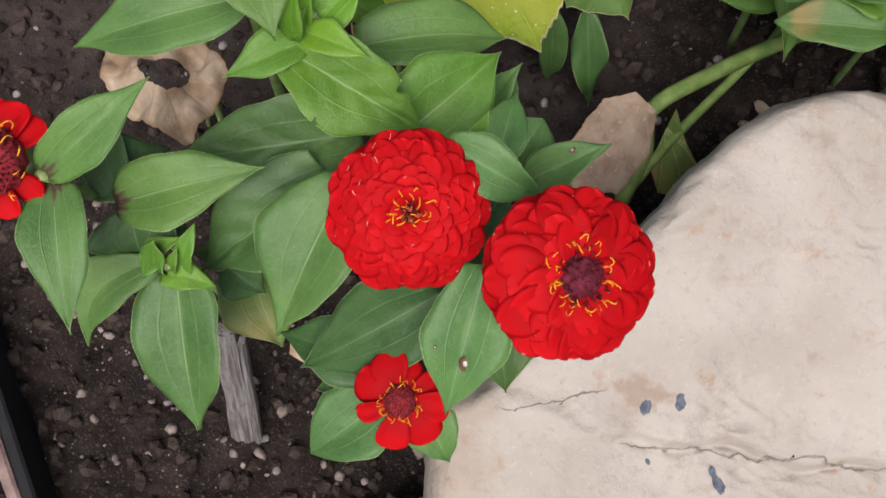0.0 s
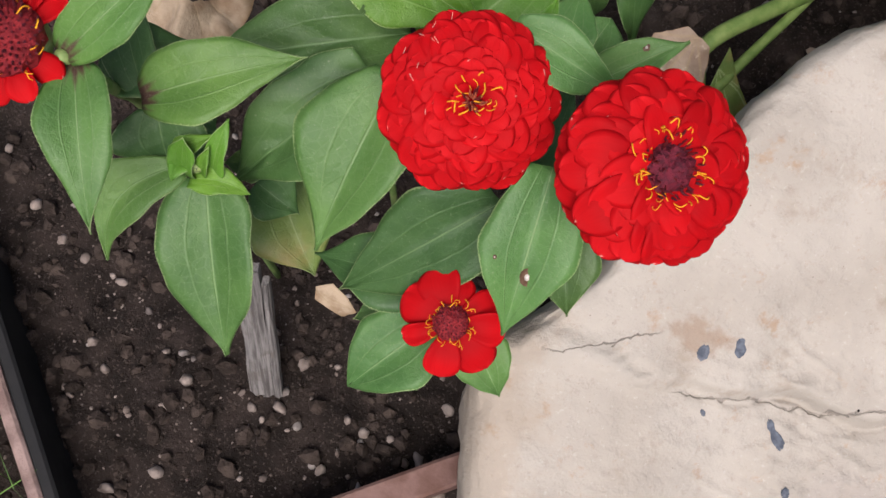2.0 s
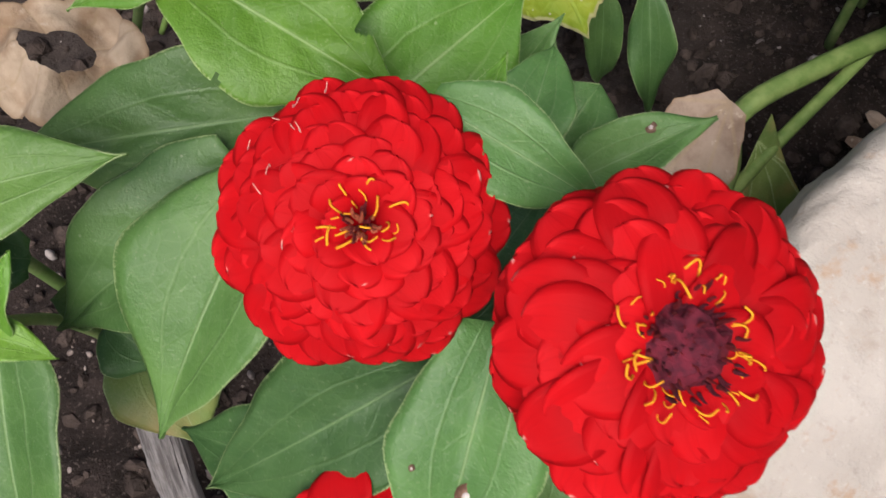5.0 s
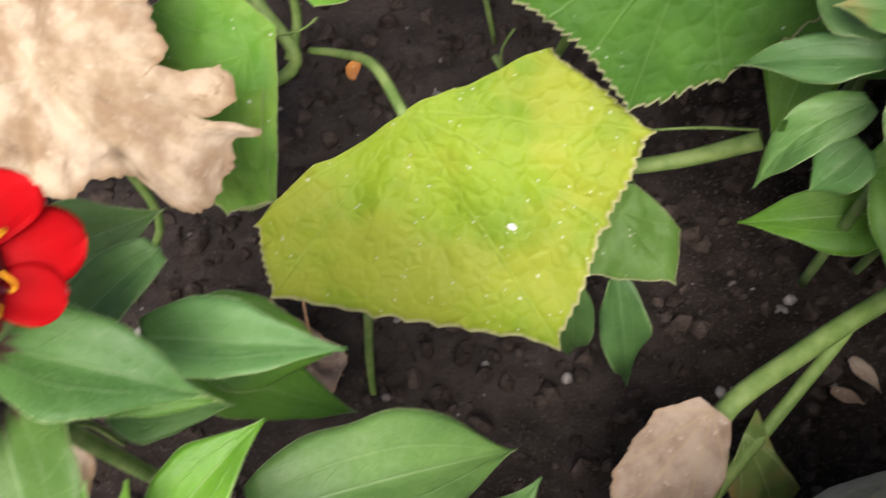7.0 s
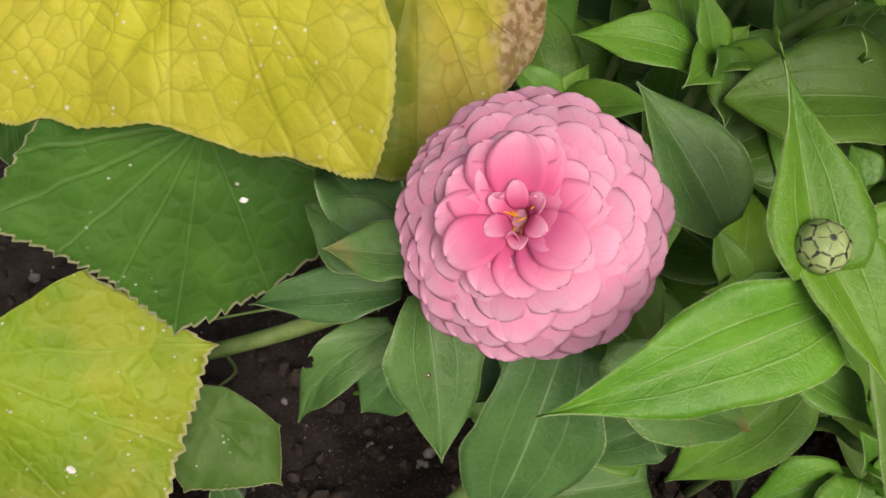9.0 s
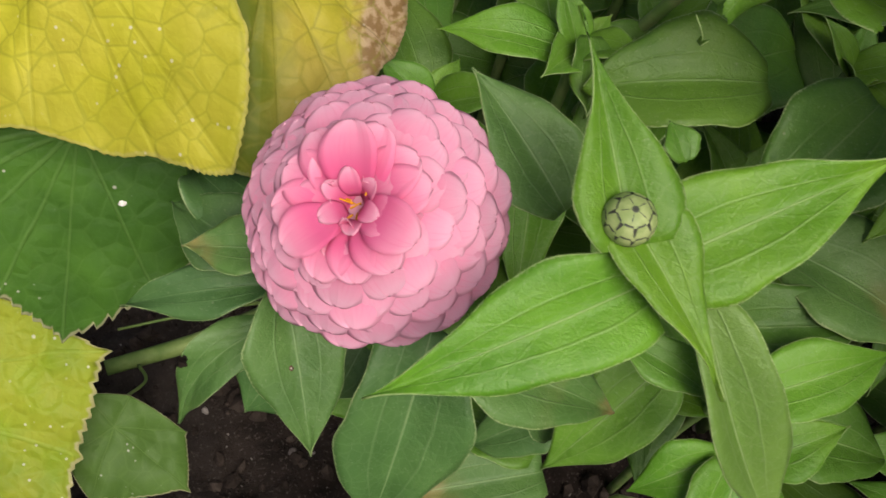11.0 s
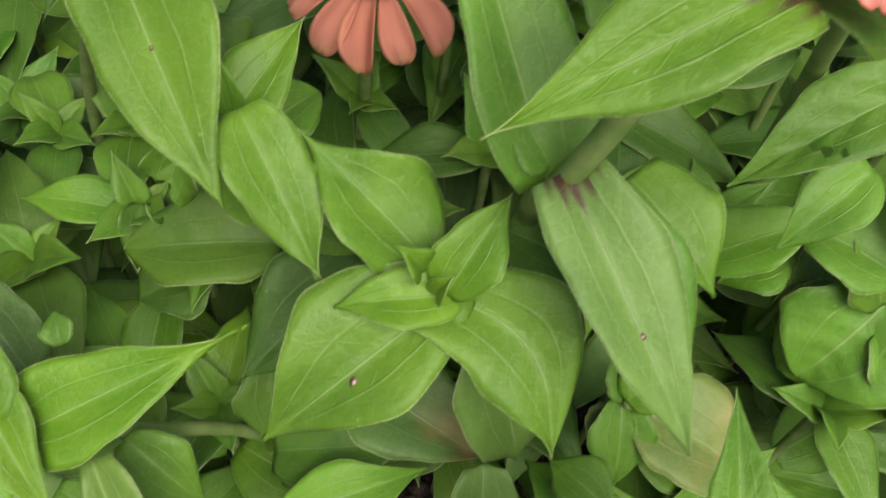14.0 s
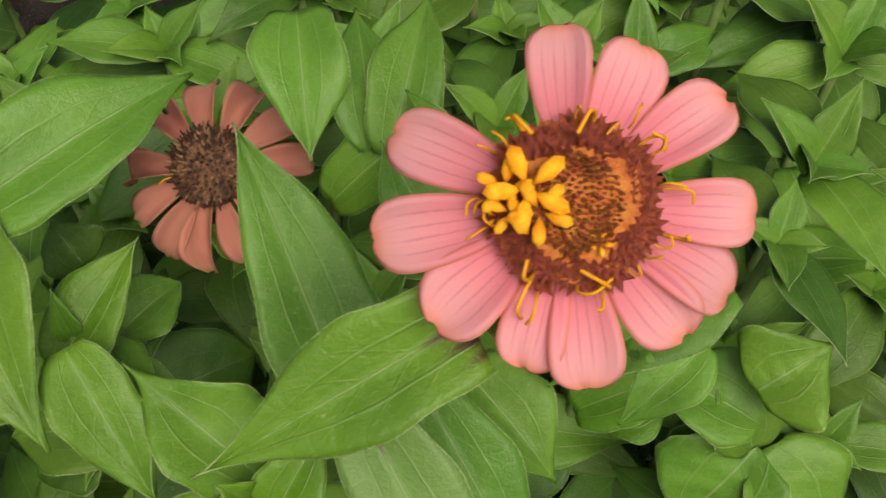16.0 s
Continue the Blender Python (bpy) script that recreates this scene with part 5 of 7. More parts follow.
leaf(red_d, (-0.1224, 0.0002, 0.3525), (-0.1174, -0.0177, 0.3299), 0.0394, "deep", widest=0.5)

shoot_a = thing("zinnia", (-0.1588, 0.0124, 0.0000), "leafy zinnia shoot with a closed green bud", "flower", "zinnias in the bed")
stem(shoot_a, [(-0.1311, 0.0169, -0.0100), (-0.1244, 0.0061, 0.2166), (-0.1071, -0.0195, 0.3339)], 0.0026)
leaf(shoot_a, (-0.1116, -0.0189, 0.3375), (-0.1419, -0.0586, 0.3098), 0.0268, "mid", sway=0.18, fold=0.3)
leaf(shoot_a, (-0.0999, -0.0218, 0.3365), (-0.0844, -0.0887, 0.2941), 0.0444, "mid", arch=0.05, widest=0.42, butt=0.5, roll=-6)
leaf(shoot_a, (-0.1040, -0.0260, 0.3430), (-0.0790, -0.0280, 0.3430), 0.0125, "sunny", fold=0.28, wave=0.09, point=0.72, curl=0.12, butt=0.7, sway=-0.08)
leaf(shoot_a, (-0.0950, -0.0230, 0.3440), (-0.0880, -0.0060, 0.3660), 0.0110, "sunny", fold=0.28, wave=0.09, point=0.72, butt=0.8, widest=0.25)
leaf(shoot_a, (-0.1070, -0.0240, 0.3440), (-0.1020, -0.0130, 0.3660), 0.0130, "sunny", fold=0.28, wave=0.09, point=0.72, butt=0.8, curl=-0.15)
leaf(shoot_a, (-0.1120, -0.0180, 0.3450), (-0.0950, -0.0130, 0.3620), 0.0100, "sunny", fold=0.28, wave=0.09, point=0.72, butt=0.8, curl=0.15)
leaf(shoot_a, (-0.1030, -0.0170, 0.3430), (-0.1090, -0.0300, 0.3520), 0.0120, "sunny", fold=0.28, wave=0.09, point=0.72, butt=0.8, sway=0.15)
leaf(shoot_a, (-0.0990, -0.0240, 0.3450), (-0.0940, -0.0170, 0.3620), 0.0060, "sunny", fold=0.28, wave=0.09, point=0.72, butt=0.8)
bud_head(shoot_a, (-0.1010, -0.0220, 0.3500), (0.05, 0.0, 1.0), 0.0034, "tiny yellow-green bud")
leaf(shoot_a, (-0.1053, 0.0049, 0.3194), (-0.1489, 0.0017, 0.3135), 0.0305, "deep")
leaf(shoot_a, (-0.0812, -0.0022, 0.3061), (-0.1032, -0.0032, 0.3032), 0.0169, "deep", fold=0.4)
leaf(shoot_a, (-0.0840, -0.0025, 0.3057), (-0.0714, 0.0059, 0.3137), 0.0140, "mid", fold=0.4)
leaf(shoot_a, (-0.0925, -0.0025, 0.2791), (-0.0711, -0.0124, 0.2697), 0.0267, "deep")

shoot_b = thing("zinnia", (-0.0976, 0.1260, 0.0000), "zinnia shoot with a tuft of young leaves round a tiny bud", "flower", "zinnias in the bed")
stem(shoot_b, [(-0.0545, 0.0833, -0.0100), (-0.0561, 0.0899, 0.2575), (-0.0532, 0.0890, 0.3768)], 0.0028)
leaf(shoot_b, (-0.0533, 0.0826, 0.3778), (-0.0868, 0.0599, 0.3763), 0.0208, "sunny", arch=0.08)
leaf(shoot_b, (-0.0544, 0.0850, 0.3833), (-0.0213, 0.0744, 0.3871), 0.0161, "young", fold=0.35)
leaf(shoot_b, (-0.0487, 0.0899, 0.3804), (-0.0252, 0.1170, 0.3926), 0.0206, "young", fold=0.3)
leaf(shoot_b, (-0.0565, 0.0806, 0.3824), (-0.0540, 0.0951, 0.4217), 0.0102, "young", fold=0.6)
leaf(shoot_b, (-0.0521, 0.0881, 0.3840), (-0.0491, 0.0971, 0.4118), 0.0078, "young", fold=0.6)
leaf(shoot_b, (-0.0570, 0.0803, 0.3875), (-0.0503, 0.0888, 0.3998), 0.0066, "young", fold=0.6)
bud_head(shoot_b, (-0.0501, 0.0903, 0.3866), (0.1, 0.1, 1.0), 0.0032, "tiny yellow-green bud")

red_e = thing("zinnia", (-0.1781, 0.2047, 0.0000), "red zinnia with pointed hairy leaves under the flower", "flower", "zinnias in the bed")
single_head(red_e, (-0.0781, 0.1229, 0.4598), (0.105, -0.336, 0.936), 0.0300, "spoon", (-1, 25, 52, 82, -105, -121, 142, 172, 197, 112), DISK_RED, 0.0165, 0.62, 0.10, 18, 0, 150, ("red", "plum", "rust", "plum"), lengths=(.78, 1, .9, .8, .8, 1, 1, .9, 1, 1), label="red flower with a wide dark red disk")
stem(red_e, [(-0.1054, 0.1296, -0.0100), (-0.0941, 0.1197, 0.3348), (-0.0843, 0.1189, 0.4098), (-0.0852, 0.1275, 0.4445)], 0.0032)
leaf(red_e, (-0.0791, 0.1111, 0.4171), (-0.0600, 0.0692, 0.4033), 0.0344, "flushed", arch=0.06, fold=0.25)
leaf(red_e, (-0.0800, 0.1172, 0.4260), (-0.1046, 0.0762, 0.4204), 0.0241, "mid", fold=0.3, roll=10)
leaf(red_e, (-0.0783, 0.1213, 0.4265), (-0.0324, 0.1159, 0.4161), 0.0248, "flushed", arch=0.12, roll=8)
leaf(red_e, (-0.0614, 0.1372, 0.3863), (-0.0076, 0.1365, 0.3901), 0.0211, "mid", arch=0.1)
leaf(red_e, (-0.0775, 0.1240, 0.3883), (-0.0376, 0.1221, 0.3858), 0.0156, "sunny", fold=0.3)
leaf(red_e, (-0.0724, 0.1214, 0.3723), (-0.0400, 0.1256, 0.3656), 0.0181, "mid")
leaf(red_e, (-0.0881, 0.1079, 0.3642), (-0.1727, 0.0798, 0.3425), 0.0407, "mid", arch=0.08)
leaf(red_e, (-0.0995, 0.1106, 0.3928), (-0.1559, 0.1069, 0.3776), 0.0201, "sunny", wave=0.1)
leaf(red_e, (-0.1122, 0.1177, 0.3995), (-0.1498, 0.1484, 0.3952), 0.0170, "sunny", wave=0.1)
leaf(red_e, (-0.0541, 0.1545, 0.4055), (-0.0928, 0.1305, 0.3673), 0.0176, "mid")
leaf(red_e, (-0.0995, 0.1549, 0.3850), (-0.0626, 0.1738, 0.3844), 0.0229, "mid", arch=0.05, roll=-15, fold=0.2)

vine_a = thing("cucumber_vine", (-0.0869, 0.3798, 0.0000), "sprawling cucumber vine with yellowing angular leaves", "vine")
lime_leaf = lobed_leaf(vine_a, (-0.0253, 0.3117, 0.1972), [(27, 0.0061), (21, 0.0719), (-2, 0.1173), (-22, 0.1075), (-49, 0.1227), (-130, 0.0998), (-149, 0.0867), (-154, 0.0481), (-136, 0.0093)], (0.082, 0.668), "lime", droop=0.05, teeth=0.014, pitch=4, seed=2, label='yellow-green toothed cucumber leaf')
stem(vine_a, [(-0.0252, 0.3111, 0.1970), (-0.0447, 0.3428, 0.1890), (-0.0717, 0.3751, 0.1468), (-0.0953, 0.3954, 0.1161)], 0.0030, material=VINE, name='leaf_stalk')
stem(vine_a, [(-0.1400, 0.4623, 0.1426), (-0.1338, 0.4270, 0.1267), (-0.1059, 0.3959, 0.1097), (-0.1238, 0.3875, 0.0902), (-0.1571, 0.4027, 0.0675)], 0.0050, material=VINE, name='vine_stem')
stem(vine_a, [(-0.1090, 0.3928, 0.1087), (-0.1057, 0.4135, 0.1181), (-0.1066, 0.4225, 0.1402)], 0.0036, material=VINE, name='vine_stem')
stem(vine_a, [(-0.1286, 0.4044, 0.1131), (-0.1016, 0.4018, 0.1268), (-0.0905, 0.4059, 0.1343), (-0.0912, 0.4000, 0.1383)], 0.0008, material=VINE, name='tendril')
stem(vine_a, [(-0.0450, 0.2420, 0.1094), (-0.0522, 0.2331, 0.0279), (-0.0503, 0.2020, -0.0290)], 0.0030, material=VINE, name='leaf_stalk')
lobed_leaf(vine_a, (-0.0752, 0.3623, 0.2171), [(111, 0.0791), (49, 0.0828), (-1, 0.0590), (-62, 0.0077), (137, 0.0324), (125, 0.0630)], (0.402, 0.173), "fresh", seed=5, label='bright green toothed cucumber leaf')
lobed_leaf(vine_a, (-0.1255, 0.3336, 0.1451), [(100, 0.0548), (68, 0.0375), (-39, 0.0229), (-60, 0.0512), (-87, 0.0525), (-148, 0.0531), (141, 0.0560)], (0.019, 0.273), "fresh", seed=6, label='green toothed cucumber leaf')
green_leaf = lobed_leaf(vine_a, (0.1003, 0.3567, 0.2979), [(-167, 0.0891), (-176, 0.0670), (147, 0.0350), (41, 0.0344), (6, 0.0723), (-16, 0.0685), (-66, 0.0458), (-112, 0.0545), (-136, 0.0544), (-154, 0.0662)], (-0.040, 1.431), "green", droop=0.02, teeth=0.026, pitch=6, seed=8, label='dark green toothed cucumber leaf')
stem(vine_a, [(0.0652, 0.3484, 0.2645), (0.0518, 0.3704, 0.1760), (0.0375, 0.3792, 0.1070), (0.0245, 0.3684, 0.0677)], 0.0030, material=VINE, name='leaf_stalk')
lobed_leaf(vine_a, (0.0864, 0.2941, 0.1323), [(128, 0.0190), (57, 0.0161), (-6, 0.0323), (-44, 0.0437), (-116, 0.0334), (-154, 0.0261)], (-0.172, 0.545), "dull", seed=9, label='small green cucumber leaf')
lobed_leaf(vine_a, (0.0975, 0.4088, 0.3757), [(168, 0.0820), (-156, 0.0870), (-147, 0.0865), (-136, 0.0742), (-96, 0.0685), (-69, 0.0934), (-60, 0.1165), (-45, 0.0948), (-12, 0.0473)], (0.600, 0.722), "yellow", droop=0, crumple=0.006, seed=10, label='large blotchy yellow cucumber leaf')
lobed_leaf(vine_a, (0.1741, 0.3737, 0.3735), [(137, 0.0236), (-107, 0.0666), (-93, 0.0607), (-66, 0.0470), (-33, 0.0478), (-8, 0.0474), (32, 0.0380)], (-0.347, 0.706), "scorched", droop=0, crumple=0.006, seed=11, label='brown-edged yellow cucumber leaf')
stem(vine_a, [(0.0110, 0.4373, 0.0521), (0.0297, 0.4000, 0.0662), (0.0285, 0.3745, 0.0943)], 0.0025, material=VINE, name='leaf_stalk')
stem(vine_a, [(0.1732, 0.3684, 0.0840), (0.1275, 0.3644, 0.0597), (0.0723, 0.3526, 0.0610)], 0.0060, material=VINE, name='vine_stem')
stem(vine_a, [(0.1685, 0.3684, 0.0957), (0.1309, 0.3591, 0.1116), (0.0862, 0.3552, 0.1087)], 0.0010, material=VINE, name='tendril')
stem(vine_a, [(0.0165, 0.4183, 0.0608), (0.0166, 0.4160, 0.0940), (0.0237, 0.4174, 0.1151)], 0.0010, material=VINE, name='tendril')
stem(vine_a, [(0.0927, 0.3451, 0.0790), (0.0974, 0.3303, 0.0936), (0.0863, 0.3148, 0.1114)], 0.0010, material=VINE, name='tendril')
lobed_leaf(vine_a, (-0.1186, 0.3661, 0.1597), [(165, 0.0584), (120, 0.0411), (41, 0.0193), (-75, 0.0783), (-95, 0.0804), (-122, 0.0573), (-155, 0.0610)], (-0.080, 0.398), "fresh", seed=12, label='yellowing green cucumber leaf')
lobed_leaf(vine_a, (-0.0180, 0.5100, 0.1300), [(131, 0.0400), (47, 0.0410), (-40, 0.0390), (-63, 0.0460), (-81, 0.0650), (-83, 0.0775), (-87, 0.0650), (-105, 0.0466), (-147, 0.0310)], (0.0, 0.0), "green", droop=0.02, teeth=0.006, seed=14, label='dark green pointed cucumber leaf low over the soil')
stem(vine_a, [(-0.0180, 0.5100, 0.1290), (-0.0060, 0.5000, 0.0800), (0.0080, 0.4850, -0.0050)], 0.0026, material=VINE, name='leaf_stalk')
fleck(lime_leaf, (0.0300, 0.2651, 0.1720), 0.0022)
fleck(green_leaf, (0.1120, 0.3377, 0.2758), 0.0016)

dry_a = thing("withered_leaf", (-0.2154, 0.3024, 0.0000), "large crumpled tan withered cucumber leaf hanging from its stalk", "withered leaf")
lobed_leaf(dry_a, (-0.2041, 0.3162, 0.2155), [(138, 0.0949), (62, 0.0670), (27, 0.0679), (6, 0.0645), (-9, 0.0544), (-7, 0.0765), (2, 0.0960), (-5, 0.0955), (-13, 0.0783), (-11, 0.1102), (-21, 0.1121), (-32, 0.1083), (-38, 0.0954), (-41, 0.0732), (-94, 0.0570), (-143, 0.0775)], (0.009, 0.473), "dry", crumple=0.014, crease=0.02, teeth=0.03, seed=21, label='tan papery withered leaf')
stem(dry_a, [(-0.2064, 0.3163, 0.2100), (-0.1654, 0.2831, 0.1205), (-0.2106, 0.2711, 0.0365), (-0.2274, 0.2590, 0.0020)], 0.0028, material=VINE, name='leaf_stalk')

dry_b = thing("withered_leaf", (-0.2061, 0.1644, 0.0000), "curled tan withered leaf with torn holes", "withered leaf")
lobed_leaf(dry_b, (-0.1656, 0.1205, 0.2200), [(-166, 0.0385), (167, 0.0380), (140, 0.0240), (65, 0.0260), (28, 0.0355), (0, 0.0347), (-29, 0.0334), (-68, 0.0357), (-98, 0.0330), (-135, 0.0332)], (-0.011, 0.465), "dry", crumple=0.020, crease=0.032, teeth=0.03, hollow=0.36, seed=22)
stem(dry_b, [(-0.1650, 0.1460, 0.2200), (-0.1800, 0.1650, 0.1200), (-0.2061, 0.1780, -0.0100)], 0.0022, material=VINE, name='leaf_stalk')

dry_c = thing("withered_leaf", (0.1158, 0.1616, 0.0000), "tan drooping withered leaf on the soil beside a thick stalk", "withered leaf")
lobed_leaf(dry_c, (0.1345, 0.1938, 0.1250), [(145, 0.0087), (-30, 0.0108), (-70, 0.0308), (-98, 0.0582), (-128, 0.0734), (-147, 0.0555), (-175, 0.0279)], (-0.081, 0.695), "tan", crumple=0.006, crease=0.006, teeth=0.0, seed=23)
lobed_leaf(dry_c, (0.1567, 0.1902, 0.0950), [(71, 0.0108), (-21, 0.0196), (-27, 0.0424), (-51, 0.0439), (-83, 0.0370), (-106, 0.0235)], (-0.427, 0.991), "aged", crumple=0.008, teeth=0.0, seed=24)
lobed_leaf(dry_c, (-0.0866, -0.0080, 0.0881), [(85, 0.0013), (22, 0.0125), (-15, 0.0273), (-31, 0.0193), (-95, 0.0053)], (-0.203, 2.319), "dry", crumple=0.012, crease=0.01, teeth=0.03, seed=25)

stalk_a = thing("vine_stalk", (0.2216, 0.2377, 0.0000), "thick forked hairy green stalk lying over the soil", "stalk")
stem(stalk_a, [(0.1342, 0.1415, 0.0600), (0.1445, 0.1742, 0.0800), (0.1427, 0.1961, 0.1102), (0.1850, 0.2320, 0.1080), (0.2272, 0.2632, 0.1012), (0.2544, 0.2795, 0.1000), (0.3291, 0.3226, 0.0500)], 0.0062, material=VINE, end=0.9)
stem(stalk_a, [(0.1365, 0.1481, 0.0550), (0.1633, 0.1863, 0.0850), (0.2035, 0.2386, 0.0975), (0.2175, 0.2585, 0.1000)], 0.0042, material=VINE, end=0.8)
stem(stalk_a, [(0.1342, 0.1415, 0.0600), (0.1323, 0.1420, 0.0300), (0.1353, 0.1481, -0.0100)], 0.0050, material=VINE, end=0.9)

clod_a = thing("dirt_clod", (-0.0838, 0.2178, 0.0000), "crumbly brown clod of dry leaf and soil", "clod")
lobed_leaf(clod_a, (-0.1110, 0.2309, -0.0014), [(177, 0.0456), (148, 0.0379), (89, 0.0251), (32, 0.0301), (-8, 0.0418), (-43, 0.0437), (-91, 0.0254), (-163, 0.0345)], (0.068, 0.597), "husk", crumple=0.03, crease=0.10, teeth=0.03, seed=31)

lobed_leaf(clod_a, (-0.0930, 0.2300, 0.0240), [(165, 0.0300), (110, 0.0240), (60, 0.0190), (10, 0.0300), (-40, 0.0260), (-110, 0.0200)], (0.35, 0.30), "husk", crumple=0.022, crease=0.05, seed=33, name="curled_flap", label="curled brown flap of the dry leaf")
lobed_leaf(clod_a, (-0.1200, 0.2150, 0.0200), [(170, 0.0260), (100, 0.0200), (40, 0.0240), (-20, 0.0210), (-90, 0.0230)], (-0.30, 0.25), "tan", crumple=0.020, crease=0.04, seed=34, name="curled_flap", label="pale tan flap of the dry leaf")
stem(clod_a, [(-0.0950, 0.2650, 0.0450), (-0.0900, 0.2480, 0.0400), (-0.0840, 0.2350, 0.0300)], 0.0010, material=CHAFF, name="twig")

hang_a = thing("seedling", (0.0889, 0.2143, 0.0000), "limp dark green seedling leaves on the soil", "seedling")
leaf(hang_a, (0.0870, 0.2704, 0.1085), (0.1019, 0.2325, 0.0238), 0.0258, "deep", wave=0.2)
leaf(hang_a, (0.0628, 0.2613, 0.1112), (0.0690, 0.2492, 0.0257), 0.0224, "deep", wave=0.1)

pink_a = thing("zinnia", (0.2124, 0.3174, 0.0000), "pink zinnia with a full pompon flower above broad leaves", "flower", "zinnias in the bed")
double_head(pink_a, (0.1945, 0.2698, 0.3745), (-0.393, -0.285, 0.874), 0.0405, "pink", 74, first=0.50, steep=40, flat=0.66, petal=0.46, wide=0.98, styles=16, skirt=30, inner="rose", rough=0.012, sink=0.66, label="pale pink pompon flower with deeper pink middle")
stem(pink_a, [(0.2168, 0.3119, -0.0100), (0.2102, 0.3069, 0.1896), (0.1987, 0.2917, 0.3027), (0.1929, 0.2669, 0.3704)], 0.0034)
leaf(pink_a, (0.2477, 0.2620, 0.3809), (0.2243, 0.2999, 0.3995), 0.0288, "mid", arch=0.06)
leaf(pink_a, (0.1681, 0.2700, 0.3311), (0.1717, 0.2239, 0.2960), 0.0328, "mid", arch=0.06, roll=6, holes=((0.45, 0.3, 0.0012),))
leaf(pink_a, (0.1692, 0.2774, 0.3407), (0.1374, 0.2869, 0.3317), 0.0192, "tipped", arch=0.05)
leaf(pink_a, (0.1639, 0.2804, 0.3106), (0.1125, 0.2867, 0.2898), 0.0198, "deep", wave=0.12)
leaf(pink_a, (0.1610, 0.2863, 0.3169), (0.1332, 0.3149, 0.3110), 0.0275, "deep")
leaf(pink_a, (0.1634, 0.2979, 0.3143), (0.1391, 0.3314, 0.3088), 0.0294, "deep", wave=0.28, butt=0.6)
leaf(pink_a, (0.1624, 0.2738, 0.2912), (0.1268, 0.2535, 0.2542), 0.0203, "mid", sway=0.1, wave=0.15, bites=((0.5, 0.95, 0.003),))
leaf(pink_a, (0.1683, 0.2701, 0.2644), (0.1510, 0.2575, 0.2464), 0.0256, "mid")
leaf(pink_a, (0.2160, 0.2570, 0.3150), (0.1945, 0.2130, 0.2490), 0.0440, "mid", widest=0.42, butt=0.65, point=0.55, arch=0.08)
leaf(pink_a, (0.2132, 0.2344, 0.3512), (0.2689, 0.2188, 0.3181), 0.0306, "tipped", arch=0.1)
leaf(pink_a, (0.2930, 0.2350, 0.3180), (0.2520, 0.2130, 0.2790), 0.0318, "sunny", arch=0.1)
leaf(pink_a, (0.1958, 0.2670, 0.2788), (0.1836, 0.2532, 0.2613), 0.0229, "deep")
leaf(pink_a, (0.2720, 0.2290, 0.2030), (0.2025, 0.2290, 0.1960), 0.0330, "tipped", point=0.6, butt=0.6, arch=0.06)
leaf(pink_a, (0.2750, 0.2450, 0.2424), (0.2414, 0.2410, 0.2180), 0.0265, "mid", point=0.7)
leaf(pink_a, (0.2460, 0.2388, 0.2989), (0.2630, 0.2264, 0.2635), 0.0182, "deep")

bud_a = thing("zinnia", (0.3307, 0.2796, 0.0000), "zinnia with a round green bud over crossed pointed leaves", "flower", "zinnias in the bed")
bud_head(bud_a, (0.2441, 0.2316, 0.4328), (-0.05, -0.08, 1.0), 0.0066)
stem(bud_a, [(0.3437, 0.2794, -0.0100), (0.3243, 0.2753, 0.2318), (0.2728, 0.2440, 0.3646), (0.2471, 0.2333, 0.4242)], 0.0034)
leaf(bud_a, (0.2458, 0.2282, 0.4251), (0.2402, 0.2812, 0.4482), 0.0253, "young", arch=0.02, fold=0.5, butt=0.75, widest=0.13, wave=0.05, point=1.55)
leaf(bud_a, (0.2466, 0.2346, 0.4275), (0.2663, 0.1939, 0.4065), 0.0214, "young", arch=0.06, fold=0.45, butt=0.8, widest=0.12, point=1.45)
leaf(bud_a, (0.2507, 0.2230, 0.4143), (0.1815, 0.2087, 0.3953), 0.0288, "young", arch=0.06, roll=12, widest=0.25, butt=0.75, wave=0.05, point=1.05)
leaf(bud_a, (0.2587, 0.2281, 0.4168), (0.3249, 0.2428, 0.4379), 0.0330, "young", arch=0.03, roll=-8, widest=0.16, butt=0.8, wave=0.06, point=1.45)
leaf(bud_a, (0.2711, 0.2220, 0.3998), (0.3001, 0.1725, 0.3392), 0.0275, "pale", arch=0.08, roll=-8, fold=0.5, widest=0.38, sway=0.05, halves=(1.05, 0.66))
leaf(bud_a, (0.2565, 0.2205, 0.3805), (0.2810, 0.2049, 0.3688), 0.0143, "sunny")
leaf(bud_a, (0.2673, 0.2519, 0.4211), (0.2657, 0.2630, 0.4229), 0.0100, "sunny")
leaf(bud_a, (0.2751, 0.2406, 0.3640), (0.2993, 0.2191, 0.3384), 0.0236, "sunny")

mid_a = thing("zinnia", (0.3604, 0.2670, 0.0000), "leafy young zinnia low in the bed", "flower", "zinnias in the bed")
stem(mid_a, [(0.3650, 0.2575, -0.0100), (0.3526, 0.2480, 0.1917), (0.3298, 0.2172, 0.2784)], 0.0030)
leaf(mid_a, (0.3248, 0.2232, 0.2946), (0.3844, 0.2322, 0.3028), 0.0283, "young", arch=0.1)
leaf(mid_a, (0.3248, 0.2036, 0.2853), (0.3614, 0.2089, 0.2971), 0.0215, "young", arch=0.1)
leaf(mid_a, (0.3271, 0.2069, 0.2754), (0.3100, 0.1730, 0.2403), 0.0429, "young", arch=0.1, widest=0.5, butt=0.5)
leaf(mid_a, (0.3212, 0.2105, 0.2738), (0.2895, 0.2061, 0.2533), 0.0226, "young")
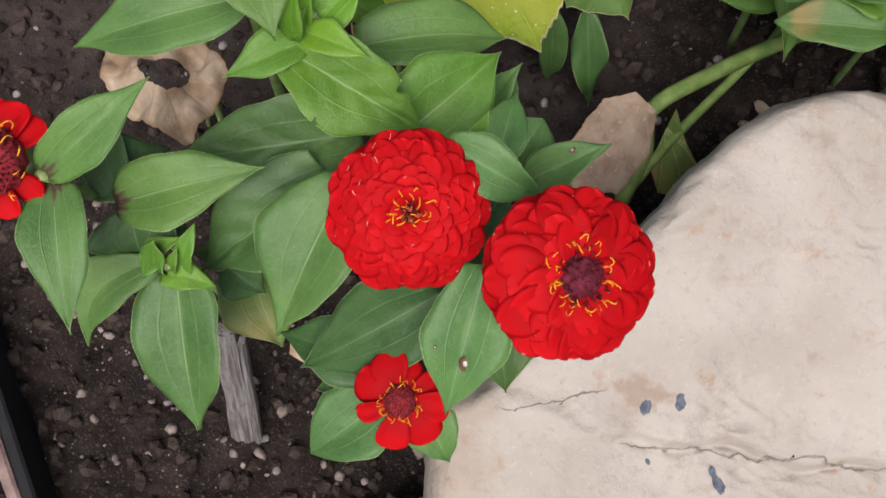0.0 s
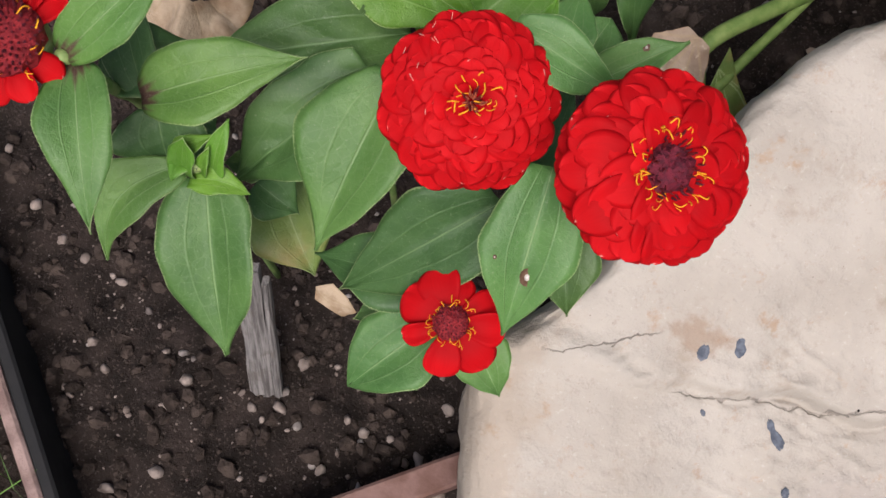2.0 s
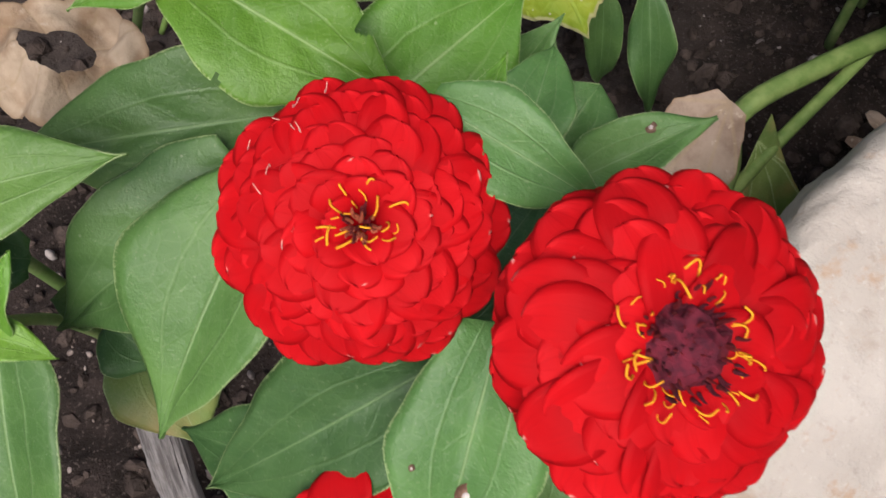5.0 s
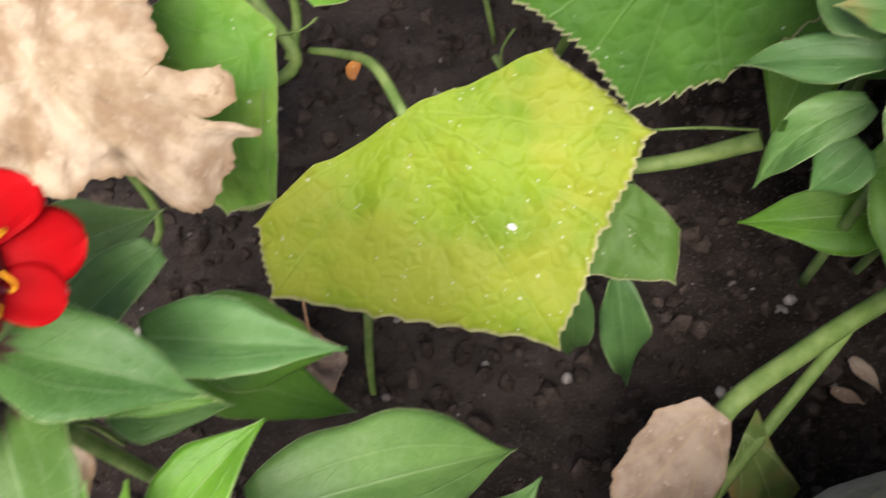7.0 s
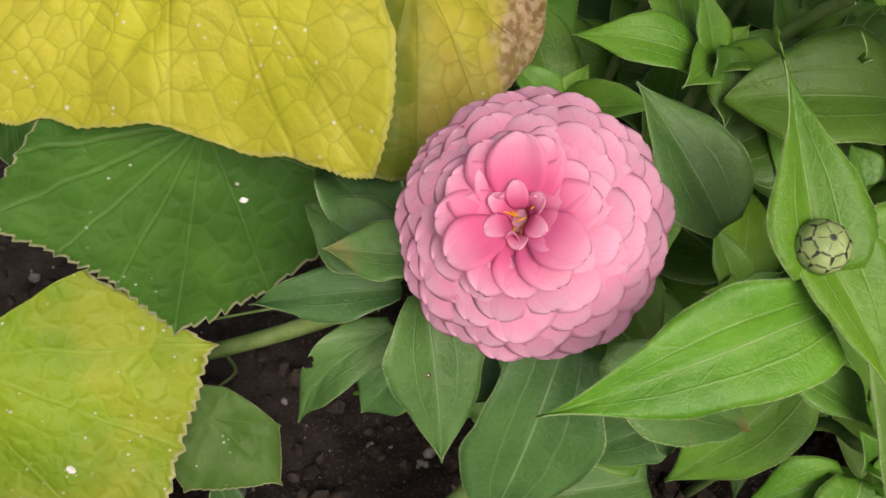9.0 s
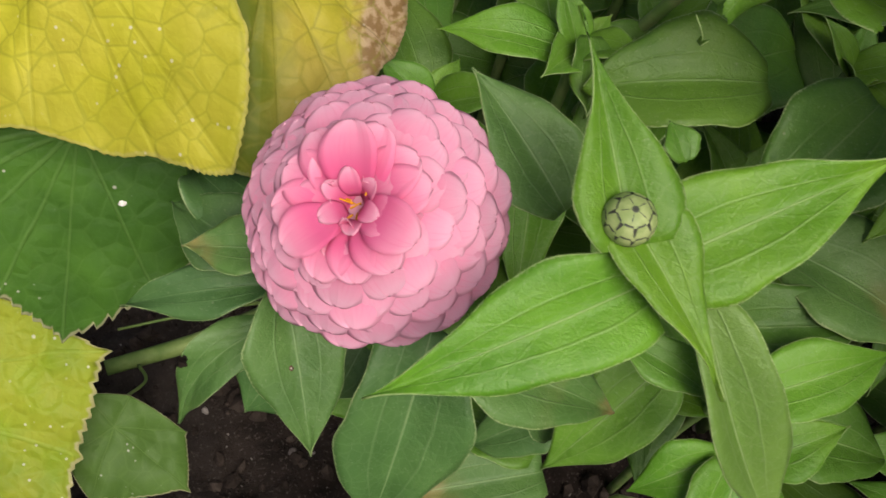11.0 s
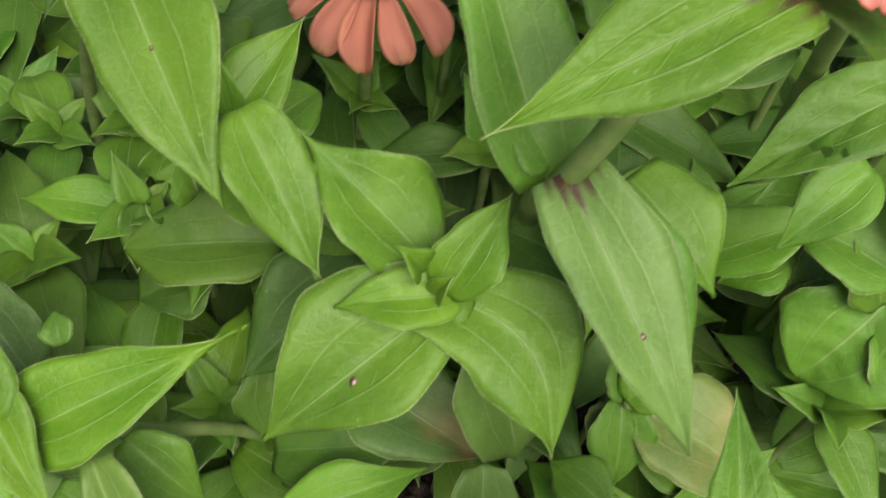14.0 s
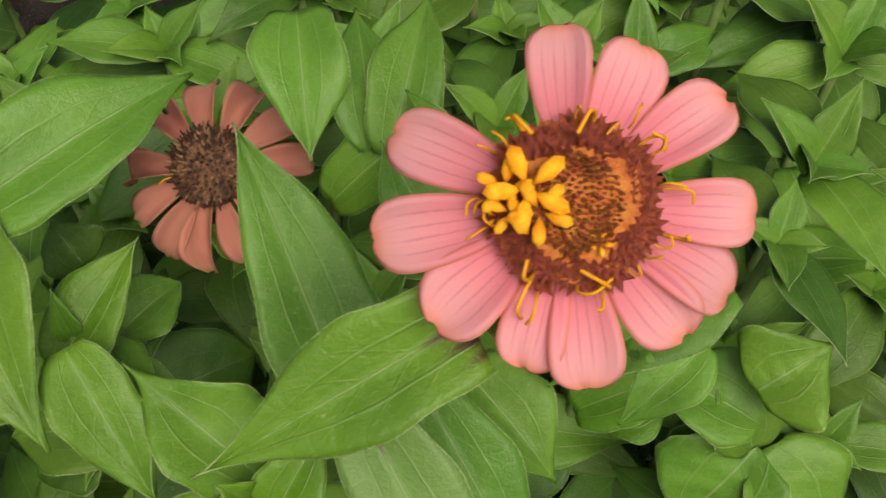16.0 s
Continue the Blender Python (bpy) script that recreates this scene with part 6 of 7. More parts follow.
leaf(mid_a, (0.3237, 0.2103, 0.2862), (0.3161, 0.2186, 0.3026), 0.0128, "young", fold=0.5)
leaf(mid_a, (0.3258, 0.2099, 0.2868), (0.3274, 0.1931, 0.2952), 0.0106, "young", fold=0.5)
leaf(mid_a, (0.3488, 0.2208, 0.2631), (0.3993, 0.2047, 0.2489), 0.0331, "sunny", point=0.7)
leaf(mid_a, (0.3244, 0.2554, 0.2612), (0.3872, 0.2542, 0.2765), 0.0403, "sunny", widest=0.5)
leaf(mid_a, (0.3406, 0.2675, 0.2814), (0.3268, 0.2790, 0.2569), 0.0336, "sunny", point=0.7)
leaf(mid_a, (0.3571, 0.2809, 0.2975), (0.4085, 0.2363, 0.2924), 0.0459, "tipped", point=0.7, widest=0.55)
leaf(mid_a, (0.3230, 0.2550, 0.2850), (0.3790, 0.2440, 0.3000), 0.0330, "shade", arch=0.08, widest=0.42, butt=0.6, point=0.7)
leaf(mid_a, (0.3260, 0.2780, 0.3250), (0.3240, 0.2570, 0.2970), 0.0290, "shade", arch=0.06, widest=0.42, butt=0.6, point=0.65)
leaf(mid_a, (0.2982, 0.2097, 0.1739), (0.3333, 0.1934, 0.1763), 0.0321, "aged", point=0.7)
leaf(mid_a, (0.3612, 0.2034, 0.1858), (0.3668, 0.1765, 0.1830), 0.0238, "aged")
leaf(mid_a, (0.2677, 0.2337, 0.2135), (0.2349, 0.2657, 0.1976), 0.0284, "sunny")

star_a = thing("zinnia", (0.4292, 0.2920, 0.0000), "tall zinnia shoot with broad curling leaves", "flower", "zinnias in the bed")
stem(star_a, [(0.4354, 0.2965, -0.0100), (0.4264, 0.2926, 0.2696), (0.3850, 0.2456, 0.4395)], 0.0034)
leaf(star_a, (0.3887, 0.2435, 0.4452), (0.3238, 0.2178, 0.4057), 0.0454, "sunny", halves=(0.74, 1.12), arch=0.08, roll=8, widest=0.46, wave=0.07, holes=((0.52, -0.15, 0.0022),))
leaf(star_a, (0.3779, 0.2454, 0.4412), (0.4093, 0.1951, 0.4178), 0.0391, "sunny", arch=0.1, sway=-0.22, roll=-10, widest=0.45, butt=0.6)
leaf(star_a, (0.3860, 0.2367, 0.4518), (0.3497, 0.2406, 0.4473), 0.0200, "young", fold=0.35, arch=0.08)
leaf(star_a, (0.3818, 0.2373, 0.4531), (0.4031, 0.2574, 0.4715), 0.0205, "young", fold=0.4)
leaf(star_a, (0.3748, 0.2425, 0.4581), (0.3682, 0.2440, 0.4731), 0.0107, "young", fold=0.5)
leaf(star_a, (0.3790, 0.2367, 0.4546), (0.3831, 0.2349, 0.4694), 0.0077, "young", fold=0.5)
leaf(star_a, (0.3792, 0.2522, 0.4471), (0.3450, 0.2880, 0.4710), 0.0350, "sunny", arch=0.04, widest=0.36, wave=0.1, point=1.3)
leaf(star_a, (0.4044, 0.2521, 0.3813), (0.4200, 0.2270, 0.3120), 0.0440, "pale", arch=0.06, widest=0.45, butt=0.5)
leaf(star_a, (0.3292, 0.2951, 0.4729), (0.3471, 0.2519, 0.4440), 0.0267, "sunny", arch=0.06, wave=0.08)
leaf(star_a, (0.3225, 0.3060, 0.4276), (0.3630, 0.2745, 0.4152), 0.0312, "sunny", point=0.7, bites=((0.4, 0.9, 0.006), (0.6, 0.8, 0.005), (0.8, -0.6, 0.005)))
leaf(star_a, (0.3068, 0.3227, 0.4177), (0.2961, 0.3073, 0.3952), 0.0213, "sunny", wave=0.3, bites=((0.6, 0.5, 0.006), (0.8, -0.6, 0.005)))

tall_a = thing("zinnia", (0.5010, 0.3195, 0.0000), "tall zinnia stem with long drooping leaves and purple nodes", "flower", "zinnias in the bed")
stem(tall_a, [(0.4355, 0.2891, -0.0100), (0.4220, 0.2802, 0.3783), (0.4116, 0.2587, 0.4650), (0.4141, 0.2470, 0.4961), (0.4290, 0.2326, 0.5806), (0.4530, 0.2298, 0.6109)], 0.0042)
leaf(tall_a, (0.4121, 0.2475, 0.4958), (0.4372, 0.1788, 0.4576), 0.0300, "pale_flushed", arch=0.06, roll=-8, widest=0.40, butt=0.7, halves=(1.0, 0.9), holes=((0.55, 0.15, 0.0014),))
leaf(tall_a, (0.4107, 0.2539, 0.4882), (0.4012, 0.2689, 0.4983), 0.0177, "sunny")
leaf(tall_a, (0.4098, 0.2510, 0.4852), (0.3922, 0.3215, 0.5337), 0.0385, "sunny", arch=0.04, fold=0.3, widest=0.36, butt=0.6, halves=(0.78, 1.0))
leaf(tall_a, (0.4486, 0.2746, 0.4450), (0.4711, 0.2359, 0.4293), 0.0335, "sunny", butt=0.6)
leaf(tall_a, (0.4330, 0.2650, 0.4560), (0.4560, 0.2050, 0.4150), 0.0300, "sunny", arch=0.08, widest=0.42, butt=0.6)
leaf(tall_a, (0.4104, 0.2722, 0.4238), (0.4470, 0.2468, 0.4161), 0.0294, "sunny", point=0.7)

coral_a = thing("zinnia", (0.5677, 0.3547, 0.0000), "coral-pink zinnia with eleven separate petals round a rusty disk", "flower", "zinnias in the bed")
coral = single_head(coral_a, (0.4498, 0.2290, 0.6154), (-0.128, -0.485, 0.865), 0.0323, "coral", (83, 55, 23, -13, -39, -59, -94, -116, -149, 180, 147), DISK_RUST, 0.0142, 0.35, 0.0, 26, 0, 460, ("rust", "rust", "rust", "coral"), lengths=(0.95, 0.93, 1.02, 0.99, 0.98, 0.91, 0.97, 0.87, 0.94, 1.07, 1.02), widths=(0.0114, 0.0124, 0.0121, 0.0118, 0.0124, 0.0132, 0.0130, 0.0120, 0.0142, 0.0132, 0.0124), stars=1, label="coral flower with yellow florets")
floret(coral, (0.4412, 0.2281, 0.6241), (-0.128, -0.485, 0.865), 0.0074, 0.0)
floret(coral, (0.4381, 0.2302, 0.6219), (-0.128, -0.485, 0.865), 0.0052, 0.7)
floret(coral, (0.4423, 0.2246, 0.6225), (-0.128, -0.485, 0.865), 0.0056, 1.4)
floret(coral, (0.4384, 0.2268, 0.6202), (-0.128, -0.485, 0.865), 0.0044, 2.1)
floret(coral, (0.4556, 0.2417, 0.6201), (-0.128, -0.485, 0.865), 0.0020, 2.8)
floret(coral, (0.4611, 0.2318, 0.6190), (-0.128, -0.485, 0.865), 0.0024, 3.5)
floret(coral, (0.4513, 0.2194, 0.6179), (-0.128, -0.485, 0.865), 0.0022, 4.2)
floret(coral, (0.4467, 0.2196, 0.6150), (-0.128, -0.485, 0.865), 0.0018, 4.9)
floret(coral, (0.4369, 0.2287, 0.6162), (-0.128, -0.485, 0.865), 0.0020, 5.6)
stem(coral_a, [(0.5488, 0.3334, -0.0100), (0.5329, 0.3167, 0.3589), (0.4686, 0.2486, 0.5594), (0.4518, 0.2325, 0.6061)], 0.0036)
leaf(coral_a, (0.4325, 0.2248, 0.5884), (0.3759, 0.2147, 0.5629), 0.0240, "sunny_flushed", arch=0.03, roll=12, fold=0.42, widest=0.26, butt=0.85, point=1.12)
leaf(coral_a, (0.4371, 0.2287, 0.5815), (0.4596, 0.2154, 0.5727), 0.0134, "sunny")
leaf(coral_a, (0.5230, 0.2640, 0.4970), (0.4700, 0.2560, 0.4640), 0.0265, "sunny", arch=0.05, fold=0.4, butt=0.6, bites=((0.52, -0.55, 0.0022), (0.56, -0.25, 0.0018), (0.46, -0.75, 0.0016)))
leaf(coral_a, (0.5290, 0.2650, 0.4480), (0.4980, 0.2520, 0.4250), 0.0230, "sunny", arch=0.08)

spent_a = thing("zinnia", (0.3835, 0.4220, 0.0000), "spent zinnia with faded brown-coral petals", "flower", "zinnias in the bed")
single_head(spent_a, (0.3789, 0.3565, 0.4669), (-0.115, -0.394, 0.912), 0.0370, "faded", (88, 57, 26, -4, 169, 197, 227, 251, 277, 303, 121), DISK_BROWN, 0.0145, 0.34, 0.30, 1, 0, 190, ("brown", "brown", "chaff"), label="spent flower with a dark brown chaffy disk")
stem(spent_a, [(0.3794, 0.4042, -0.0100), (0.3807, 0.3938, 0.3345), (0.3790, 0.3589, 0.4538)], 0.0034)
leaf(spent_a, (0.3028, 0.3328, 0.4924), (0.3801, 0.3702, 0.4996), 0.0378, "sunny", arch=0.08, roll=-8, widest=0.45)
leaf(spent_a, (0.4164, 0.3846, 0.5044), (0.4117, 0.3360, 0.4879), 0.0302, "sunny", wave=0.06, widest=0.4, butt=0.6)
leaf(spent_a, (0.4459, 0.2918, 0.4857), (0.4336, 0.3310, 0.4998), 0.0260, "sunny")
leaf(spent_a, (0.4163, 0.3304, 0.4712), (0.4514, 0.3409, 0.4923), 0.0240, "young", arch=0.1)
leaf(spent_a, (0.4320, 0.3363, 0.4877), (0.4362, 0.3877, 0.4983), 0.0223, "sunny")
leaf(spent_a, (0.4369, 0.3328, 0.4881), (0.4608, 0.3854, 0.5020), 0.0260, "sunny")
bud_head(spent_a, (0.4532, 0.3387, 0.4975), (0.1, 0.1, 1.0), 0.0035, "small yellow-green bud")
leaf(spent_a, (0.4574, 0.3209, 0.4947), (0.4442, 0.3433, 0.5073), 0.0106, "young", fold=0.5)

side_a = thing("zinnia", (0.2212, 0.4670, 0.0000), "zinnia with an opening pink-tipped bud over long drooping leaves", "flower", "zinnias in the bed")
side_bud = bud_head(side_a, (0.2987, 0.3459, 0.5068), (0, 0, 1), 0.0066, "round green bud opening with pink petal tips")
bud_tip(side_bud, (0.2987, 0.3459, 0.5068), (0, 0, 1), 0.0066)
stem(side_a, [(0.2408, 0.4402, -0.0100), (0.2583, 0.4146, 0.3198), (0.2966, 0.3454, 0.4940)], 0.0034)
leaf(side_a, (0.2973, 0.3449, 0.4960), (0.3218, 0.2651, 0.4684), 0.0405, "sunny_flushed", arch=0.05, roll=-8, widest=0.38, butt=0.65, halves=(1.0, 0.86), holes=((0.42, 0.12, 0.001),))
leaf(side_a, (0.2997, 0.3395, 0.4984), (0.3129, 0.3793, 0.5260), 0.0286, "sunny", widest=0.4, butt=0.6)
leaf(side_a, (0.2896, 0.3454, 0.4928), (0.2476, 0.3413, 0.4816), 0.0344, "sunny")

small_a = thing("zinnia", (0.2896, 0.4177, 0.0000), "small bright zinnia shoot among larger leaves", "flower", "zinnias in the bed")
stem(small_a, [(0.2892, 0.3840, -0.0100), (0.3030, 0.3576, 0.3155), (0.3217, 0.3173, 0.4306)], 0.0028)
leaf(small_a, (0.3203, 0.3034, 0.4455), (0.3527, 0.3347, 0.4650), 0.0260, "young", arch=0.05, fold=0.3)
leaf(small_a, (0.3266, 0.3162, 0.4311), (0.3459, 0.2518, 0.4438), 0.0278, "sunny", wave=0.1, sway=-0.08)
leaf(small_a, (0.3343, 0.3284, 0.4143), (0.3568, 0.3459, 0.4111), 0.0254, "sunny", point=0.7)
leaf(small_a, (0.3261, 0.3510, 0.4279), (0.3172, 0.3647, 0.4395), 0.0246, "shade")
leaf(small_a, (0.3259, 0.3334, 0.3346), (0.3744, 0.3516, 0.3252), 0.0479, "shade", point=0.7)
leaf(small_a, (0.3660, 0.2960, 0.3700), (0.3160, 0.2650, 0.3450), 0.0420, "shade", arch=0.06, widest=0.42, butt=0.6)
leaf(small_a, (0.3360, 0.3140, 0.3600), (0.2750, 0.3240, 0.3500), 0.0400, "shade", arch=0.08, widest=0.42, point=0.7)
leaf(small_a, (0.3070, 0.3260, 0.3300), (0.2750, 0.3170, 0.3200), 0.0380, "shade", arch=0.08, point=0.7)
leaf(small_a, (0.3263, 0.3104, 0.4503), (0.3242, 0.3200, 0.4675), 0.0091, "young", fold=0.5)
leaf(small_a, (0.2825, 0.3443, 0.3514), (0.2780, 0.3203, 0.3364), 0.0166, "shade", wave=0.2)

magenta_a = thing("zinnia", (0.5185, 0.1961, 0.0000), "vivid magenta zinnia with broad overlapping petals", "flower", "zinnias in the bed")
single_head(magenta_a, (0.4045, 0.1176, 0.4478), (-0.126, -0.445, 0.887), 0.0400, "magenta", (8, 42, 76, 108, 140, 172, 208, 244, 280, 314, 345), DISK_RUST, 0.0120, 0.92, 0.02, 16, 0, 110, ("rust", "red"), label="vivid magenta flower")
stem(magenta_a, [(0.5027, 0.1596, -0.0100), (0.4759, 0.1476, 0.3026), (0.4116, 0.1212, 0.4344)], 0.0036)
leaf(magenta_a, (0.4520, 0.1439, 0.4209), (0.4631, 0.2013, 0.4406), 0.0215, "young", arch=0.03, fold=0.4)
leaf(magenta_a, (0.4424, 0.1916, 0.3284), (0.4241, 0.2274, 0.3101), 0.0241, "sunny", wave=0.08, holes=((0.55, 0.1, 0.0016),))
leaf(magenta_a, (0.4560, 0.1799, 0.3172), (0.4314, 0.2181, 0.3098), 0.0242, "sunny")
leaf(magenta_a, (0.4021, 0.2201, 0.3375), (0.3960, 0.1794, 0.2793), 0.0358, "pale", arch=0.08, widest=0.45)
leaf(magenta_a, (0.4438, 0.1962, 0.3407), (0.4284, 0.2199, 0.3318), 0.0222, "sunny")
leaf(magenta_a, (0.4235, 0.1878, 0.3463), (0.4318, 0.1540, 0.3298), 0.0326, "sunny")

low_a = thing("zinnia", (0.5091, 0.2510, 0.0000), "low leafy zinnia with brown-spotted leaves", "flower", "zinnias in the bed")
stem(low_a, [(0.5172, 0.2562, -0.0100), (0.5030, 0.2526, 0.2453), (0.4611, 0.2326, 0.3461)], 0.0030)
leaf(low_a, (0.4603, 0.2338, 0.3462), (0.4864, 0.2452, 0.3532), 0.0237, "young")
leaf(low_a, (0.4633, 0.2354, 0.3418), (0.4604, 0.2547, 0.3505), 0.0196, "sunny")
leaf(low_a, (0.4604, 0.2371, 0.3416), (0.4557, 0.2111, 0.3133), 0.0265, "sunny")
leaf(low_a, (0.4676, 0.2357, 0.3320), (0.5108, 0.2081, 0.3143), 0.0451, "aged", point=0.6)
leaf(low_a, (0.4506, 0.2391, 0.3295), (0.4673, 0.2209, 0.2959), 0.0207, "aged")
leaf(low_a, (0.4975, 0.2785, 0.3718), (0.5423, 0.2778, 0.3933), 0.0286, "young", wave=0.06)
leaf(low_a, (0.5320, 0.2735, 0.3706), (0.5079, 0.2747, 0.3549), 0.0229, "young")

low_b = thing("zinnia", (0.5935, 0.2570, 0.0000), "leafy zinnia with rounded basal leaves", "flower", "zinnias in the bed")
stem(low_b, [(0.6562, 0.2839, 0.1605), (0.5739, 0.2555, 0.3532), (0.5638, 0.2770, 0.4065)], 0.0028, material=PURPLE)
leaf(low_b, (0.5678, 0.2493, 0.3612), (0.5348, 0.2465, 0.3254), 0.0469, "sunny", point=0.55, butt=0.6)
leaf(low_b, (0.5678, 0.2493, 0.3612), (0.5867, 0.2168, 0.3276), 0.0510, "sunny", point=0.55, butt=0.6)
leaf(low_b, (0.5615, 0.2489, 0.3703), (0.5518, 0.2803, 0.3952), 0.0331, "sunny")
leaf(low_b, (0.5543, 0.2576, 0.4115), (0.5813, 0.2637, 0.4268), 0.0408, "sunny")
leaf(low_b, (0.5597, 0.2517, 0.3908), (0.5299, 0.2848, 0.3827), 0.0373, "sunny")
leaf(low_b, (0.5638, 0.2494, 0.3707), (0.5373, 0.2379, 0.3343), 0.0551, "sunny", point=0.55, butt=0.6)


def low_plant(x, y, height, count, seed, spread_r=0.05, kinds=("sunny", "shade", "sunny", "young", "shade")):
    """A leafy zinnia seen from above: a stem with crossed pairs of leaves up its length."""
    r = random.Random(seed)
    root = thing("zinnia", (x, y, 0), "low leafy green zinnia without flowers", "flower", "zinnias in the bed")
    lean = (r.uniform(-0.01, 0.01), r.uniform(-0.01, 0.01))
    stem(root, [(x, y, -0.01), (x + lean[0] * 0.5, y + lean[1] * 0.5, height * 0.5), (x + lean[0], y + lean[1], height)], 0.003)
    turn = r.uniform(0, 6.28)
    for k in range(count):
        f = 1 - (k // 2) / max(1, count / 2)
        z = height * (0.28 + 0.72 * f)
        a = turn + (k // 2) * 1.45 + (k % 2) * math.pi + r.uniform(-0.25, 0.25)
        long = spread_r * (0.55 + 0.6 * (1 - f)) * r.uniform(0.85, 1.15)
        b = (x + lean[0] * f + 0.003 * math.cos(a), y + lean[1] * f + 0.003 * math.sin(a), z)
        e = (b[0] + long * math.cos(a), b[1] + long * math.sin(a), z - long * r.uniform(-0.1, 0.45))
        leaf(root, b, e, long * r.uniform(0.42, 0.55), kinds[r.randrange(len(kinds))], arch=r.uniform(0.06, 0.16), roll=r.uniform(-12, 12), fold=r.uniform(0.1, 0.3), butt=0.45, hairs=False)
    top = (x + lean[0], y + lean[1], height)
    for k in range(4):
        a = turn + 0.8 + k * 1.57 + r.uniform(-0.2, 0.2)
        long = spread_r * r.uniform(0.24, 0.40)
        leaf(root, top, (top[0] + long * 0.8 * math.cos(a), top[1] + long * 0.8 * math.sin(a), height + long * r.uniform(0.3, 0.8)), long * 0.5, "sunny", arch=0.08, fold=0.4, hairs=False)
    return root

low_plant(0.237, 0.347, 0.31, 6, 100, 0.105)
low_plant(0.279, 0.352, 0.34, 7, 101, 0.090)
low_plant(0.326, 0.354, 0.33, 7, 102, 0.090)
low_plant(0.268, 0.400, 0.33, 7, 103, 0.105)
low_plant(0.320, 0.405, 0.36, 7, 104, 0.090)
low_plant(0.372, 0.396, 0.34, 7, 105, 0.090)
low_plant(0.419, 0.411, 0.37, 7, 106, 0.105)
low_plant(0.465, 0.396, 0.40, 7, 107, 0.090)
low_plant(0.518, 0.397, 0.38, 7, 108, 0.090)
low_plant(0.567, 0.366, 0.39, 7, 109, 0.105)
low_plant(0.363, 0.446, 0.35, 7, 110, 0.090)
low_plant(0.439, 0.460, 0.38, 7, 111, 0.090)
low_plant(0.521, 0.470, 0.37, 7, 112, 0.105)
low_plant(0.359, 0.303, 0.29, 7, 113, 0.090)
low_plant(0.306, 0.292, 0.27, 7, 114, 0.090)
low_plant(0.420, 0.306, 0.33, 7, 115, 0.105)
low_plant(0.467, 0.310, 0.36, 7, 116, 0.090)
low_plant(0.519, 0.312, 0.35, 7, 117, 0.090)
low_plant(0.568, 0.300, 0.35, 7, 118, 0.105)
low_plant(0.381, 0.342, 0.33, 7, 119, 0.090)
low_plant(0.429, 0.358, 0.35, 7, 120, 0.090)
low_plant(0.487, 0.354, 0.37, 7, 121, 0.105)
low_plant(0.550, 0.225, 0.32, 7, 122, 0.090)
low_plant(0.513, 0.215, 0.29, 7, 123, 0.090)
low_plant(0.464, 0.193, 0.27, 7, 124, 0.105)
low_plant(0.250, 0.322, 0.25, 7, 125, 0.090)
low_plant(0.597, 0.249, 0.35, 7, 126, 0.090)
low_plant(0.580, 0.428, 0.38, 7, 127, 0.105)
low_plant(0.293, 0.449, 0.34, 7, 128, 0.090)
low_plant(0.236, 0.415, 0.30, 7, 129, 0.090)
low_plant(0.613, 0.351, 0.41, 7, 130, 0.105)
low_plant(0.635, 0.294, 0.38, 7, 131, 0.090)
low_plant(0.618, 0.453, 0.41, 7, 132, 0.090)
low_plant(0.569, 0.504, 0.41, 7, 133, 0.105)
low_plant(0.503, 0.530, 0.38, 7, 134, 0.090)
low_plant(0.423, 0.523, 0.37, 7, 135, 0.090)
low_plant(0.354, 0.506, 0.36, 7, 136, 0.105)
low_plant(0.453, 0.423, 0.42, 7, 137, 0.090)
low_plant(0.532, 0.410, 0.43, 7, 138, 0.090)
low_plant(0.387, 0.429, 0.39, 7, 139, 0.105)
low_plant(0.479, 0.379, 0.44, 7, 140, 0.090)
low_plant(0.580, 0.319, 0.42, 7, 141, 0.090)
low_plant(0.656, 0.402, 0.40, 7, 142, 0.105)
low_plant(0.646, 0.218, 0.35, 7, 143, 0.090)
low_plant(0.602, 0.196, 0.30, 7, 144, 0.090)
low_plant(0.451, 0.162, 0.21, 7, 145, 0.105)
low_plant(0.300, 0.500, 0.33, 8, 200, 0.115)
low_plant(0.370, 0.530, 0.33, 8, 201, 0.115)
low_plant(0.440, 0.520, 0.36, 8, 202, 0.115)
low_plant(0.520, 0.500, 0.38, 8, 203, 0.115)
low_plant(0.600, 0.480, 0.38, 8, 204, 0.115)
low_plant(0.670, 0.440, 0.38, 8, 205, 0.115)
low_plant(0.340, 0.600, 0.30, 8, 206, 0.115)
low_plant(0.420, 0.620, 0.32, 8, 207, 0.115)
low_plant(0.500, 0.600, 0.34, 8, 208, 0.115)
low_plant(0.580, 0.570, 0.34, 8, 209, 0.115)
low_plant(0.660, 0.540, 0.34, 8, 210, 0.115)
low_plant(0.730, 0.500, 0.34, 8, 211, 0.115)
low_plant(0.260, 0.560, 0.28, 8, 212, 0.115)
low_plant(0.220, 0.470, 0.26, 8, 213, 0.115)
low_plant(0.700, 0.360, 0.34, 8, 214, 0.115)
low_plant(0.700, 0.280, 0.30, 8, 215, 0.115)
low_plant(0.620, 0.200, 0.26, 8, 216, 0.115)
low_plant(0.560, 0.150, 0.20, 8, 217, 0.115)
low_plant(0.240, 0.700, 0.30, 8, 218, 0.115)
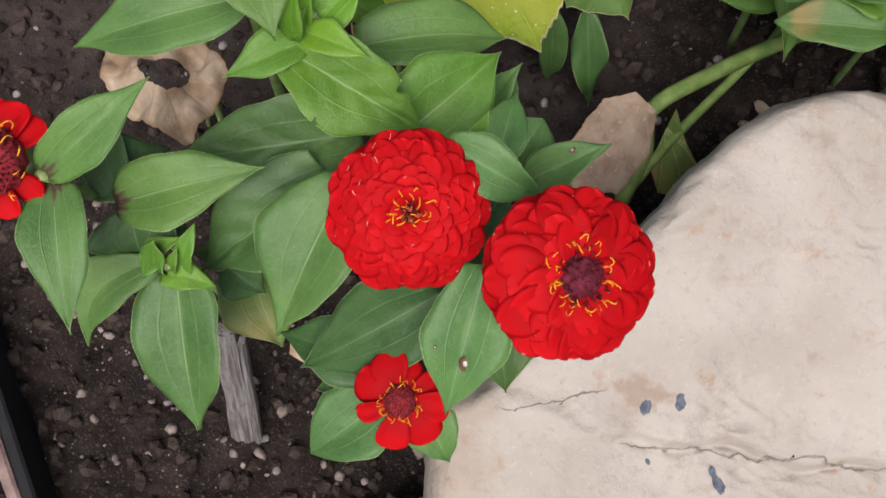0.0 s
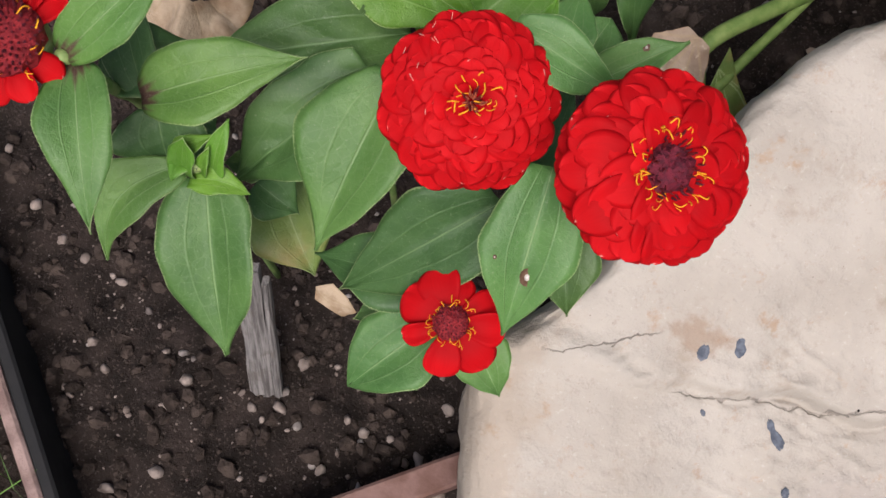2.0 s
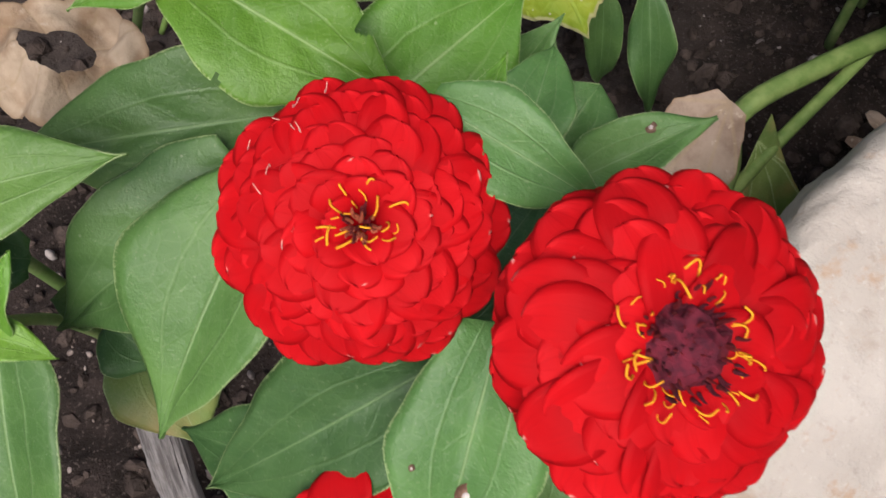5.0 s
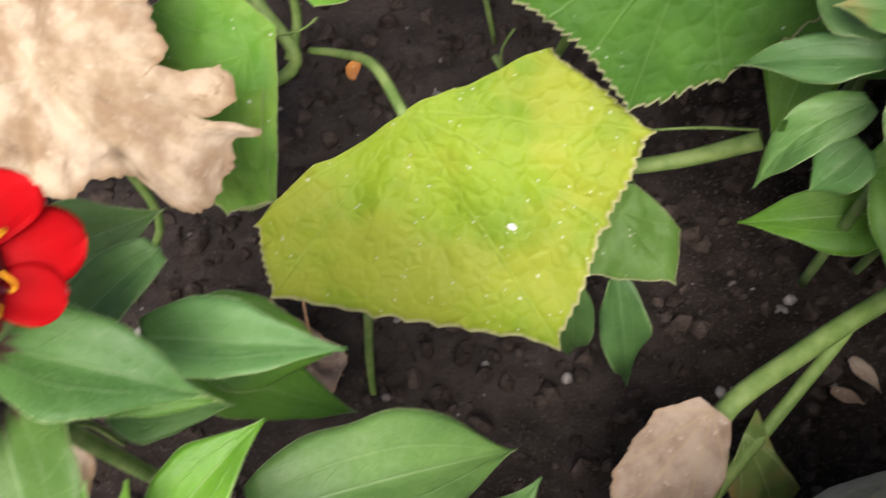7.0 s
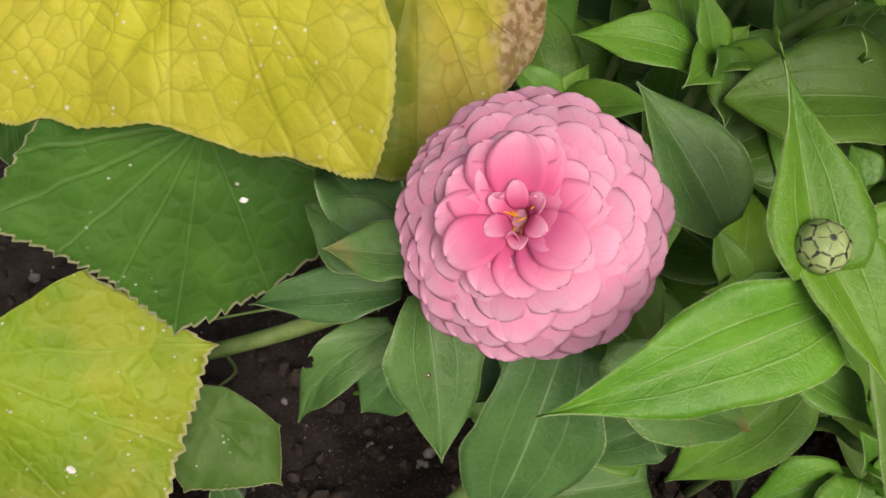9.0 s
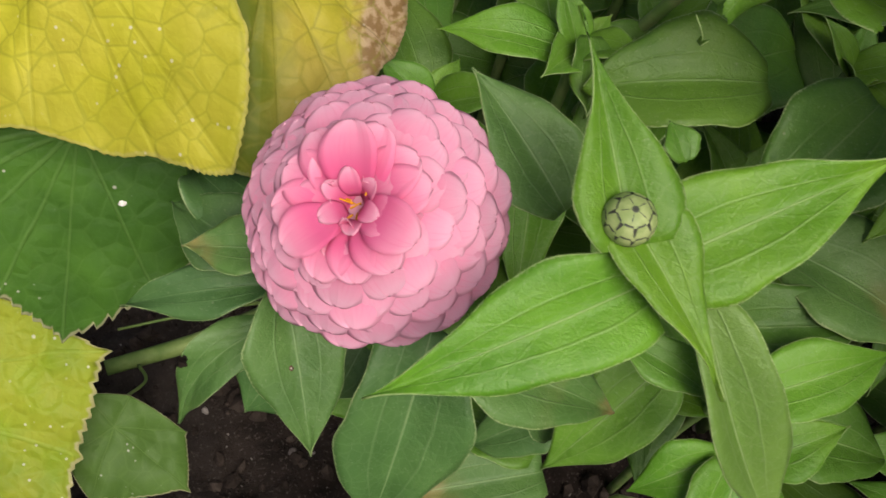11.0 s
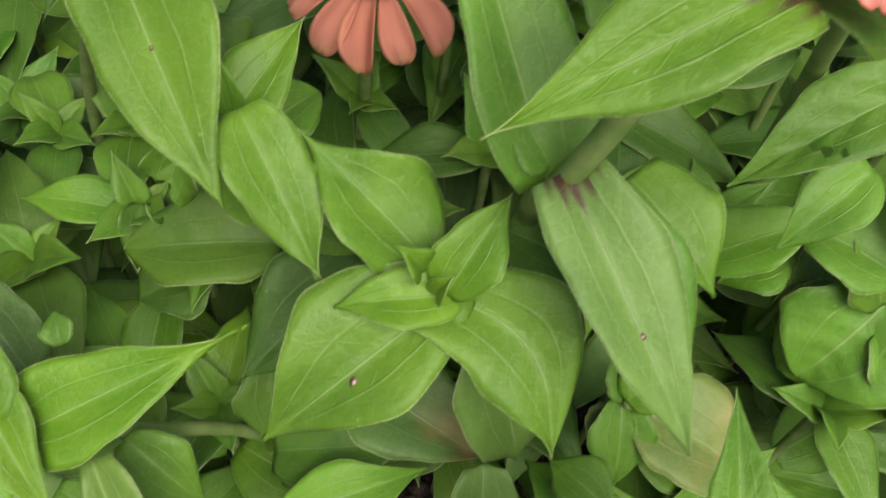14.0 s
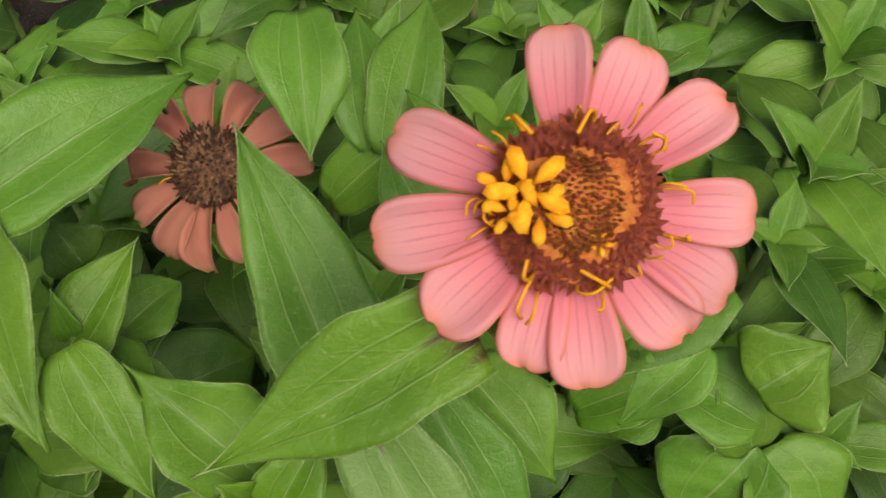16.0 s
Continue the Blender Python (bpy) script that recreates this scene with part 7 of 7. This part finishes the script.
low_plant(0.190, 0.600, 0.26, 8, 219, 0.115)
low_plant(0.310, 0.690, 0.30, 8, 220, 0.115)
low_plant(0.800, 0.560, 0.34, 8, 221, 0.115)
low_plant(0.780, 0.450, 0.32, 8, 222, 0.115)
low_plant(0.700, 0.310, 0.30, 8, 223, 0.115)
low_plant(0.860, 0.500, 0.30, 8, 224, 0.115)
low_plant(0.400, 0.700, 0.30, 8, 225, 0.115)
low_plant(0.500, 0.680, 0.32, 8, 226, 0.115)
low_plant(0.600, 0.660, 0.32, 8, 227, 0.115)
low_plant(0.160, 0.520, 0.22, 8, 228, 0.115)
low_plant(0.720, 0.600, 0.34, 8, 229, 0.115)

edge_a = thing("zinnia", (-0.1820, 0.1965, 0.0000), "leafy zinnia side shoot beside the vine", "flower", "zinnias in the bed")
stem(edge_a, [(-0.1938, 0.1800, -0.0100), (-0.1723, 0.1762, 0.1549), (-0.0767, 0.1542, 0.3295)], 0.0030)
leaf(edge_a, (-0.0735, 0.1530, 0.3399), (-0.0267, 0.1585, 0.3046), 0.0293, "sunny", arch=0.08, widest=0.45)
leaf(edge_a, (-0.0810, 0.1510, 0.3183), (-0.0220, 0.1484, 0.2663), 0.0241, "sunny", arch=0.1)

fallen_a = thing("fallen_petal", (-0.0529, 0.3810, 0.0000), "fallen orange-brown withered petal on the soil", "petal")
leaf(fallen_a, (-0.0819, 0.4156, 0.0524), (-0.0741, 0.4291, 0.0642), 0.0091, "orange", arch=0.15, fold=0.3)

fallen_b = thing("leaf_scrap", (0.1979, 0.2054, 0.0000), "dry tan leaf scrap lying on the soil", "leaf scrap")
leaf(fallen_b, (0.2266, 0.2386, 0.0136), (0.2464, 0.2315, 0.0129), 0.0082, "tan", arch=0.1, wave=0.1)

fallen_c = thing("leaf_scrap", (0.2137, 0.2176, 0.0000), "dry brown leaf scrap on the soil beside a stalk", "leaf scrap")
leaf(fallen_c, (0.2389, 0.2588, 0.0143), (0.2563, 0.2384, 0.0141), 0.0097, "tan", arch=0.15, wave=0.1)
